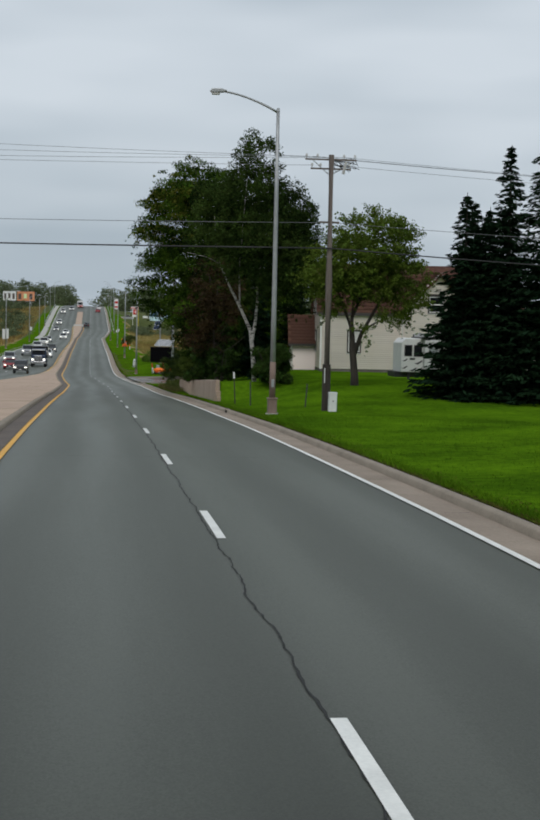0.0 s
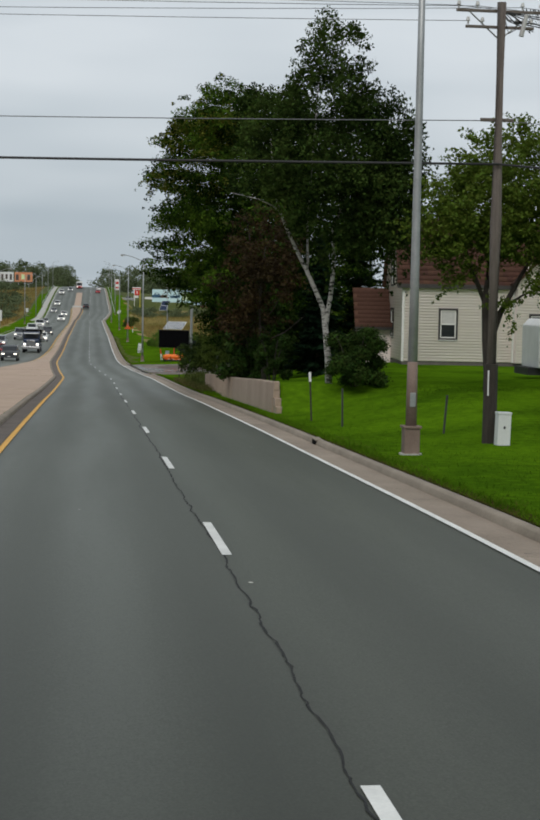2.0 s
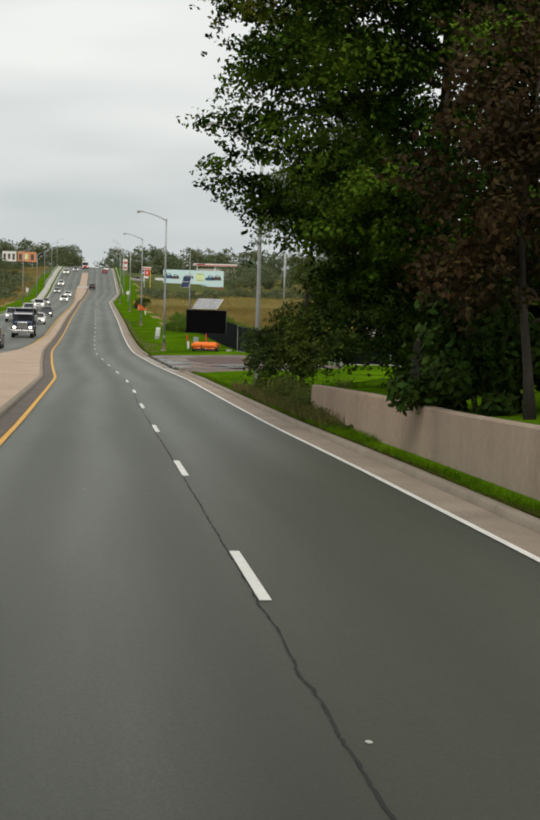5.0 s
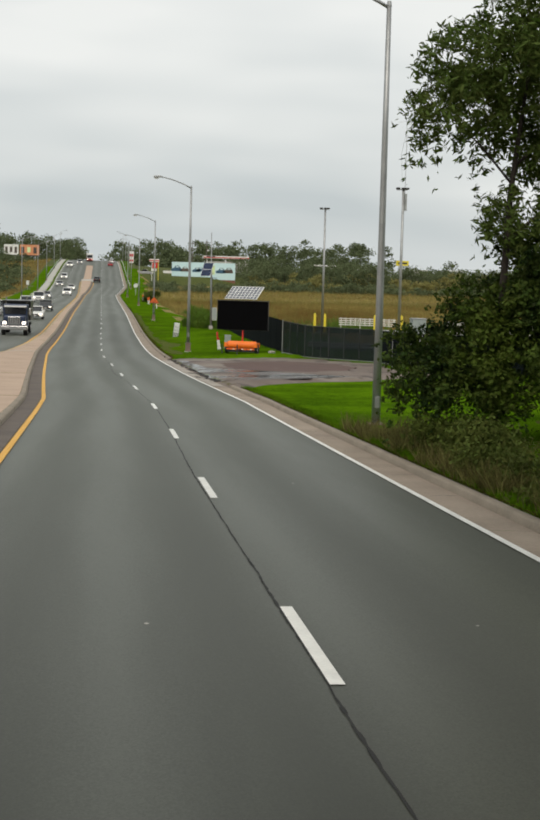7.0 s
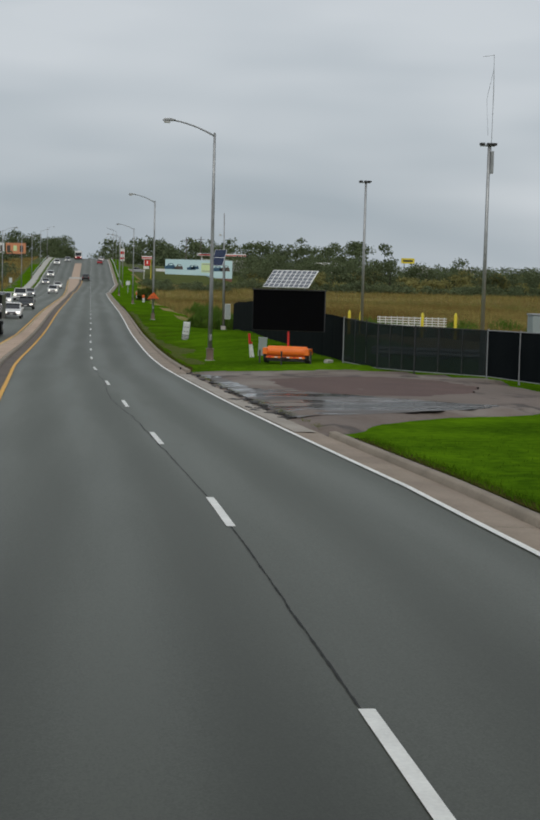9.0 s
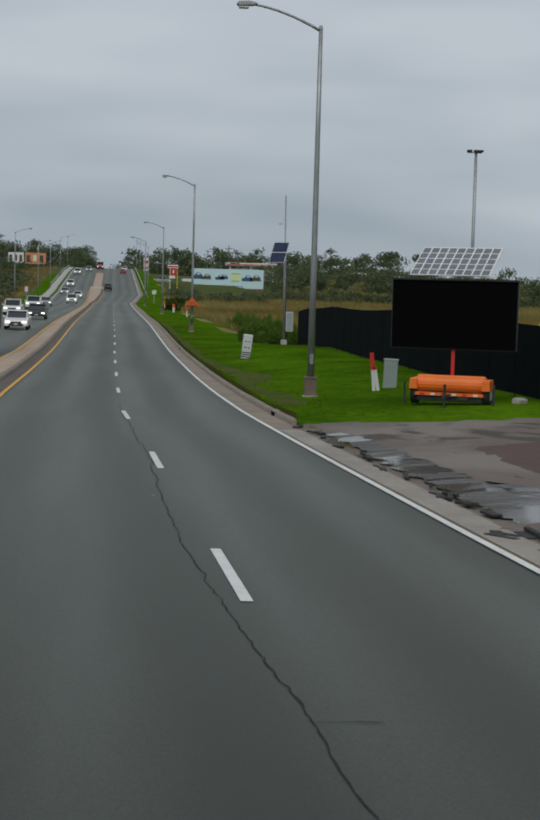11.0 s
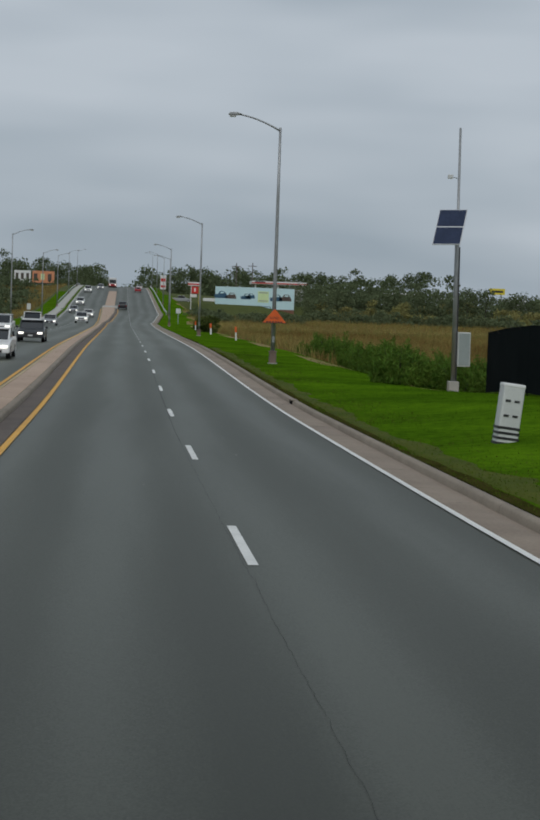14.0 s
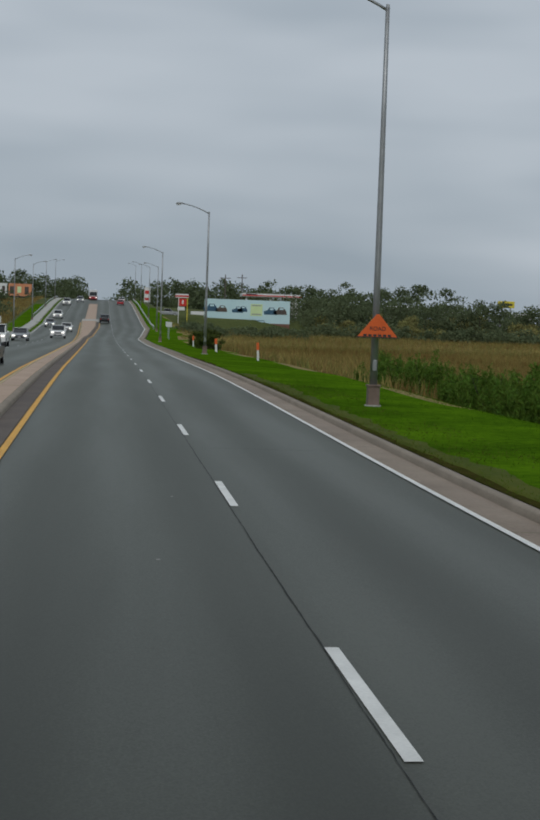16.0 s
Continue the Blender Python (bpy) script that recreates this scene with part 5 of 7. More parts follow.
W1, D1, E1 = 5.2, 6.4, 4.0
house_window(FRONT, 1.77, 1.45, 2.50, 2.74)
boards("front_wall", W1, E1, [(1.72, 1.4, 2.55, 2.79)], FRONT)
GABLE = Matrix.Translation((0, 0, 0)) @ Matrix.Rotation(radians(-90), 4, "Z") @ Matrix.Translation((-D1, 0, 0))
gholes = [(2.25, 1.4, 3.35, 2.78), (2.2, 3.85, 3.3, 5.42)]
GH, GD = 2.3, 1.1


def gable_trim(z):
    """The gambrel outline: steep below, flatter above."""
    if z < E1:
        return 0, D1
    if z < E1 + GH:
        e = GD * (z - E1) / GH
    else:
        e = GD + (z - E1 - GH) / 0.95 * (D1 / 2 - GD)
    return e, D1 - e


boards("gable_wall", D1, E1 + GH + 0.9, gholes, GABLE, top=gable_trim)
house_window(GABLE, 2.35, 1.5, 3.25, 2.70, False)
house_window(GABLE, 2.3, 3.95, 3.2, 5.34, False)
# inner walls so that the house is closed
bm = bx(0.02, 0.14, 0, W1, D1, E1)
part("core_wall", bm, DARK_FRAME, house)
part("foundation", bx(-0.01, 0.0, -0.6, W1 + 4.5, D1, 0.36), FOUND, house, "grey block foundation")
part("corner_board", bx(-0.045, -0.045, 0.33, 0.07, 0.07, E1, 0.006), TRIM, house)
part("corner_board", bx(W1 - 0.05, -0.04, 0.33, W1 + 0.05, 0.02, E1, 0.006), TRIM, house)


def shingle_roof(name, w, length, place, parent, step=0.26, pieces=False):
    """A pitched slope in its own plane: x along the eave, y up the slope, in overlapping shingle courses."""
    g = random.Random(3)
    V, F = [], []
    if pieces:
        q = 0.34
        Vq = [(0.004, 0, 0.024), (q - 0.004, 0, 0.024), (q - 0.004, step * 1.15, 0.004), (0.004, step * 1.15, 0.004), (0.004, 0, 0), (q - 0.004, 0, 0)]
        me = mesh_np("shingle", Vq, [(0, 1, 2, 3), (4, 5, 1, 0)])
        for k in range(int(length / step)):
            for j in range(int(w / q)):
                ob = obj("shingle", me, ROOF, parent)
                ob.matrix_local = place @ Matrix.Translation((j * q + 0.17 * (k % 2) * (j < int(w / q) - 1), k * step, g.uniform(0, 0.006)))
        return None
    y = 0.0
    while y < length:
        x = -g.uniform(0, 0.3)
        while x < w:
            x1 = min(x + g.uniform(0.24, 0.40), w)
            a = max(0, x)
            n = len(V)
            z = g.uniform(0, 0.006)
            V += [(a + 0.004, y, 0.022 + z), (x1 - 0.004, y, 0.022 + z), (x1 - 0.004, y + step * 1.15, 0.004), (a + 0.004, y + step * 1.15, 0.004), (a + 0.004, y, 0), (x1 - 0.004, y, 0)]
            F += [(n, n + 1, n + 2, n + 3), (n + 4, n + 5, n + 1, n)]
            x = x1
        y += step
    r = obj(name, mesh_np(name, V, F), ROOF, parent, kind="stuff")
    r.matrix_local = place
    return r


for side in (0, 1):
    flip = Matrix.Translation((W1 + 4.6, D1, 0)) @ Matrix.Rotation(math.pi, 4, "Z") if side else Matrix()
    sl = math.atan2(GH, GD)
    r1 = flip @ Matrix.Translation((-0.30, -0.16, E1 - 0.12)) @ Matrix.Rotation(sl, 4, "X")
    shingle_roof("lower_roof", W1 + 5.1, math.hypot(GH, GD) + 0.1, r1, house)
    part("roof_deck", bx(0, 0, -0.14, W1 + 5.1, math.hypot(GH, GD) + 0.15, -0.005, 0, r1), ROOF, house)
    r2 = flip @ Matrix.Translation((-0.30, GD - 0.15, E1 + GH - 0.06)) @ Matrix.Rotation(math.atan2(0.95, D1 / 2 - GD), 4, "X")
    shingle_roof("upper_roof", W1 + 5.1, 2.05, r2, house)
    part("roof_deck", bx(0, 0, -0.12, W1 + 5.1, 2.1, -0.005, 0, r2), ROOF, house)
part("upper_core", bx(0.04, GD + 0.1, E1, W1 + 4.4, D1 - GD - 0.1, E1 + GH), DARK_FRAME, house)
part("fascia", bx(-0.30, -0.24, E1 - 0.26, W1 + 4.85, -0.17, E1 - 0.06, 0.01), DARK_FRAME, house, "dark brown fascia")
part("rake_board", tb([(-0.27, -0.12, E1 - 0.16), (-0.27, GD - 0.1, E1 + GH - 0.12), (-0.27, D1 / 2, E1 + GH + 0.75)], 0.06, 4), DARK_FRAME, house)
# cross wing with its own gable, and a lower porch roof
WING = Matrix.Translation((W1 + 0.05, -0.6, 0))
boards("wing_wall", 4.4, 6.4, [(1.5, 4.0, 2.5, 5.1), (0.6, 1.3, 1.4, 2.6), (2.6, 1.3, 3.4, 2.6)], WING, top=lambda z: (0, 4.4) if z < 4.3 else (z - 4.3, 4.4 - (z - 4.3)))
house_window(WING, 1.55, 4.05, 2.45, 5.05, False)
house_window(WING, 0.65, 1.35, 1.35, 2.55, False)
house_window(WING, 2.65, 1.35, 3.35, 2.55, False)
part("wing_side", bx(W1 + 0.06, -0.58, 0.34, W1 + 4.4, 0.2, 4.25), SIDING, house)
ws = math.atan2(2.2, 2.2)
for s in (0, 1):
    m = Matrix.Translation((W1 - 0.2, 4.5, 4.0)) @ Matrix.Rotation(radians(-90), 4, "Z") @ Matrix.Rotation(ws, 4, "X") if not s else Matrix.Translation((W1 + 4.7, -0.95, 4.0)) @ Matrix.Rotation(radians(90), 4, "Z") @ Matrix.Rotation(ws, 4, "X")
    shingle_roof("wing_roof", 5.4, 3.5, m, house)
    part("wing_roof_deck", bx(0, 0, -0.1, 5.4, 3.5, -0.005, 0, m), ROOF, house)
rp = Matrix.Translation((W1 + 4.4, -1.6, 2.9)) @ Matrix.Rotation(radians(28), 4, "X")
shingle_roof("porch_roof", 6.5, 3.2, rp, house)
part("porch_deck", bx(0, 0, -0.12, 6.5, 3.2, -0.005, 0, rp), ROOF, house)
part("porch_wall", bx(W1 + 4.5, 0.2, 0.3, W1 + 10.7, D1, 3.9), SIDING, house)
# the low shed against the gable end
shed = thing("shed", pose(11.58, 102.2, gz(11.58, 102.2), 0, 0, -4), "low cream shed with a steep brown roof", "shed")
part("wall", bx(0, 0, -0.2, 2.9, 3.0, 2.0), SIDING, shed)
part("corner_board", bx(-0.03, -0.03, 0, 0.07, 0.07, 2.0), TRIM, shed)
m = Matrix.Translation((-0.25, -0.3, 1.75)) @ Matrix.Rotation(radians(52), 4, "X")
ROOF_OF_SHED = part("roof", bx(0, 0, -0.1, 3.4, 2.45, -0.005, 0, m), ROOF, shed)
shingle_roof("roof", 3.4, 2.4, m, ROOF_OF_SHED, pieces=True)
part("eave", bx(-0.25, -0.36, 1.62, 3.15, -0.28, 1.76), DARK_FRAME, shed)
part("roof_vent", bx(1.5, 0.9, 1.75 + 1.4, 1.85, 1.2, 1.75 + 1.8, 0.03), ROOF, shed)

# ---- the travel trailer in the yard ----
camper = thing("travel_trailer", pose(15.2, 84.0, gz(15.2, 84.0), 0, 0, 0), "white travel trailer with dark swoosh graphics parked by the house", "camper")
cgz = -gz(15.2, 84.0)
part("nose", prism([(0.0, cgz + 0.30), (1.22, cgz + 0.30), (1.22, cgz + 2.15), (0.25, cgz + 2.15), (0.0, cgz + 1.9)], 0.0, 2.3, 0.05), WHITE, camper, "white front panel with dark swooshes")
part("body", bx(1.20, 0.25, cgz + 0.30, 7.2, 2.4, cgz + 2.42, 0.06), PALE_BOX, camper)
part("slide_out", bx(1.24, -0.30, cgz + 0.32, 2.16, 0.3, cgz + 2.08, 0.03), PALE_BOX, camper, "pale grey slide-out bay")
part("roof_edge", prism([(1.05, cgz + 2.12), (2.3, cgz + 2.26), (7.2, cgz + 2.46), (7.2, cgz + 2.52), (1.05, cgz + 2.22)], -0.34, 2.4, 0.01), DARK_FRAME, camper, "dark roof edge")
part("door_trim", bx(2.14, -0.33, cgz + 0.32, 2.21, -0.28, cgz + 2.2), DARK_FRAME, camper)
part("air_conditioner", bx(2.35, 0.7, cgz + 2.45, 3.5, 1.5, cgz + 2.80, 0.08), WHITE, camper)
for x0, z0, x1, z1, yy, glass in ((0.22, 1.22, 0.56, 1.74, -0.01, GLASS), (0.74, 1.20, 1.10, 1.74, -0.01, GLASS), (1.52, 1.20, 1.94, 1.72, -0.31, CABINET), (3.4, 1.2, 4.9, 1.85, 0.24, GLASS)):
    win = new("window")
    win.parent = camper
    part("frame", bx(x0 - 0.05, yy - 0.01, cgz + z0 - 0.05, x1 + 0.05, yy + 0.04, cgz + z1 + 0.05, 0.01), DARK_FRAME if glass == GLASS else CABINET, win)
    part("pane", bx(x0, yy - 0.02, cgz + z0, x1, yy - 0.012, cgz + z1), glass, win)
part("number_bar", bx(0.48, -0.02, cgz + 0.98, 0.76, -0.003, cgz + 1.08), DARK_METAL, camper)
for x, z, s in ((0.05, 0.92, 0.7), (0.02, 0.52, 0.8), (0.72, 0.78, 1.1), (0.45, 0.40, 1.0), (0.80, 0.42, 0.9)):
    part("swoosh", prism([(x, cgz + z), (x + 0.18 * s, cgz + z + 0.04 * s), (x + 0.40 * s, cgz + z + 0.17 * s), (x + 0.42 * s, cgz + z + 0.10 * s), (x + 0.2 * s, cgz + z - 0.05 * s)], -0.012, -0.003), DARK_METAL, camper)
part("chassis", bx(-0.3, 0.3, cgz + 0.02, 7.1, 2.2, cgz + 0.30), DARK_METAL, camper)
part("jack", bx(0.4, 0.1, -0.05, 0.52, 0.22, cgz + 0.3), DARK_METAL, camper)
for x in (3.9, 4.75):
    for y in (0.22, 2.2):
        w = part("wheel", tb([(x, y - 0.05, 0.34), (x, y + 0.15, 0.34)], 0.34, 18), RUBBER, camper)
        part("rim", tb([(x, y - 0.06, 0.34), (x, y - 0.04, 0.34)], 0.19, 12), ALU, w)

# ---- the fenced yard and its drive ----
def patch(name, outline, material, lift, parent, wob=0.0, seed=1, up=0.0):
    """A flat patch on the ground with a ragged outline."""
    g = random.Random(seed)
    pts = []
    for (x0, y0), (x1, y1) in zip(outline, outline[1:] + outline[:1]):
        n = max(2, int(math.hypot(x1 - x0, y1 - y0) / (0.25 if up else 0.6)))
        for k in range(n):
            s = k / n
            pts.append((x0 + (x1 - x0) * s + g.uniform(-wob, wob), y0 + (y1 - y0) * s + g.uniform(-wob, wob)))
    bm = bmesh.new()
    f = bm.faces.new([bm.verts.new((x, y, 0)) for x, y in pts])
    bmesh.ops.triangulate(bm, faces=[f])
    for _ in range(3):
        es = [e for e in bm.edges if e.calc_length() > 1.6]
        if es:
            bmesh.ops.subdivide_edges(bm, edges=es, cuts=1)
            bmesh.ops.triangulate(bm, faces=bm.faces)
    for v in bm.verts:
        k = float(sm(-0.1, 0.9, v.co.x - x_kerb(v.co.y)))
        v.co.z = (float(zr(v.co.y)) + 0.012) * (1 - k) + (gz(max(v.co.x, float(x_kerb(v.co.y)) + 0.25), v.co.y) + lift) * k
    for v in bm.verts:
        v.co.z += up
        if v.is_boundary and not up:
            v.co.z -= lift + 0.04 if v.co.x > x_kerb(v.co.y) + 0.3 else 0.05
    bmesh.ops.recalc_face_normals(bm, faces=bm.faces)
    if sum(fc.normal.z for fc in bm.faces) < 0:
        bmesh.ops.reverse_faces(bm, faces=bm.faces)
    return part(name, bm, material, parent, smooth=True)


drive = thing("driveway", Matrix(), "wet brown grit driveway with puddles leading to the fenced yard", "driveway", kind="structure")


def drive_material():
    """Brown grit with pale sandy and damp dark stretches."""
    m = mat("drive_surface", (0.105, 0.078, 0.062), (0.175, 0.135, 0.110), 0.35, 9, 0.8, 0.6, coords="World", dist=0.03)
    n, l = m.node_tree.nodes, m.node_tree.links
    p = n["Principled BSDF"]
    last = p.inputs["Base Color"].links[0].from_socket
    geo = n.new("ShaderNodeNewGeometry")
    for scale, stretch, lo, hi, col in ((0.5, (0.5, 0.35, 1), 0.50, 0.60, (0.195, 0.165, 0.140, 1)), (1.1, (0.5, 0.3, 1), 0.56, 0.62, (0.062, 0.046, 0.038, 1))):
        mp = n.new("ShaderNodeMapping")
        mp.inputs["Scale"].default_value = stretch
        l.new(geo.outputs["Position"], mp.inputs["Vector"])
        t = n.new("ShaderNodeTexNoise")
        t.inputs["Scale"].default_value, t.inputs["Detail"].default_value, t.inputs["Distortion"].default_value = scale, 6, 0.6
        l.new(mp.outputs[0], t.inputs["Vector"])
        r_ = n.new("ShaderNodeMapRange")
        r_.inputs["From Min"].default_value, r_.inputs["From Max"].default_value = lo, hi
        l.new(t.outputs["Fac"], r_.inputs["Value"])
        mx = n.new("ShaderNodeMix")
        mx.data_type = "RGBA"
        l.new(r_.outputs[0], mx.inputs["Factor"])
        l.new(last, mx.inputs["A"])
        mx.inputs["B"].default_value = col
        last = mx.outputs["Result"]
    l.new(last, p.inputs["Base Color"])
    return m


RED_GRIT = mat("red_brown_grit", (0.068, 0.037, 0.030), (0.112, 0.064, 0.051), 0.5, 9, 0.85, 0.6, coords="World", dist=0.03)
def soaked_material():
    """Soaked grit: dark wet streaks and pale sheets of standing water that run across the drive."""
    m = mat("soaked_grit", (0.046, 0.038, 0.033), (0.105, 0.088, 0.076), 0.8, 7, 0.5, 0.12, coords="World", stretch=(0.35, 1, 1), dist=0.008)
    n, l = m.node_tree.nodes, m.node_tree.links
    p = n["Principled BSDF"]
    mp = n.new("ShaderNodeMapping")
    mp.inputs["Scale"].default_value = (0.22, 0.85, 1)
    l.new(n.new("ShaderNodeNewGeometry").outputs["Position"], mp.inputs["Vector"])
    t = n.new("ShaderNodeTexNoise")
    t.inputs["Scale"].default_value, t.inputs["Detail"].default_value, t.inputs["Distortion"].default_value = 1.0, 7, 0.8
    l.new(mp.outputs[0], t.inputs["Vector"])
    r_ = n.new("ShaderNodeMapRange")
    r_.inputs["From Min"].default_value, r_.inputs["From Max"].default_value = 0.44, 0.54
    r_.inputs["To Min"].default_value, r_.inputs["To Max"].default_value = 0.60, 0.14
    l.new(t.outputs["Fac"], r_.inputs["Value"])
    l.new(r_.outputs[0], p.inputs["Roughness"])
    return m


WET_GRIT = soaked_material()
BROKEN = mat("broken_tar", (0.014, 0.013, 0.012), (0.034, 0.030, 0.027), 1.5, 20, 0.75, 0.5, coords="World", each=0.2)
WASHED = mat("washed_apron_concrete", (0.20, 0.170, 0.135), (0.36, 0.315, 0.260), 0.7, 9, 0.6, 0.3, coords="World")

patch("grit_surface", [(float(x_kerb(157.2)) - 0.25, 157.2), (5.0, 160.5), (6.5, 163.6), (8.4, 165.2), (10.6, 166.0), (13.2, 169.8), (15.8, 172.8), (15.3, 186.0), (12.4, 191.6), (10.2, 193.2), (8.4, 193.0), (5.6, 192.2), (float(x_kerb(191.3)) - 0.25, 191.3)] + [(float(x_kerb(q)) - 0.25, q) for q in (186, 180, 174, 168, 162)], drive_material(), 0.165, drive, 0.10, 1)
patch("red_dirt", [(4.7, 177.6), (5.6, 175.2), (6.6, 173.4), (8.8, 172.6), (11.2, 174.6), (12.4, 179.0), (11.8, 183.4), (10.2, 185.6), (7.8, 185.2), (5.6, 184.0), (4.8, 182.6)], RED_GRIT, 0.165, drive, 0.16, 5, 0.004)
patch("soaked_ground", [(3.55, 163.5), (4.8, 163.9), (7.2, 165.4), (9.6, 166.6), (10.4, 168.4), (7.8, 170.6), (6.0, 171.6), (4.6, 173.6), (4.0, 176.4), (3.75, 180.5), (3.5, 186.6), (2.95, 188.5), (3.05, 181.0), (3.2, 174.0), (3.4, 168.0)], WET_GRIT, 0.165, drive, 0.10, 6, 0.004)
# washed concrete apron in the gutter, tar breaking up beside it, and weeds in the joint
V, F = ribbon(159.0, 189.0, 1.0, [(off(x_edge, 0.10), 0.006), (off(x_kerb, -0.10), 0.004)], 0.010)
obj("apron", mesh_np("apron", V, F), WASHED, drive, "pale washed concrete apron")
rb = random.Random(44)
for k in range(60):
    yc = rb.uniform(163.5, 176.5) if k < 44 else rb.uniform(176, 191)
    u = rb.uniform(-0.42, 0.12) if 165.5 < yc < 173.5 else rb.uniform(-0.08, 0.16)
    xc = float(x_kerb(yc)) + u
    a, L, w = rb.uniform(-0.5, 0.5), rb.uniform(0.06, 0.30), rb.uniform(0.02, 0.08)
    h = rb.uniform(0.006, 0.024)
    zc = (float(zr(yc)) + 0.012) if u < 0.0 else float(zr(yc)) + 0.05
    part("tar_chunk", bx(-w, -L, -0.03, w, L, h, 0.012), BROKEN, drive).matrix_local = pose(xc, yc, zc, rb.uniform(-2, 2), rb.uniform(-3, 3), math.degrees(a) + 15)

for j, (x, y) in enumerate(((10.9, 198.7), (9.6, 196.0), (11.6, 195.9))):
    st = thing("loose_stone", pose(x, y, gz(x, y) + 0.05, 10 * j, 0, 40 * j), "pale loose stone at the edge of the drive", "stone", "stones by the drive")
    part("stone", bx(-0.22, -0.13, -0.1, 0.22, 0.13, 0.1, 0.05), CONCRETE, st)

fence = thing("screened_fence", Matrix(), "chain link fence covered with black privacy screen", "fence")
FENCE = [(10.75, 257), (10.4, 244), (10.15, 230), (10.0, 214), (10.3, 196.0), (12.6, 190.6), (14.9, 186.8), (15.6, 179.5), (15.5, 173.2), (22, 171), (34, 169), (48, 168)]
FENCE_TOP = [2.35, 2.36, 2.30, 2.38, 2.15, 2.05, 2.0, 2.0, 2.0, 2.0, 2.0, 2.0]


def fence_z(x, y):
    return gz(x, y) if y > 200 else max(gz(x, y), float(zr(y)) + 0.2) if x < 20 else gz(15.5, 173.2)


for k, ((x0, y0), (x1, y1)) in enumerate(zip(FENCE, FENCE[1:])):
    n = max(1, round(math.hypot(x1 - x0, y1 - y0) / 3.0))
    gate = k in (4, 5)
    for j in range(n):
        a, b = j / n, (j + 1) / n
        xa, ya, xb, yb = x0 + (x1 - x0) * a, y0 + (y1 - y0) * a, x0 + (x1 - x0) * b, y0 + (y1 - y0) * b
        za, zb = fence_z(xa, ya), fence_z(xb, yb)
        ha = FENCE_TOP[k] + (FENCE_TOP[k + 1] - FENCE_TOP[k]) * a
        hb = FENCE_TOP[k] + (FENCE_TOP[k + 1] - FENCE_TOP[k]) * b
        m = 10
        V, F = [], []
        nx, ny = (yb - ya), -(xb - xa)
        q = math.hypot(nx, ny)
        for i2 in range(m + 1):
            s = i2 / m
            bul = 0.025 * math.sin(s * math.pi) + 0.008 * math.sin(s * 13 + j)
            px, py = xa + (xb - xa) * s, ya + (yb - ya) * s
            zz, hh = za + (zb - za) * s, ha + (hb - ha) * s - 0.012 * math.sin(s * math.pi)
            for lev, bl in ((0.04, 0.0), (0.5, 1.0), (0.97, 0.2), (1.0, 0.0)):
                for side in (1, -1):
                    V.append((px + nx / q * (bul * bl + 0.008 * side), py + ny / q * (bul * bl + 0.008 * side), zz + hh * lev))
        for i2 in range(m):
            for lv in range(3):
                c0 = i2 * 8 + lv * 2
                F += [(c0, c0 + 8, c0 + 10, c0 + 2), (c0 + 1, c0 + 3, c0 + 11, c0 + 9)]
        obj("screen_panel", mesh_np("screen_panel", V, F), SCREEN_THIN if gate else SCREEN, fence, "worn see-through screen on the gate" if gate else "")
        part("post", tb([(xa, ya, za - 0.1), (xa, ya, za + ha + (0.06 if k >= 4 else 0.0))], 0.04 if k >= 4 else 0.016, 8), (GALV if k >= 6 or j == 0 and k in (4, 6) else DARK_METAL) if k >= 4 else SCREEN, fence)
        part("top_rail", tb([(xa, ya, za + ha), (xb, yb, zb + hb)], 0.024, 6), (DARK_METAL if gate else GALV) if k >= 4 else SCREEN, fence)
        if k >= 4:
            part("bottom_rail", tb([(xa, ya, za + 0.06), (xb, yb, zb + 0.06)], 0.022, 6), GALV, fence)
        if gate:
            for s in (0.33, 0.66):
                part("gate_bar", tb([(xa + (xb - xa) * s, ya + (yb - ya) * s - 0.03, za + 0.1), (xa + (xb - xa) * s, ya + (yb - ya) * s - 0.03, za + ha)], 0.022, 6), DARK_METAL, fence)
        if k < 3:
            for s in (0.25, 0.6):
                part("barb_arm", tb([(xa + (xb - xa) * s, ya + (yb - ya) * s, za + ha), (xa + (xb - xa) * s - 0.25, ya + (yb - ya) * s, za + ha + 0.22)], 0.008, 5), DARK_METAL, fence)
part("corner_post", tb([(15.45, 173.0, fence_z(15.5, 173) - 0.1), (15.45, 173.0, fence_z(15.5, 173) + 2.25)], 0.085, 10), GALV, fence, "stout pale grey corner post")
for x, y in ((15.55, 176.5), (15.53, 174.5)):
    part("notice", bx(x - 0.14, y - 0.08, fence_z(x, y) + 1.2, x - 0.11, y + 0.08, fence_z(x, y) + 1.65), WHITE, fence, "small white notice")

# inside the yard
rack = thing("pipe_rack", pose(24.3, 261, -5.75, 0, 0, -24), "white painted pipe rails stacked on a rack in the yard", "rack")
for k in range(4):
    part("rail", bx(0, 0, 1.5 + 0.22 * k, 6.4, 0.08, 1.58 + 0.22 * k), WHITE, rack)
for k in range(12):
    part("upright", bx(0.2 + 0.54 * k, 0.02, 0 if k % 4 == 0 else 1.45, 0.27 + 0.54 * k, 0.07, 2.3), WHITE, rack)
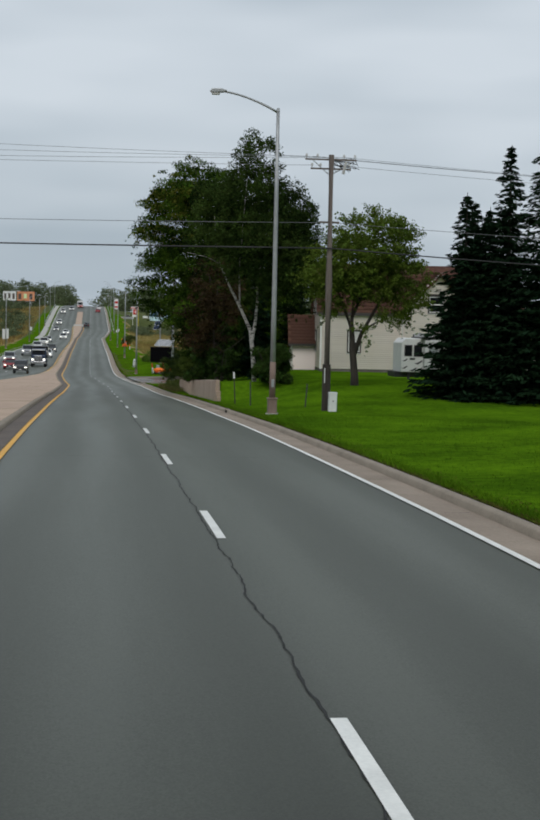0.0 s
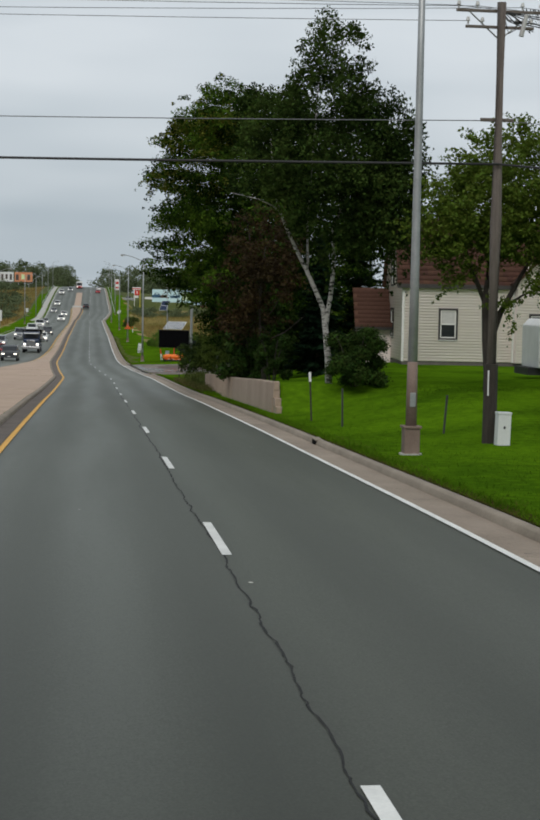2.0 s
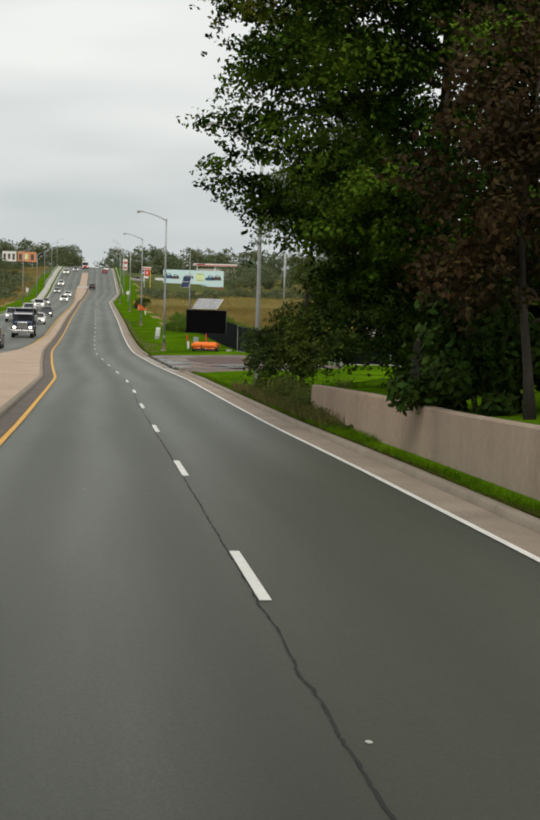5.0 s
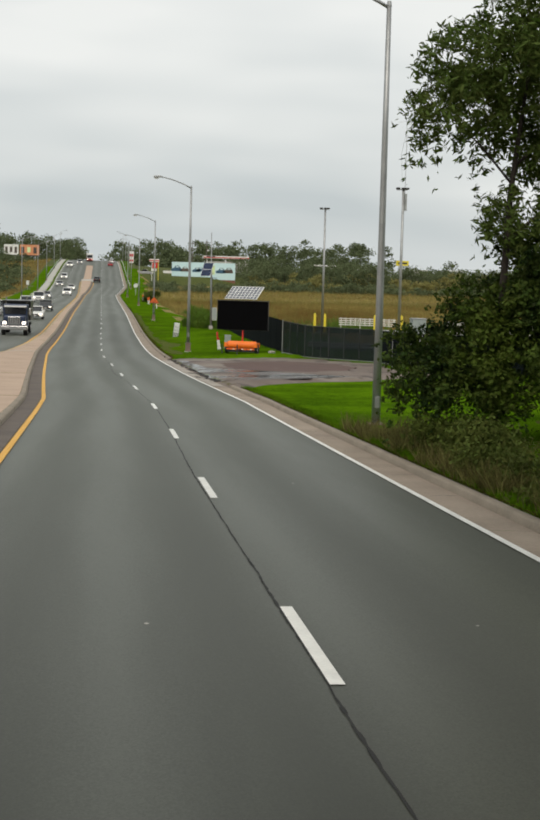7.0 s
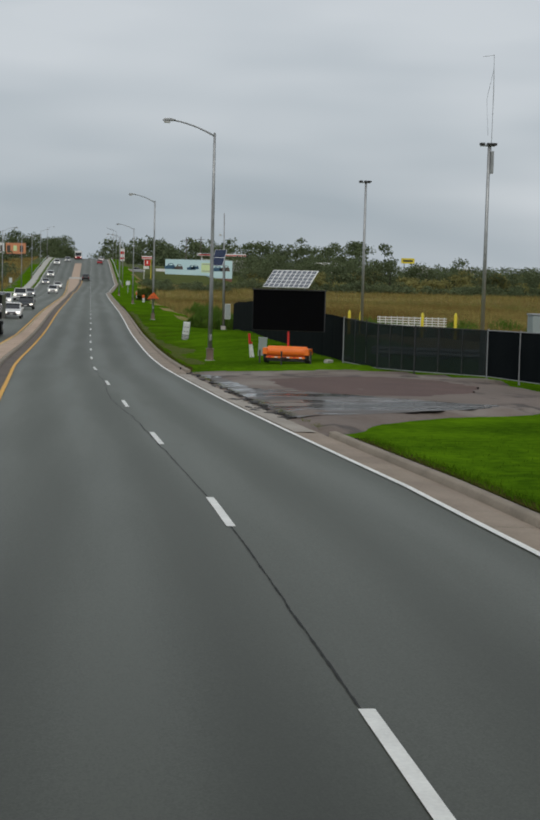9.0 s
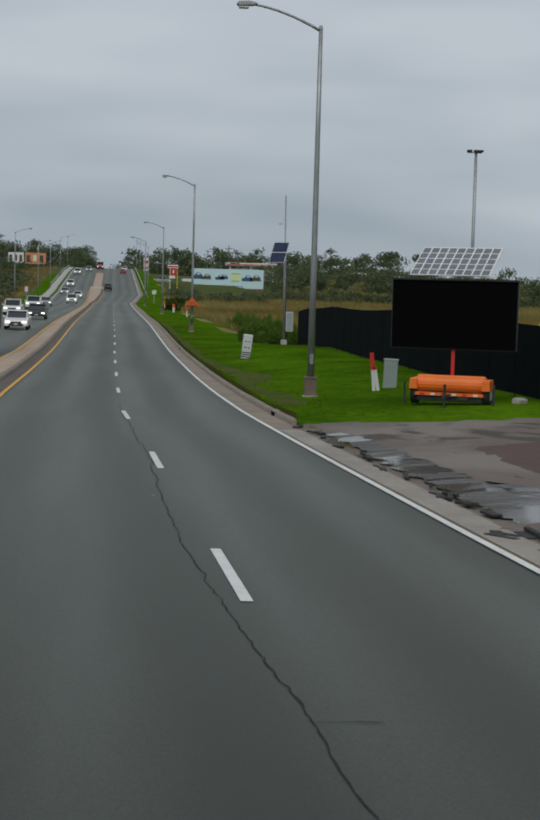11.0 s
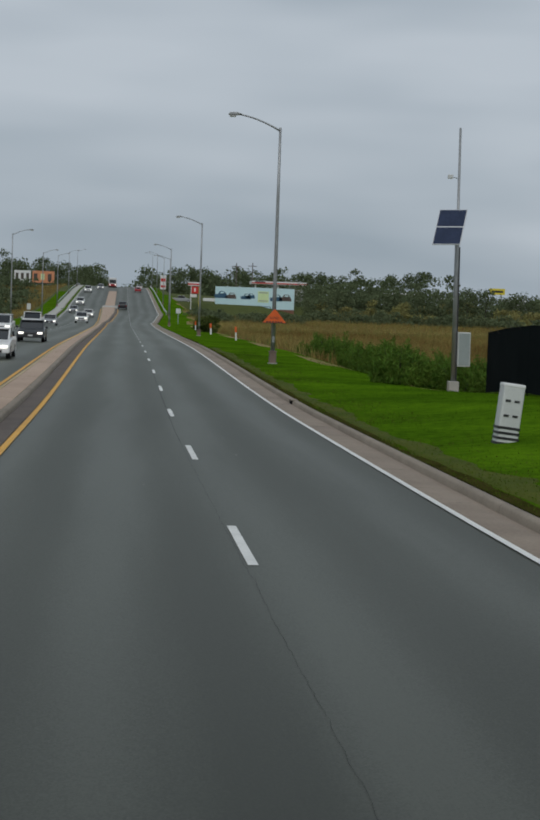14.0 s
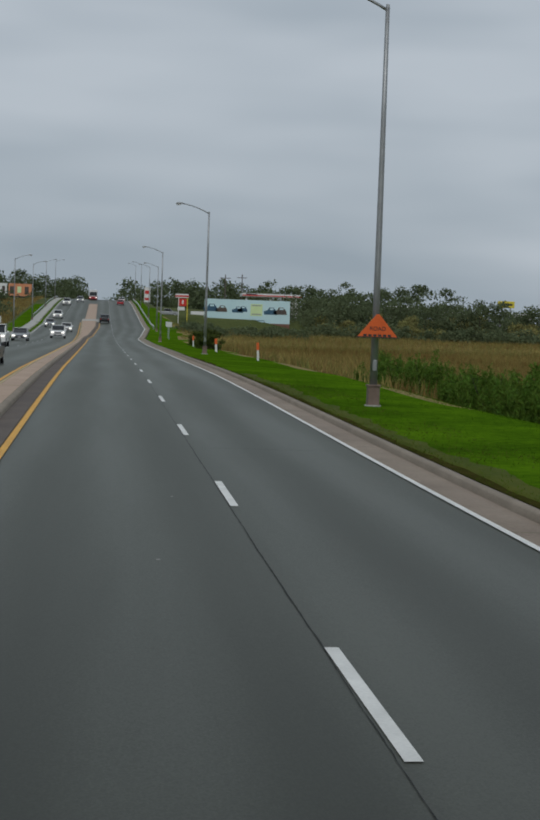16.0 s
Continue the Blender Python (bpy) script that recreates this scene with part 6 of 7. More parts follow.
for x, y, h in ((21.2, 258, 2.35), (22.6, 260, 2.4), (27.4, 256, 2.3), (29.9, 254, 2.35)):
    b = thing("yellow_bollard", pose(x, y, gz(x, y) - 0.02), "yellow painted steel guard post behind the fence", "bollard", "yellow posts in the yard")
    part("post", tb([(0, 0, 0), (0, 0, h - 0.25), (0, 0, h)], [0.14, 0.14, 0.07], 12), YELLOW, b)
stack = thing("pipe_stack", pose(13.2, 203.5, gz(14, 203.5), 0, 0, -30), "stack of long grey pipes on timbers behind the gate", "pipes")
for k in range(3):
    part("bearer", bx(0.6 + 3.2 * k, -0.5, 0, 0.75 + 3.2 * k, 0.5, 0.14), WOOD_POLE, stack)
for k in range(7):
    row = 0 if k < 4 else 1
    part("pipe", tb([(0, -0.36 + 0.24 * (k - 4 * row) + 0.12 * row, 0.26 + 0.21 * row), (8.0, -0.36 + 0.24 * (k - 4 * row) + 0.12 * row, 0.26 + 0.21 * row)], 0.118, 12), GALV, stack)
shedbox = thing("storage_container", pose(19.2, 186.5, gz(19, 186) - 0.1, 0, 0, -12), "beige metal storage container behind the fence", "container")
part("body", bx(0, 0, 0, 5.5, 2.4, 2.55, 0.03), CONCRETE, shedbox)
for k in range(18):
    part("rib", bx(0.15 + 0.3 * k, -0.025, 0.12, 0.28 + 0.3 * k, 0.0, 2.45), CONCRETE, shedbox)
part("door_handle", tb([(0.02, 0.8, 0.4), (-0.03, 0.8, 2.1)], 0.02, 6), GALV, shedbox)
sbox = thing("storage_box", pose(17.9, 190.5, gz(18, 190)), "grey steel tank box behind the fence", "box")
part("body", bx(0, 0, 0, 0.9, 0.9, 2.5, 0.06), CABINET, sbox)
part("lid", bx(-0.03, -0.03, 2.5, 0.93, 0.93, 2.58, 0.02), GALV, sbox)
for x, y in ((16.6, 192), (17.2, 189)):
    st = thing("pallet_stack", pose(x, y, gz(x, y)), "stack of pale pallets behind the fence", "pallets", "pallets in the yard")
    for k in range(13):
        part("pallet", bx(-0.6 + 0.02 * (k % 3), -0.5, 0.16 * k, 0.6, 0.5, 0.16 * k + 0.12), CONCRETE, st)

for x, y, top, extra in ((20.6, 248.4, 7.7, 0), (21.4, 212.5, 7.7, 5.3)):
    z = gz(x, y)
    m = thing("flood_light_mast", pose(x, y, z), "grey steel floodlight mast in the yard" if not extra else "grey steel floodlight mast with a whip antenna", "light mast", "floodlight masts")
    h = top - z
    part("pole", tb([(0, 0, 0), (0, 0, h)], [0.13, 0.09], 10), GALV, m, smooth=True)
    part("crossbar", bx(-0.55, -0.04, h - 0.03, 0.35, 0.04, h + 0.05), GALV, m)
    for s in (-0.42, 0.0, 0.3):
        part("flood_lamp", bx(s - 0.14, -0.2, h + 0.03, s + 0.14, 0.16, h + 0.17, 0.03), DARK_METAL, m)
    if extra:
        part("antenna", tb([(0.12, 0, h - 1.4), (0.14, 0, h + extra * 0.6), (0.1, 0, h + extra)], [0.03, 0.022, 0.012], 6), GALV, m)
        part("antenna_arm", tb([(0.1, 0, h + extra - 0.05), (-0.55, 0, h + extra - 0.15)], 0.012, 5), GALV, m)
        part("antenna_wire", tb([(0.1, 0, h + extra - 0.9), (-0.25, 0, h + extra - 2.6), (-0.1, 0, h + 0.6)], 0.008, 4), CABLE, m)
        part("junction_box", bx(0.1, -0.1, h - 1.6, 0.28, 0.1, h - 0.3), GALV, m)

# ---- message sign on its trailer ----
SX, SY = 7.6, 195.9
SZ = gz(SX, SY)
sign = thing("message_sign_trailer", pose(SX, SY, SZ, 0, 0, -23), "blank black message sign on an orange trailer with a solar panel", "message sign")
part("frame", bx(-1.78, -0.02, -0.95 - SZ - 1.92, 1.78, 0.10, -0.93 - SZ, 0.02), DARK_METAL, sign)
part("face", bx(-1.75, -0.045, -0.98 - SZ - 1.86, 1.75, -0.02, -0.96 - SZ), SIGN_BLACK, sign, "blank black sign face")
for k in range(1, 4):
    part("seam", bx(-1.75 + 3.5 * k / 4 - 0.006, -0.05, -2.8 - SZ, -1.75 + 3.5 * k / 4 + 0.006, -0.045, -0.98 - SZ), SIGN_BLACK, sign)
part("hood", bx(-1.8, -0.10, -0.94 - SZ, 1.8, 0.12, -0.90 - SZ), DARK_METAL, sign)
part("mast", bx(-0.045, 0.05, 0.5, 0.045, 0.14, -2.7 - SZ), RED, sign, "red lifting mast")
tip = Matrix.Translation((-1.32, 0.05, -0.80 - SZ)) @ Matrix.Rotation(radians(-8), 4, "Z") @ Matrix.Rotation(radians(34), 4, "X")
pan = part("solar_panel", bx(0, 0, -0.03, 2.35, 1.45, 0.0, 0.005, tip), WHITE, sign, "white framed solar panel")
for c in range(9):
    for r in range(5):
        part("cell", bx(0.03 + 0.257 * c, 0.03 + 0.281 * r, 0.0, 0.03 + 0.257 * c + 0.213, 0.27 + 0.281 * r, 0.006, 0, tip), SOLAR_PALE, pan)
for s in (-1, 1):
    part("panel_strut", tb([(s * 0.7, 0.1, -0.92 - SZ), (s * 0.7 + 0.1, 0.8, -0.45 - SZ)], 0.02, 6), GALV, sign)
part("tank", tb([(-0.99, 0, 0.56), (-0.93, 0, 0.56), (0.93, 0, 0.56), (0.99, 0, 0.56)], [0.20, 0.26, 0.26, 0.20], 18), ORANGE, sign, "orange battery box")
for s in (-1, 1):
    part("mudguard", prism([(s * 1.02 - 0.12, 0.42), (s * 1.02 - 0.10, 0.72), (s * 1.02 + 0.10, 0.72), (s * 1.02 + 0.12, 0.42)], -0.38, 0.38, 0.02), ORANGE, sign)
    w = part("wheel", tb([(s * 1.02 - 0.09, 0, 0.31), (s * 1.02 + 0.09, 0, 0.31)], 0.31, 18), RUBBER, sign)
    part("rim", tb([(s * 1.02 - 0.095, 0, 0.31), (s * 1.02 + 0.095, 0, 0.31)], 0.17, 12), WHITE, w)
    part("jack_leg", bx(s * 1.25 - 0.03, -0.45, 0, s * 1.25 + 0.03, -0.39, 0.62), DARK_METAL, sign)
    part("tail_lamp", bx(s * 0.75 - 0.16, -0.36, 0.30, s * 0.75 + 0.16, -0.33, 0.36), RED, sign)
part("axle_frame", bx(-1.0, -0.36, 0.24, 1.0, 0.36, 0.34), DARK_METAL, sign)
# dark block added to stand for the shaded recess below the tank
part("under_tank_shade", bx(-0.92, -0.30, 0.10, 0.92, 0.30, 0.26, 0.02), DARK_METAL, sign, "dark block for the shade under the battery box")
part("bumper", bx(-0.95, -0.40, 0.26, 0.95, -0.345, 0.34), ORANGE, sign, "orange bumper beam")
for k in range(6):
    part("reflector", bx(-0.82 + 0.3 * k, -0.405, 0.27, -0.69 + 0.3 * k, -0.40, 0.325), WHITE if k % 2 else RED, sign)
part("tongue", bx(-0.05, -1.15, 0.22, 0.05, -0.38, 0.32, 0.01), DARK_METAL, sign)
part("tongue_jack", tb([(0, -1.05, -0.02), (0, -1.05, 0.62)], 0.04, 8), DARK_METAL, sign)
part("plate_lamp", bx(0.25, -0.42, 0.15, 0.55, -0.38, 0.24), DARK_METAL, sign)
for dx, a in ((6.28, 5), (6.42, 10)):
    g_ = gz(dx, 202)
    st = thing("barricade_stake", pose(dx + 0.25, 202.3, g_ - 0.05, 0, -a, 0), "leaning white stake with a red reflective top", "stake", "stakes by the message sign")
    part("stake", bx(-0.05, -0.03, 0, 0.05, 0.03, 0.75), WHITE, st)
    part("red_top", bx(-0.06, -0.035, 0.75, 0.06, 0.035, 1.3 if a == 5 else 0.85), RED, st, "red reflective top")
gb = thing("utility_cabinet", pose(7.25, 203.5, gz(7.25, 203.5) - 0.03, 0, 2, -6), "small grey green utility cabinet in the grass", "utility box")
part("body", bx(-0.22, -0.15, 0, 0.22, 0.15, 0.92, 0.02), CABINET, gb)
part("lid", bx(-0.24, -0.17, 0.92, 0.24, 0.17, 0.98, 0.02), CABINET, gb)

# ---- striped marker drum, camera pole, orange sign ----
mk = thing("cable_marker", pose(4.93, 231.5, gz(4.93, 231.5) - 0.08, 0, 6, 0), "leaning pale green utility marker with black bands", "utility marker")
part("body", bx(-0.23, -0.2, 0, 0.23, 0.2, 1.28, 0.05), PALE_BOX, mk)
part("cap", bx(-0.235, -0.205, 1.22, 0.235, 0.205, 1.32, 0.04), WHITE, mk)
for k in range(4):
    part("band", bx(-0.236, -0.206, 0.03 + 0.11 * k, 0.236, 0.206, 0.085 + 0.11 * k), DARK_METAL, mk)
for zz in (0.62, 0.93):
    for xx in (-0.11, 0.08):
        part("label", bx(xx - 0.05, -0.208, zz, xx + 0.06, -0.20, zz + 0.05), DARK_METAL, mk)
CX, CY = 10.03, 260.0
CZ = gz(CX, CY)
cp = thing("traffic_camera_pole", pose(CX + 0.1, CY, CZ, 0, -0.7, 0) @ Matrix.Diagonal((1, 1, 1.03, 1)), "grey steel traffic camera pole with a solar panel and cabinet", "camera pole")
part("footing", bx(-0.2, -0.2, -0.3, 0.2, 0.2, 0.42, 0.02), CONCRETE, cp, "pale concrete footing")
part("pole", tb([(0, 0, 0.4), (0, 0, 6.9), (0, 0, 6.92), (0, 0, 10.15)], [0.095, 0.09, 0.055, 0.045], 10), GALV, cp, smooth=True)
part("conduit", tb([(0.1, -0.02, 0.4), (0.1, -0.02, 5.6)], 0.035, 6), DARK_METAL, cp)
part("cabinet", bx(0.12, -0.2, 1.0, 0.62, 0.2, 2.32, 0.02), PALE_BOX, cp, "grey equipment cabinet")
part("cabinet_door", bx(0.15, -0.21, 1.04, 0.59, -0.198, 2.28), CABINET, cp)
tp = Matrix.Translation((-1.26, -1.2, 5.62)) @ Matrix.Rotation(radians(-26), 4, "Z") @ Matrix.Rotation(radians(52), 4, "X")
pn = part("panel_frame", bx(0, 0, -0.03, 1.12, 1.75, 0.0, 0.004, tp), ALU, cp)
for r in range(2):
    part("solar_module", bx(0.03, 0.03 + 0.875 * r, 0.0, 1.09, 0.845 + 0.875 * r, 0.006, 0, tp), SOLAR, pn, "dark blue solar module")
part("panel_bracket", tb([(0.1, 0, 6.2), (-0.5, -0.75, 6.3)], 0.03, 6), GALV, cp)
part("camera_arm", tb([(0, 0, 8.2), (-0.28, -0.05, 8.28)], 0.014, 5), GALV, cp)
part("camera_head", bx(-0.46, -0.12, 8.2, -0.26, 0.02, 8.36, 0.03), PALE_BOX, cp)

OX, OY = 4.5, 276.3
OZ = gz(OX, OY)
osg = thing("road_work_sign", pose(OX, OY - 0.15, OZ, 0, 0, 0), "folded orange road work sign strapped to a lamp post", "road sign")
part("panel", prism([(-0.6, 2.05), (0.6, 2.05), (0.04, 2.72), (-0.04, 2.72)], -0.012, 0.012, 0.004), ORANGE_CLOTH, osg)
part("border", prism([(-0.62, 2.035), (0.62, 2.035), (0.60, 2.06), (-0.60, 2.06)], -0.014, 0.014), DARK_METAL, osg)
part("strap", bx(-0.09, 0.0, 2.3, 0.09, 0.2, 2.34), DARK_METAL, osg)


def words(text, size, place, material, parent, name="lettering"):
    cu = bpy.data.curves.new(name, "FONT")
    cu.body, cu.size, cu.align_x, cu.extrude = text, size, "CENTER", 0.002
    tmp = new("tmp", cu)
    dg = bpy.context.evaluated_depsgraph_get()
    me = bpy.data.meshes.new_from_object(tmp.evaluated_get(dg))
    bpy.data.objects.remove(tmp)
    ob = obj(name, me, material, parent)
    ob.matrix_local = place
    return ob


words("ROAD", 0.17, pose(0, -0.018, 2.24, 90), DARK_METAL, osg)
for k in range(6):
    part("hidden_row", bx(-0.42 + 0.145 * k, -0.018, 2.07, -0.32 + 0.145 * k, -0.012, 2.13), DARK_METAL, osg)


# ---- vehicles ----
def paint(name, c, metal=0.25):
    return mat(name, tuple(v * 0.9 for v in c), c, 1.5, 20, 0.28, 0.0, metal=metal)


PAINTS = {"white": paint("white_car_paint", (0.72, 0.72, 0.70), 0), "silver": paint("silver_car_paint", (0.42, 0.43, 0.44), 0.5), "dark": paint("charcoal_car_paint", (0.035, 0.037, 0.04)),
          "red": paint("red_car_paint", (0.33, 0.025, 0.03)), "blue": paint("navy_car_paint", (0.02, 0.035, 0.075)), "black": paint("black_car_paint", (0.012, 0.012, 0.013))}
SHAPES = {
    "sedan": (4.7, 1.82, 0.72, [(0, 0.30), (0.05, 0.62), (0.35, 0.78), (1.35, 0.92), (3.75, 0.98), (4.6, 0.95), (4.68, 0.6), (4.65, 0.30)], [(1.30, 0.90), (2.05, 1.40), (2.5, 1.46), (3.2, 1.43), (4.05, 0.97)]),
    "suv": (4.7, 1.92, 0.78, [(0, 0.36), (0.04, 0.80), (0.3, 0.98), (1.2, 1.06), (4.55, 1.12), (4.65, 0.7), (4.62, 0.36)], [(1.15, 1.05), (1.75, 1.62), (2.3, 1.74), (4.1, 1.70), (4.55, 1.12)]),
    "pickup": (5.7, 2.0, 0.82, [(0, 0.42), (0.03, 0.92), (0.25, 1.10), (1.35, 1.18), (5.6, 1.20), (5.68, 0.8), (5.62, 0.42)], [(1.35, 1.16), (1.95, 1.78), (2.5, 1.88), (3.5, 1.86), (3.75, 1.20)]),
}


def vehicle(kind, colour, x, y, away=False, label=""):
    """A road vehicle: its nose points along -y, towards oncoming traffic, unless it drives away."""
    L, W, wz, low, cab = SHAPES[kind]
    z = float(zr(y)) + 0.0
    slope_ = math.degrees(math.atan((float(zr(y + 3)) - float(zr(y - 3))) / 6))
    m = pose(x, y, z, slope_, 0, 0) @ pose(0, 0, 0, 0, 0, 90 if not away else -90)
    t = thing({"sedan": "car", "suv": "suv", "pickup": "pickup_truck"}[kind], m, label or f"{colour} {kind} driving with its headlights on", {"sedan": "car", "suv": "car", "pickup": "pickup"}[kind], "vehicles on the highway")
    o = -L / 2
    part("body", prism([(px + o, pz) for px, pz in low], -W / 2, W / 2, 0.06), PAINTS[colour], t, smooth=False)
    cw = W / 2 - 0.12
    part("cabin", prism([(px + o, pz) for px, pz in cab], -cw, cw, 0.05), GLASS, t, "dark tinted glass")
    zt = max(p[1] for p in cab)
    xs = [p[0] for p in cab if p[1] > zt - 0.12]
    part("roof", bx(min(xs) + o - 0.1, -cw + 0.02, zt - 0.05, max(xs) + o + 0.1, cw - 0.02, zt + 0.015, 0.02), PAINTS[colour], t)
    for s in (-1, 1):
        for a, b in zip(cab[:2], cab[1:2]):
            part("pillar", tb([(a[0] + o, s * (cw - 0.02), a[1]), (b[0] + o, s * (cw - 0.03), b[1])], 0.045, 6), PAINTS[colour], t)
        part("mirror", bx(cab[0][0] + o + 0.25, s * (W / 2 + 0.10) - 0.09, cab[0][1] + 0.02, cab[0][0] + o + 0.37, s * (W / 2 + 0.10) + 0.09, cab[0][1] + 0.17, 0.02), PAINTS[colour], t)
        hz = low[1][1]
        part("headlamp", bx(o - 0.01, s * (W / 2 - 0.28) - 0.17, hz - 0.08, o + 0.14, s * (W / 2 - 0.28) + 0.17, hz + 0.06, 0.02), HEAD_LAMP if not away else GLASS, t)
        part("tail_lamp", bx(o + L - 0.12, s * (W / 2 - 0.18) - 0.12, hz - 0.02, o + L + 0.0, s * (W / 2 - 0.18) + 0.12, hz + 0.18, 0.02), TAIL_LAMP, t)
        for xw in (0.85, L - 0.95):
            r = 0.33 if kind == "sedan" else 0.38
            w = part("wheel", tb([(o + xw, s * (W / 2 - 0.20), r), (o + xw, s * (W / 2 + 0.01), r)], r, 18), RUBBER, t)
            part("rim", tb([(o + xw, s * (W / 2 - 0.02), r), (o + xw, s * (W / 2 + 0.02), r)], r * 0.6, 12), ALU, w)
    part("grille", bx(o - 0.02, -0.42, low[1][1] - 0.14, o + 0.06, 0.42, low[1][1] + 0.02, 0.02), DARK_METAL, t)
    part("lower_grille", bx(o - 0.015, -0.55, low[0][1] + 0.03, o + 0.06, 0.55, low[0][1] + 0.16, 0.02), DARK_METAL, t)
    part("plate", bx(o - 0.035, -0.15, low[0][1] + 0.10, o - 0.015, 0.15, low[0][1] + 0.20), WHITE, t)
    if kind == "pickup":
        part("bed", bx(o + 3.85, -W / 2 + 0.1, 1.195, o + 5.55, W / 2 - 0.1, 1.21), DARK_METAL, t)
    return t


for kind, colour, x, y in (("suv", "dark", -10.6, 203), ("sedan", "red", -13.0, 223), ("suv", "silver", -14.6, 252), ("pickup", "silver", -13.0, 283), ("sedan", "white", -9.3, 276), ("sedan", "dark", -9.2, 306),
                           ("suv", "white", -12.6, 322), ("pickup", "white", -12.4, 362), ("sedan", "silver", -12.6, 405), ("suv", "white", -9.2, 434), ("sedan", "white", -9.3, 486), ("sedan", "silver", -12.9, 512),
                           ("suv", "white", -12.9, 560), ("pickup", "white", -12.9, 640), ("suv", "silver", -9.8, 668)):
    vehicle(kind, colour, x, y)
vehicle("suv", "black", -3.0, 545, True, "black suv driving away up the hill")
vehicle("sedan", "red", 1.4, 655, True, "red sedan driving away near the crest")
vehicle("sedan", "white", 2.2, 690, True, "white sedan driving away near the crest")

truck = thing("dump_truck", pose(-9.4, 235, float(zr(235)), 0, 0, 0), "dark blue conventional dump truck with a chrome grille", "truck", "vehicles on the highway")
part("hood", prism([(-1.0, 0.9), (1.0, 0.9), (0.95, 1.75), (-0.95, 1.75)], -1.9, 0.0, 0.12), PAINTS["blue"], truck)
part("cab", bx(-1.1, 0.0, 0.95, 1.1, 1.9, 2.75, 0.12), PAINTS["blue"], truck)
part("windscreen", bx(-0.95, -0.03, 1.85, 0.95, 0.06, 2.5, 0.02), GLASS, truck)
part("visor", bx(-1.0, -0.22, 2.48, 1.0, 0.05, 2.62, 0.03), WHITE, truck)
part("grille", bx(-0.55, -1.96, 0.95, 0.55, -1.88, 1.68, 0.03), CHROME, truck)
for k in range(5):
    part("grille_bar", bx(-0.45 + 0.2 * k, -1.98, 1.0, -0.39 + 0.2 * k, -1.955, 1.62), DARK_METAL, truck)
part("bumper", bx(-1.2, -2.1, 0.5, 1.2, -1.92, 0.86, 0.04), CHROME, truck)
part("dump_body", prism([(-1.25, 1.25), (1.25, 1.25), (1.28, 3.05), (-1.28, 3.05)], 2.1, 7.2, 0.03), PAINTS["black"], truck)
part("cab_guard", bx(-1.25, 0.9, 2.98, 1.25, 2.2, 3.08, 0.02), PAINTS["black"], truck)
for s in (-1, 1):
    part("headlamp", bx(s * 0.85 - 0.16, -1.94, 1.0, s * 0.85 + 0.16, -1.80, 1.25, 0.03), HEAD_LAMP, truck)
    part("mudguard", prism([(s * 1.0 - 0.25, 0.85), (s * 1.0 + 0.25, 0.85), (s * 1.0 + 0.2, 1.25), (s * 1.0 - 0.2, 1.25)], -1.85, -0.3, 0.08), PAINTS["blue"], truck)
    part("mirror", bx(s * 1.32 - 0.1, -0.15, 1.8, s * 1.32 + 0.1, -0.05, 2.4, 0.02), CHROME, truck)
    part("stack", tb([(s * 0.95, 2.0, 1.0), (s * 0.95, 2.0, 3.4)], 0.07, 8), CHROME, truck)
    for yw in (-1.1, 4.6, 5.9):
        w = part("wheel", tb([(s * 0.8, yw, 0.5), (s * 1.15, yw, 0.5)], 0.5, 20), RUBBER, truck)
        part("rim", tb([(s * 1.0, yw, 0.5), (s * 1.17, yw, 0.5)], 0.28, 12), ALU, w)
part("chassis", bx(-0.45, -1.8, 0.6, 0.45, 7.0, 0.95), DARK_METAL, truck)

bus = thing("bus", pose(-6.4, 705, float(zr(705))), "white and red bus near the top of the hill", "bus", "vehicles on the highway")
part("body", bx(-1.25, 0, 0.35, 1.25, 11, 3.2, 0.12), PAINTS["white"], bus)
part("skirt", bx(-1.27, -0.03, 0.4, 1.27, 11, 1.2, 0.05), PAINTS["red"], bus)
part("windscreen", bx(-1.1, -0.04, 1.4, 1.1, 0.05, 2.6, 0.03), GLASS, bus)
for s in (-1, 1):
    part("headlamp", bx(s * 0.9 - 0.16, -0.06, 0.75, s * 0.9 + 0.16, 0.0, 0.95), HEAD_LAMP, bus)
    for yw in (2.2, 8.4):
        part("wheel", tb([(s * 0.95, yw, 0.48), (s * 1.28, yw, 0.48)], 0.48, 16), RUBBER, bus)

# ---- far right: billboard, filling station, signs ----
BBX0, BBX1, BBY = 22.0, 43.6, 613.0
bb = thing("billboard", pose(BBX0, BBY, 0), "long pale cyan billboard with pictures of cars", "billboard")
part("panel", bx(0, 0, -0.2, 21.6, 0.5, 5.55, 0.03), BOARD_CYAN, bb)
part("base_wall", bx(0.5, 0.05, gz(30, BBY) - 0.3, 21.6, 0.45, -0.2), BRICK_BASE, bb, "reddish brick base")
part("lower_tab", bx(6.0, -0.25, -0.25, 15.2, 0.0, 0.55, 0.2), BOARD_BLUE, bb)
part("tab_face", bx(6.2, -0.27, -0.05, 15.0, -0.25, 0.35), BOARD_CYAN, bb)
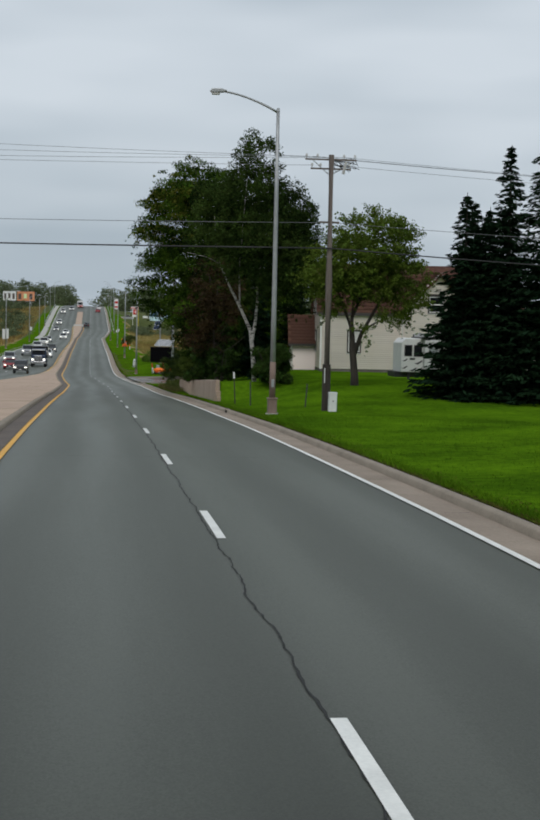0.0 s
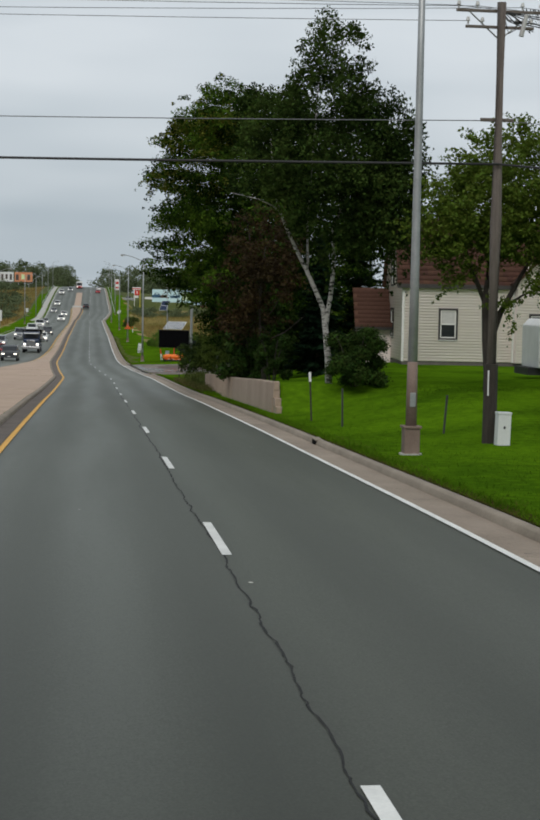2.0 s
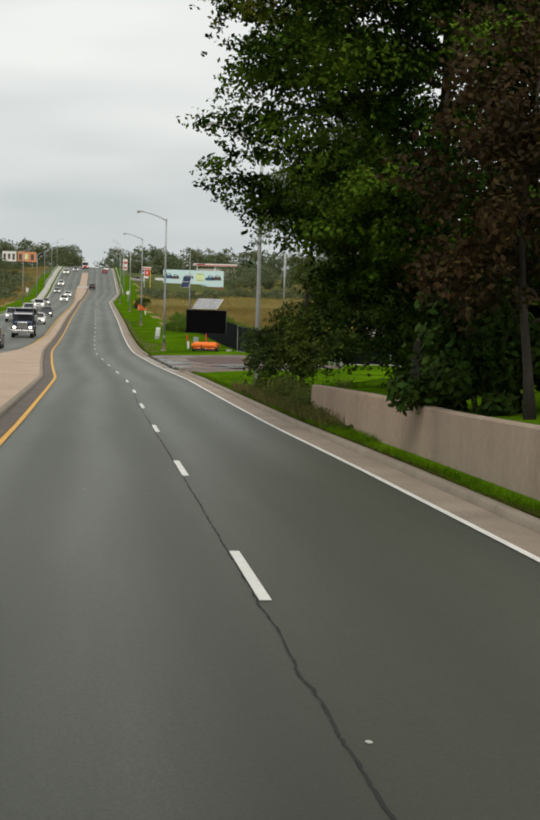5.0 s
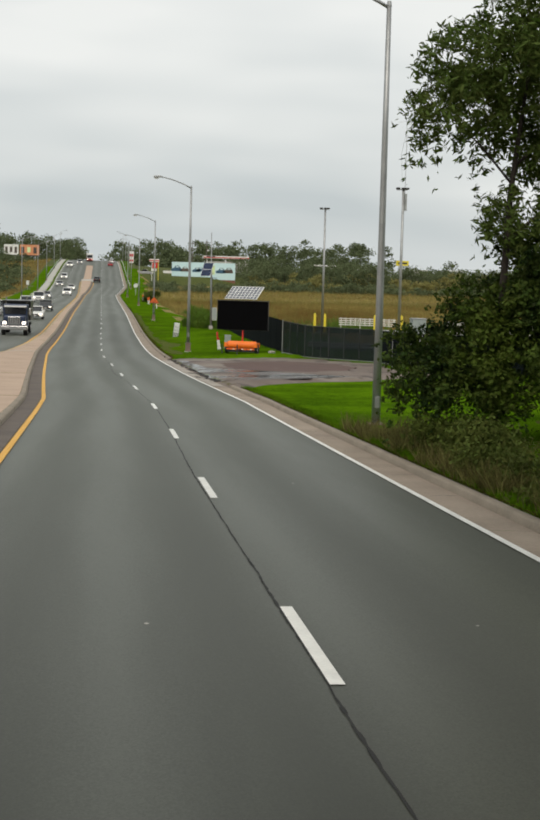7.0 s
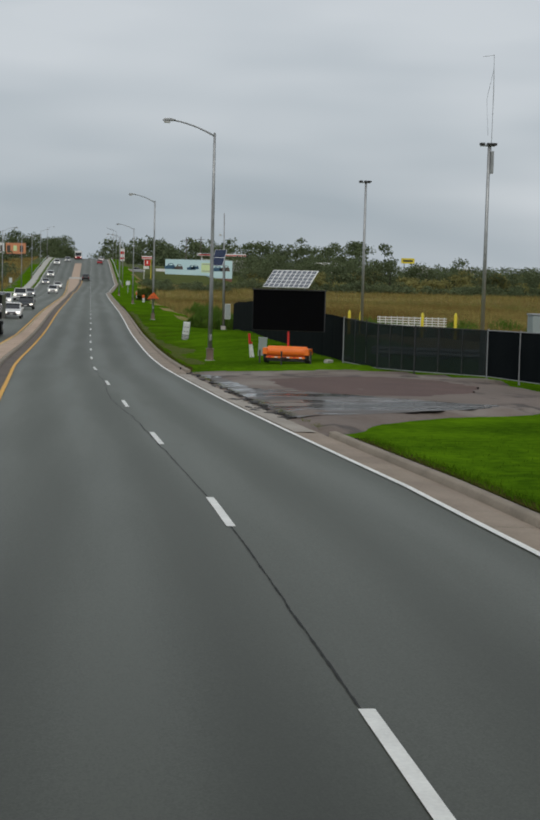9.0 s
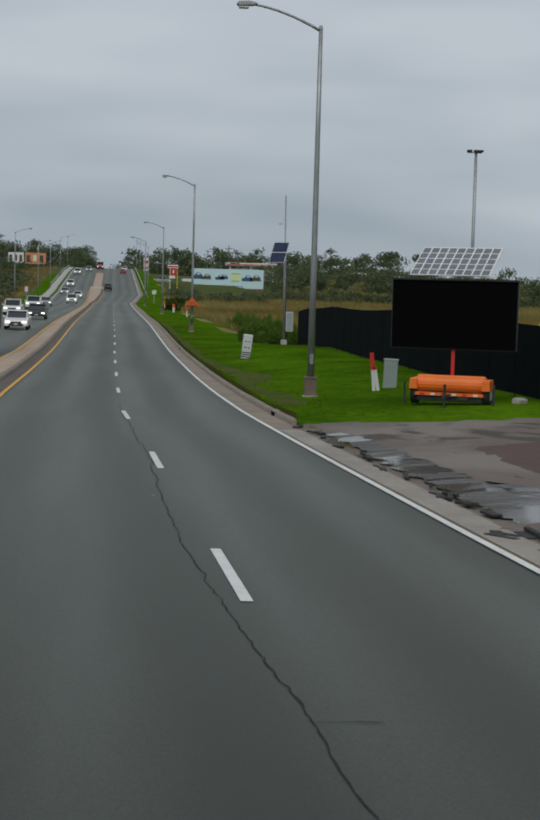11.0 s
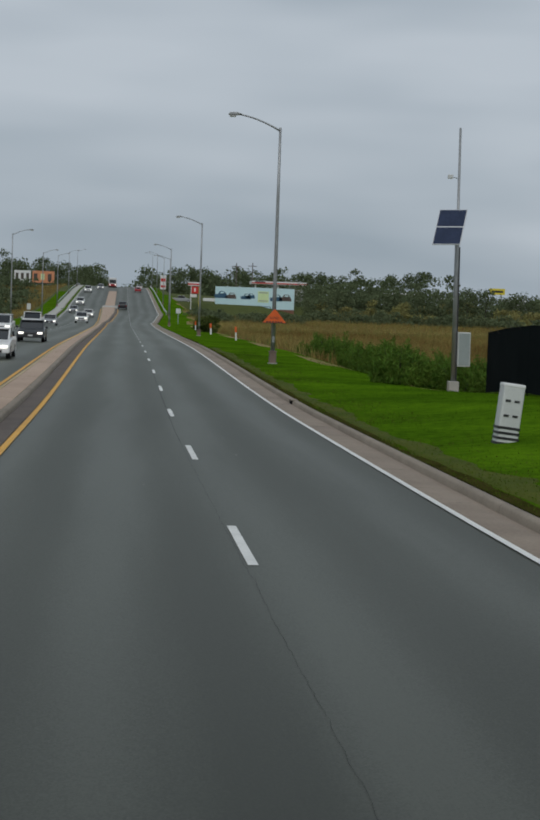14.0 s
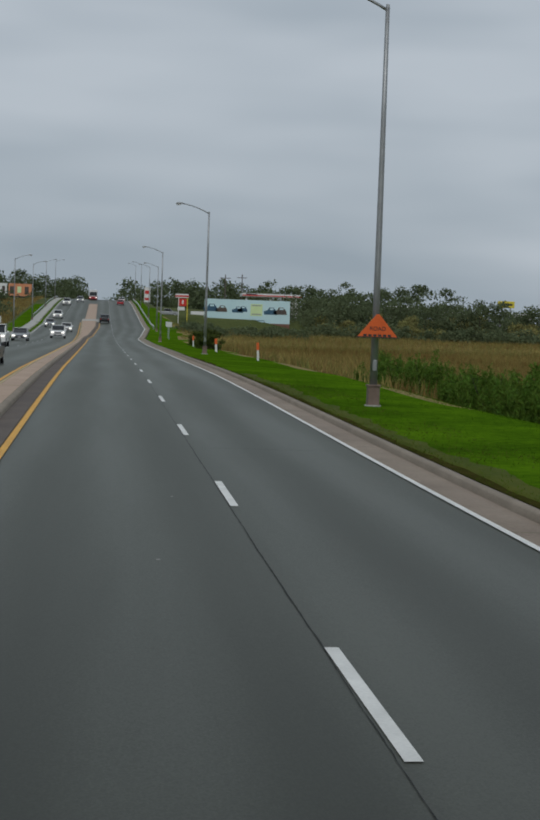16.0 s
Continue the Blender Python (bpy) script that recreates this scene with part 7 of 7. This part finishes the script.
for x, z, s, mtl in ((1.6, 3.3, 1.25, BOARD_BLUE), (4.3, 3.1, 1.05, BOARD_DARK), (8.4, 3.0, 1.0, BOARD_BLUE), (9.6, 3.2, 0.9, BOARD_BLUE), (16.7, 2.9, 1.2, BOARD_BLUE), (19.2, 3.0, 1.2, BOARD_DARK)):
    part("car_picture", prism([(x - 1.4 * s, z - 0.7 * s), (x - 1.5 * s, z), (x - 0.7 * s, z + 0.2 * s), (x - 0.3 * s, z + 0.8 * s), (x + 0.6 * s, z + 0.8 * s), (x + 1.2 * s, z + 0.1 * s), (x + 1.4 * s, z - 0.7 * s)], -0.03, -0.005), mtl, bb)
    part("picture_glint", bx(x - 0.2 * s, -0.04, z + 0.3 * s, x + 0.6 * s, -0.03, z + 0.65 * s), BOARD_CYAN, bb)
part("lime_panel", bx(11.6, -0.03, 1.6, 14.6, -0.005, 4.6), BOARD_LIME, bb)
for z in (1.9, 4.1):
    part("writing_bar", bx(11.9, -0.045, z, 14.3, -0.03, z + 0.25), CABINET, bb)
for k in range(5):
    part("writing_bar", bx(6.4 + 1.6 * k, -0.30, 0.05, 7.6 + 1.6 * k, -0.27, 0.25), BOARD_BLUE, bb)

gs = thing("filling_station", pose(36.5, 668, 0), "white filling station canopy with a red stripe", "filling station")
gz0 = 3.2
part("canopy", bx(0, 0, gz0 + 4.6, 17, 9, gz0 + 5.5, 0.05), WHITE, gs)
part("red_stripe", bx(-0.03, -0.04, gz0 + 4.75, 17.03, 0.0, gz0 + 5.05), RED, gs)
part("dark_logo_bar", bx(1.0, -0.06, gz0 + 5.1, 4.2, -0.04, gz0 + 5.4), DARK_METAL, gs)
for x in (1, 8, 15.5):
    part("column", bx(x, 1, -3, x + 0.5, 1.5, gz0 + 4.6), WHITE, gs)
part("shop_wall", bx(3, 14, -3, 18, 22, gz0 + 3.6), CONCRETE, gs)

ps = thing("pylon_sign", pose(14.6, 600, gz(14.2, 600)) @ Matrix.Diagonal((0.66, 0.66, 0.72, 1)), "red and white filling station pylon sign", "sign")
gp = 0.0
for x in (0.2, 3.4):
    part("leg", bx(x, 0, gp - 0.2, x + 0.25, 0.3, 10.2), YELLOW if x > 1 else WHITE, ps)
part("header", bx(-0.9, -0.1, 9.4, 3.9, 0.4, 10.7, 0.05), WHITE, ps)
part("header_band", bx(-0.95, -0.13, 9.7, 3.95, -0.1, 10.2), RED, ps)
part("price_panel", bx(0.5, -0.1, 6.6, 3.2, 0.4, 9.1, 0.05), RED, ps)
part("white_mark", bx(1.5, -0.13, 7.3, 2.1, -0.1, 8.6), WHITE, ps)
part("lower_panel", bx(0.0, -0.1, 5.2, 2.6, 0.4, 6.3, 0.05), WHITE, ps)

ps2 = thing("pylon_sign", pose(8.6, 690, 0), "tall white pylon sign with a red panel", "sign")
part("panel", bx(0.3, 0, 5.4, 2.1, 0.5, 9.9, 0.05), WHITE, ps2)
part("red_panel", bx(0.5, -0.05, 7.9, 1.9, 0.0, 8.9), RED, ps2)
part("red_panel", bx(0.5, -0.05, 6.0, 1.9, 0.0, 6.7), RED, ps2)
part("post", bx(1.1, 0.1, 2, 1.5, 0.4, 5.4), GALV, ps2)

vt = vehicle("pickup", "silver", 12.4, 620, False, "silver pickup parked by the filling station")
vt.matrix_world = pose(13.0, 622, gz(13.0, 622) + 0.6, 0, 0, 180)
bt = thing("box_trailer", pose(20.2, 640, gz(21, 640) + 1.2), "white box trailer parked by the filling station", "trailer")
part("body", bx(0, 0, 0.6, 5.6, 2.4, 3.4, 0.08), WHITE, bt)
part("chassis", bx(0, 0.4, 0.35, 5.6, 2.0, 0.6), DARK_METAL, bt)
for x in (2.2, 3.1):
    part("wheel", tb([(x, 0.0, 0.35), (x, 0.25, 0.35)], 0.35, 16), RUBBER, bt)
# raised ground for the station forecourt
fc = thing("forecourt", Matrix(), "raised grassy bank and paved filling station forecourt", "forecourt", kind="structure")
V = [(7.5, 600, 0.6), (60, 625, 0.6), (60, 700, 2.8), (6.0, 700, 4.6), (7.0, 592, -3.0), (62, 616, -4.0)]
obj("bank", mesh_np("bank", V, [(0, 1, 2, 3), (4, 5, 1, 0)]), WOOD_SOIL, fc)

ys_ = thing("yellow_sign", pose(104.5, 640, -4.6), "yellow rooftop sign over far pale sheds", "sign")
part("panel", bx(0, 0, 11.2, 4.6, 0.6, 13.0, 0.05), YELLOW, ys_)
part("writing_bar", bx(0.6, -0.03, 11.8, 4.0, 0.0, 12.4), DARK_METAL, ys_)
part("post", bx(0.9, 0.2, -3, 1.2, 0.5, 11.2), GALV, ys_)
part("post", bx(3.4, 0.2, -3, 3.7, 0.5, 11.2), GALV, ys_)
for x, y, w, h in ((94, 655, 7, 5.2), (112, 650, 6, 5.4), (76, 650, 8, 6.2), (129, 660, 5, 5.6)):
    sh = thing("far_shed", pose(x, y, 0), "far pale flat-roofed commercial shed among trees", "building", "far sheds")
    part("wall", bx(0, 0, -4, w, 8, h - 0.5), CONCRETE, sh)
    part("roof", bx(-0.3, -0.3, h - 0.5, w + 0.3, 8.3, h, 0.05), WHITE, sh)

# ---- far left: billboards, guard rails, signs ----
for x, mtl, mark, w, label in ((-52.6, WHITE, BOARD_DARK, 7.5, "white billboard with dark lettering shapes"), (-44.4, BOARD_ORANGE, BOARD_DARK, 10.0, "orange billboard with dark picture shapes")):
    b = thing("billboard", pose(x, 905, 0), label, "billboard", "billboards on the left")
    part("panel", bx(0, 0, 9.8, w, 0.4, 15.2, 0.05), mtl, b)
    part("lower_trim", bx(0, -0.1, 9.4, w, 0.5, 9.8), DARK_METAL, b)
    for k in range(3):
        part("picture_shape", bx(0.6 + w * 0.32 * k, -0.06, 10.7 + 0.5 * (k % 2), 0.6 + w * 0.32 * k + w * 0.17, -0.005, 14.0), mark if k != 1 else BOARD_LIME if w > 9 else mark, b)
    for s in (0.2, 0.8):
        part("post", bx(w * s - 0.2, 0.1, 2, w * s + 0.2, 0.5, 9.6), GALV, b)


def guard_rail(f, y0, y1, label):
    t = thing("guard_rail", Matrix(), label, "guard rail", "guard rails by the culvert")
    V, F = ribbon(y0, y1, 4, [(off(f, 0.0), 0.45), (off(f, 0.05), 0.53), (off(f, 0.0), 0.61), (off(f, 0.05), 0.69), (off(f, 0.0), 0.77), (off(f, -0.02), 0.77), (off(f, -0.02), 0.45)])
    obj("beam", mesh_np("beam", V, F), ALU, t)
    for y in np.arange(y0, y1, 7.6):
        x = float(f(y))
        part("post", bx(x + 0.02, y - 0.07, float(zr(y)) - 0.1, x + 0.14, y + 0.07, float(zr(y)) + 0.74), GALV, t)


guard_rail(off(x_kerb, 0.9), 512, 720, "pale galvanised guard rail along the highway")
guard_rail(off(x_left, -2.9), 560, 740, "pale galvanised guard rail along the highway")
walk_ = thing("sidewalk", Matrix(), "pale concrete sidewalk climbing beside the opposite lanes", "sidewalk", kind="structure")
V, F = ribbon(430, 740, 5, [(off(x_left, -2.7), 0.16), (off(x_left, -0.96), 0.17)])
obj("path_slab", mesh_np("path_slab", V, F), CONCRETE, walk_)
for x, y in ((-21.5, 372), (-22.4, 374), (-20.0, 480), (-24, 372)):
    sg = thing("road_sign", pose(x, y, gz(x, y)), "pale back of a road sign on posts in the grass", "road sign", "road signs on the left")
    part("panel", bx(-0.35, 0, 1.2, 0.35, 0.03, 3.6 if y < 400 else 2.3), PALE_BOX, sg)
    part("post", bx(-0.04, 0.03, 0, 0.04, 0.1, 3.2 if y < 400 else 2.2), GALV, sg)
for x, y in ((6.3, 455), (6.8, 470)):
    sg = thing("road_sign", pose(x, y, gz(x, y)), "small road sign on a green post", "road sign", "road signs on the right")
    part("panel", bx(-0.4, 0, 1.8, 0.4, 0.03, 2.5), PALE_BOX, sg)
    part("post", bx(-0.04, 0.03, 0, 0.04, 0.1, 2.4), CABINET, sg)
for x, y, h in ((34, 700, 16), (41, 720, 17)):
    p_ = thing("utility_pole", pose(x, y, 2.0), "far wooden utility pole behind the filling station", "utility pole", "far utility poles")
    part("pole", tb([(0, 0, -3), (0, 0, h - 3)], [0.2, 0.14], 8), WOOD_POLE, p_)
    part("crossarm", bx(-1.6, -0.1, h - 4.2, 1.6, 0.1, h - 4.0), WOOD_POLE, p_)


# ---- woods, scrub and grass ----
def wood(name, label, spots, leaf, seed, n_leaf, size):
    """A belt of trees: trunks, and crowns of many overlapping clumps that reach down into each other."""
    g = random.Random(seed)
    blobs = []
    bm = bmesh.new()
    for x, y, h, w, *z in spots:
        z = z[0] if z else gz(x, y)
        tube(bm, [(x, y, z - 0.5), (x, y, z + h * 0.5)], [0.15, 0.05], 5)
        tall = g.uniform(0.90, 1.0)
        for _ in range(10):
            a, q, v = g.uniform(0, 6.28), g.random() ** 0.5, g.random()
            k = math.sqrt(max(0.05, 1 - ((v - 0.35) / 0.68) ** 2))
            s = g.uniform(0.45, 0.72) * w * (1.1 - 0.3 * v)
            blobs.append((x + 1.15 * w * k * q * math.cos(a), y + w * k * q * math.sin(a), z + (h - 0.7 * s) * (0.02 + 0.96 * v) * tall, s * 1.25, s, s * 0.72))
    t = thing(name, Matrix(), label, "woods", kind="stuff")
    obj("foliage", leaf_mesh("foliage", blobs, n_leaf, size, seed, 0, 0.0, 1.4, 0.14, 0.5), leaf, t, kind="stuff")
    part("trunk_mass", bm, BARK, t)["kind"] = "stuff"
    return t


g = random.Random(77)
sp = [(-17 - 4.5 * k * g.uniform(0.8, 1.2), 930 + g.uniform(-25, 60), g.uniform(12, 17) + min(7, 0.18 * k * 4), g.uniform(4, 6), 5.5) for k in range(44)]
sp += [(-13 - 2.6 * k * g.uniform(0.9, 1.1), 990 + g.uniform(-25, 60), g.uniform(15, 21) + min(6, 0.3 * k), g.uniform(4, 6), 3.5) for k in range(60)]
sp += [(-14 - 2.0 * k, 900 + 20 * k, 14 + g.uniform(-1, 3), 5, 5.0) for k in range(6)]
wood("woods_left", "dark green woods on the hill across the highway", sp, LEAF_FAR_HAZED, 81, 56000, 0.74)
sp = [(8 + 4.0 * k * g.uniform(0.8, 1.2), 860 + g.uniform(-20, 60), g.uniform(11, 16), g.uniform(4, 5.5), 5.5) for k in range(30)]
sp += [(6 + 2.6 * k * g.uniform(0.9, 1.1), 980 + g.uniform(-20, 60), g.uniform(16, 22), g.uniform(4, 5.5), 4.0) for k in range(60)]
sp += [(24 + g.uniform(-3, 3), 720, 14, 5.5, 2), (28, 728, 13, 5, 2), (33, 735, 10, 4.5, 2)]
wood("woods_right", "dark green woods beyond the filling station", sp, LEAF_FAR_HAZED, 82, 46000, 0.76)
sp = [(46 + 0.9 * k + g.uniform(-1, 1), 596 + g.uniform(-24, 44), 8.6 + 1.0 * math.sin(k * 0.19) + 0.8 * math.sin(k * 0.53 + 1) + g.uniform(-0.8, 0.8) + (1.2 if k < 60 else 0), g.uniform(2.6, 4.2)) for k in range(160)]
wood("woods_field", "mixed green woods along the far edge of the marsh", sp, LEAF_FAR_HAZED, 83, 104000, 0.42)
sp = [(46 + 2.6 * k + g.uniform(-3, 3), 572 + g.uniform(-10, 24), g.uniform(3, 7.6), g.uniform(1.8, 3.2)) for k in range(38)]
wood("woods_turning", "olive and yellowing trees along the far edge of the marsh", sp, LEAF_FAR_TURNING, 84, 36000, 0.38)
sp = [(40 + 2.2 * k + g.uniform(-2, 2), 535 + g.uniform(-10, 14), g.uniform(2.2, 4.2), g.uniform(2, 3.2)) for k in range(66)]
wood("scrub_far", "dark low willow scrub before the far woods", sp, LEAF_FAR_HAZED, 85, 30000, 0.40)
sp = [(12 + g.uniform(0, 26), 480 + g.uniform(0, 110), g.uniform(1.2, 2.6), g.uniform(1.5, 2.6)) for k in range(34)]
wood("scrub_middle", "green scrub dotted over the marsh", sp, LEAF_FAR_HAZED, 86, 14000, 0.32)
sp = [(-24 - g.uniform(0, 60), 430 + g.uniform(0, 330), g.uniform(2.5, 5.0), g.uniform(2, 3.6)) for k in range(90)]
wood("scrub_left", "dark green scrub beyond the opposite verge", sp, LEAF_FAR_HAZED, 87, 24000, 0.5)
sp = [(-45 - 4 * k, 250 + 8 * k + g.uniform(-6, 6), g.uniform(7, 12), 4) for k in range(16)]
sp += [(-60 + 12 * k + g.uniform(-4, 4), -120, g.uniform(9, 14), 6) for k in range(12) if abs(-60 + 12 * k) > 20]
wood("woods_near", "green woods beyond the opposite lanes", sp, LEAF_FAR_HAZED, 88, 12000, 0.8)

# willow scrub along the ditch
def willow_shrub(x, y, w, h, n, seed):
    """Many upright leafy shoots, tallest in the middle."""
    t = thing("willow_shrub", pose(x, y, gz(x, y)), "bushy light green willow scrub along the ditch", "shrub", "willow scrub along the ditch")
    g = random.Random(seed)
    for k in range(4):
        a = k * 1.57 + g.uniform(-0.4, 0.4)
        part("stem", tube(bmesh.new(), [(0.1 * math.cos(a), 0.1 * math.sin(a), -0.15), (w * 0.35 * math.cos(a), w * 0.35 * math.sin(a), h * 0.5), (w * 0.5 * math.cos(a), w * 0.5 * math.sin(a), h * 0.85)], [0.025, 0.018, 0.006], 5), BARK, t)
    blobs = []
    for _ in range(70):
        a, q = g.uniform(0, 6.28), g.random() ** 0.5
        top = h * (1.0 - 0.42 * q * q) * g.uniform(0.72, 1.08)
        px, py = w * q * math.cos(a), w * q * math.sin(a)
        for v in (0.2, 0.45, 0.7, 0.92):
            r_ = 0.17 * (1.25 - 0.7 * v)
            blobs.append((px * (0.85 + 0.2 * v), py * (0.85 + 0.2 * v), top * v, r_ * 1.2, r_ * 1.2, top * 0.16))
    obj("foliage", leaf_mesh("foliage", blobs, n, 0.056, seed, -0.9, 0.1, 3.4, 0.15, 0.3), LEAF_REED, t)
    return t


rs = random.Random(91)
for k in range(15):
    y = 246 + 4.6 * k
    x = 8.2 + 2.4 * rs.random() + (0.0 if y > 262 else 2.8) + 0.02 * (y - 246)
    willow_shrub(x + 1.6, y, rs.uniform(1.3, 1.9), rs.uniform(1.6, 2.3), 11000 if k < 9 else 7000, 100 + k)
for k in range(24):
    willow_shrub(12 + 2.4 * k * rs.uniform(0.9, 1.1), 276 + rs.uniform(-10, 20), rs.uniform(1.6, 2.3), rs.uniform(1.4, 2.1), 3200, 140 + k)
willow_shrub(8.4, 262, 1.3, 1.4, 9000, 180)
for x, y, w, h in ((7.4, 385, 1.6, 1.6), (8.6, 410, 2.0, 2.0), (9.5, 430, 2.0, 1.8)):
    shrub(x, y, w, h, LEAF_OLIVE, 4500, 0.11, int(y), "dark green bush on the verge", "bush", "bushes on the verge")


def blades(name, label, XY, height, width, material, seed, lean=0.35):
    """Single grass blades (one triangle each) standing on the ground."""
    r = np.random.RandomState(seed)
    x, y = XY[:, 0], XY[:, 1]
    z = ground_z(x, y)
    n = len(x)
    h = height * (0.45 + 0.9 * r.rand(n))
    a = r.rand(n) * 6.283
    w = width * (0.6 + 0.8 * r.rand(n))
    P = np.stack([x, y, z - 0.02], 1)
    d = np.stack([np.cos(a), np.sin(a), np.zeros(n)], 1)
    tipv = P + np.stack([r.normal(size=n) * lean * h, r.normal(size=n) * lean * h, h], 1)
    V = np.stack([P - d * w[:, None] / 2, P + d * w[:, None] / 2, tipv], 1).reshape(-1, 3)
    ob = obj(name, mesh_np(name, V, np.arange(3 * n).reshape(n, 3)), material)
    return tagged(ob, label, "grass", kind="stuff")


r = np.random.RandomState(5)


def verge(n, u0, u1, y0, y1, power=1.0):
    y = y0 + (y1 - y0) * r.rand(n)
    u = u0 + (u1 - u0) * r.rand(n) ** power
    return np.stack([x_kerb(y) + 0.2 + u, y], 1)


def not_drive(P):
    return P[~((P[:, 1] > 157) & (P[:, 1] < 193) & (P[:, 0] > 2) & (P[:, 1] < 192 + 0.5 * (P[:, 0] - 2.7)) & (P[:, 1] > 156.5 + 0.9 * (P[:, 0] - 3)))]


blades("lawn_grass", "short green lawn grass", not_drive(np.concatenate([verge(60000, 0.0, 9, 14, 80, 1.3), verge(60000, 0.0, 7, 117, 300, 1.3), verge(14000, 0.0, 5, 300, 420)])), 0.055, 0.022, GRASS, 1)
blades("kerb_grass", "longer grass tufts hanging over the kerb", verge(16000, -0.02, 0.35, 14, 157), 0.12, 0.02, GRASS, 2, 0.6)
weeds = np.concatenate([verge(1600, 0.02, 0.75, 107, 116), verge(9000, 0.05, 1.8, 113, 133, 1.6)])
weeds = weeds[np.sin(weeds[:, 1] * 1.7) + np.sin(weeds[:, 1] * 0.63 + weeds[:, 0] * 3) + 1.2 * r.rand(len(weeds)) > 0.3]
WEED = mat("rank_weeds", (0.066, 0.066, 0.018), (0.175, 0.155, 0.060), 0.9, 6, 0.9, 0.0, coords="World", island=0.45, trans=0.25, spec=0.1)
blades("wall_weeds", "rank brown and green weeds along the foot of the wall", weeds, 0.42, 0.024, WEED, 3, 0.45)
clumps = []
for yc, u, w, h in ((108.5, 0.35, 0.35, 0.22), (110.2, 0.3, 0.4, 0.28), (111.6, 0.4, 0.5, 0.34), (113.2, 0.5, 0.55, 0.42), (114.6, 0.8, 0.6, 0.4), (116.2, 0.5, 0.6, 0.42), (118.0, 0.9, 0.7, 0.45), (119.8, 0.5, 0.6, 0.5), (121.6, 0.7, 0.7, 0.55), (123.4, 0.9, 0.8, 0.7), (125.0, 0.8, 0.8, 0.8), (106.6, 0.3, 0.35, 0.16)):
    xc = float(x_kerb(yc)) + 0.25 + u
    for q in range(7):
        s = rs.uniform(0.4, 0.7)
        clumps.append((xc + w * rs.uniform(-0.6, 0.6), yc + rs.uniform(-0.8, 0.8), gz(xc, yc) + h * rs.uniform(0.3, 0.9), w * s, w * s, h * s * 0.8))
wl_ = thing("weed_clumps", Matrix(), "straggling olive green weeds between the kerb and the wall", "weeds", kind="stuff")
obj("foliage", leaf_mesh("foliage", clumps, 20000, 0.045, 191, -0.5, 0.1, 2.2, 0.3, 0.3), LEAF_OLIVE, wl_, kind="stuff")
blades("green_weeds", "green weeds and grass along the foot of the wall", np.concatenate([verge(5000, 0.0, 0.8, 102, 116), verge(9000, 0.0, 3.0, 113, 132)]), 0.16, 0.022, GRASS, 7, 0.5)

jy = 160 + 30 * r.rand(2600)
blades("joint_weeds", "low weeds growing in the joint beside the gutter", np.stack([x_kerb(jy) + 0.22 + 0.12 * r.rand(2600), jy], 1)[np.sin(jy * 1.3) + np.sin(jy * 3.1) > -0.3], 0.16, 0.03, LONG_GRASS, 17, 0.6)
wv = not_drive(np.concatenate([verge(30000, -0.02, 2.4, 193, 300, 1.6), verge(9000, 0.0, 0.7, 20, 80, 1.6)]))
wv = wv[np.sin(wv[:, 1] * 0.9) + np.sin(wv[:, 1] * 0.31 + 1) + 2.0 * r.rand(len(wv)) > 0.9]
blades("worn_grass", "worn brown grass along the kerb", wv, 0.05, 0.03, WORN, 9, 0.9)


def field(n, x0, x1, y0, y1):
    y = y0 + (y1 - y0) * r.rand(n)
    x = x0 + (x1 - x0) * r.rand(n)
    P = np.stack([x, y], 1)
    return P[(x - x_kerb(y) > 6.2 + 1.2 * np.sin(y * 0.17)) & ((y > 300 + 6 * np.sin(x)) | (x > 34))]


blades("marsh_grass", "tall dry brown marsh grass", np.concatenate([field(76000, 9, 70, 255, 400), field(60000, 9, 130, 330, 560), field(40000, 24, 100, 200, 300)]), 0.85, 0.055, FIELD_GRASS, 4, 0.35)
blades("green_marsh_grass", "green sedge among the dry marsh grass", np.concatenate([field(50000, 9, 80, 290, 420), field(30000, 9, 130, 400, 560)]), 0.7, 0.055, LONG_GRASS, 6, 0.35)
y = 300 + 420 * r.rand(26000)
blades("left_marsh_grass", "tall dry brown grass beyond the opposite verge", np.stack([x_left(y) - 6.5 - 26 * r.rand(26000), y], 1), 0.9, 0.10, FIELD_GRASS, 5, 0.25)
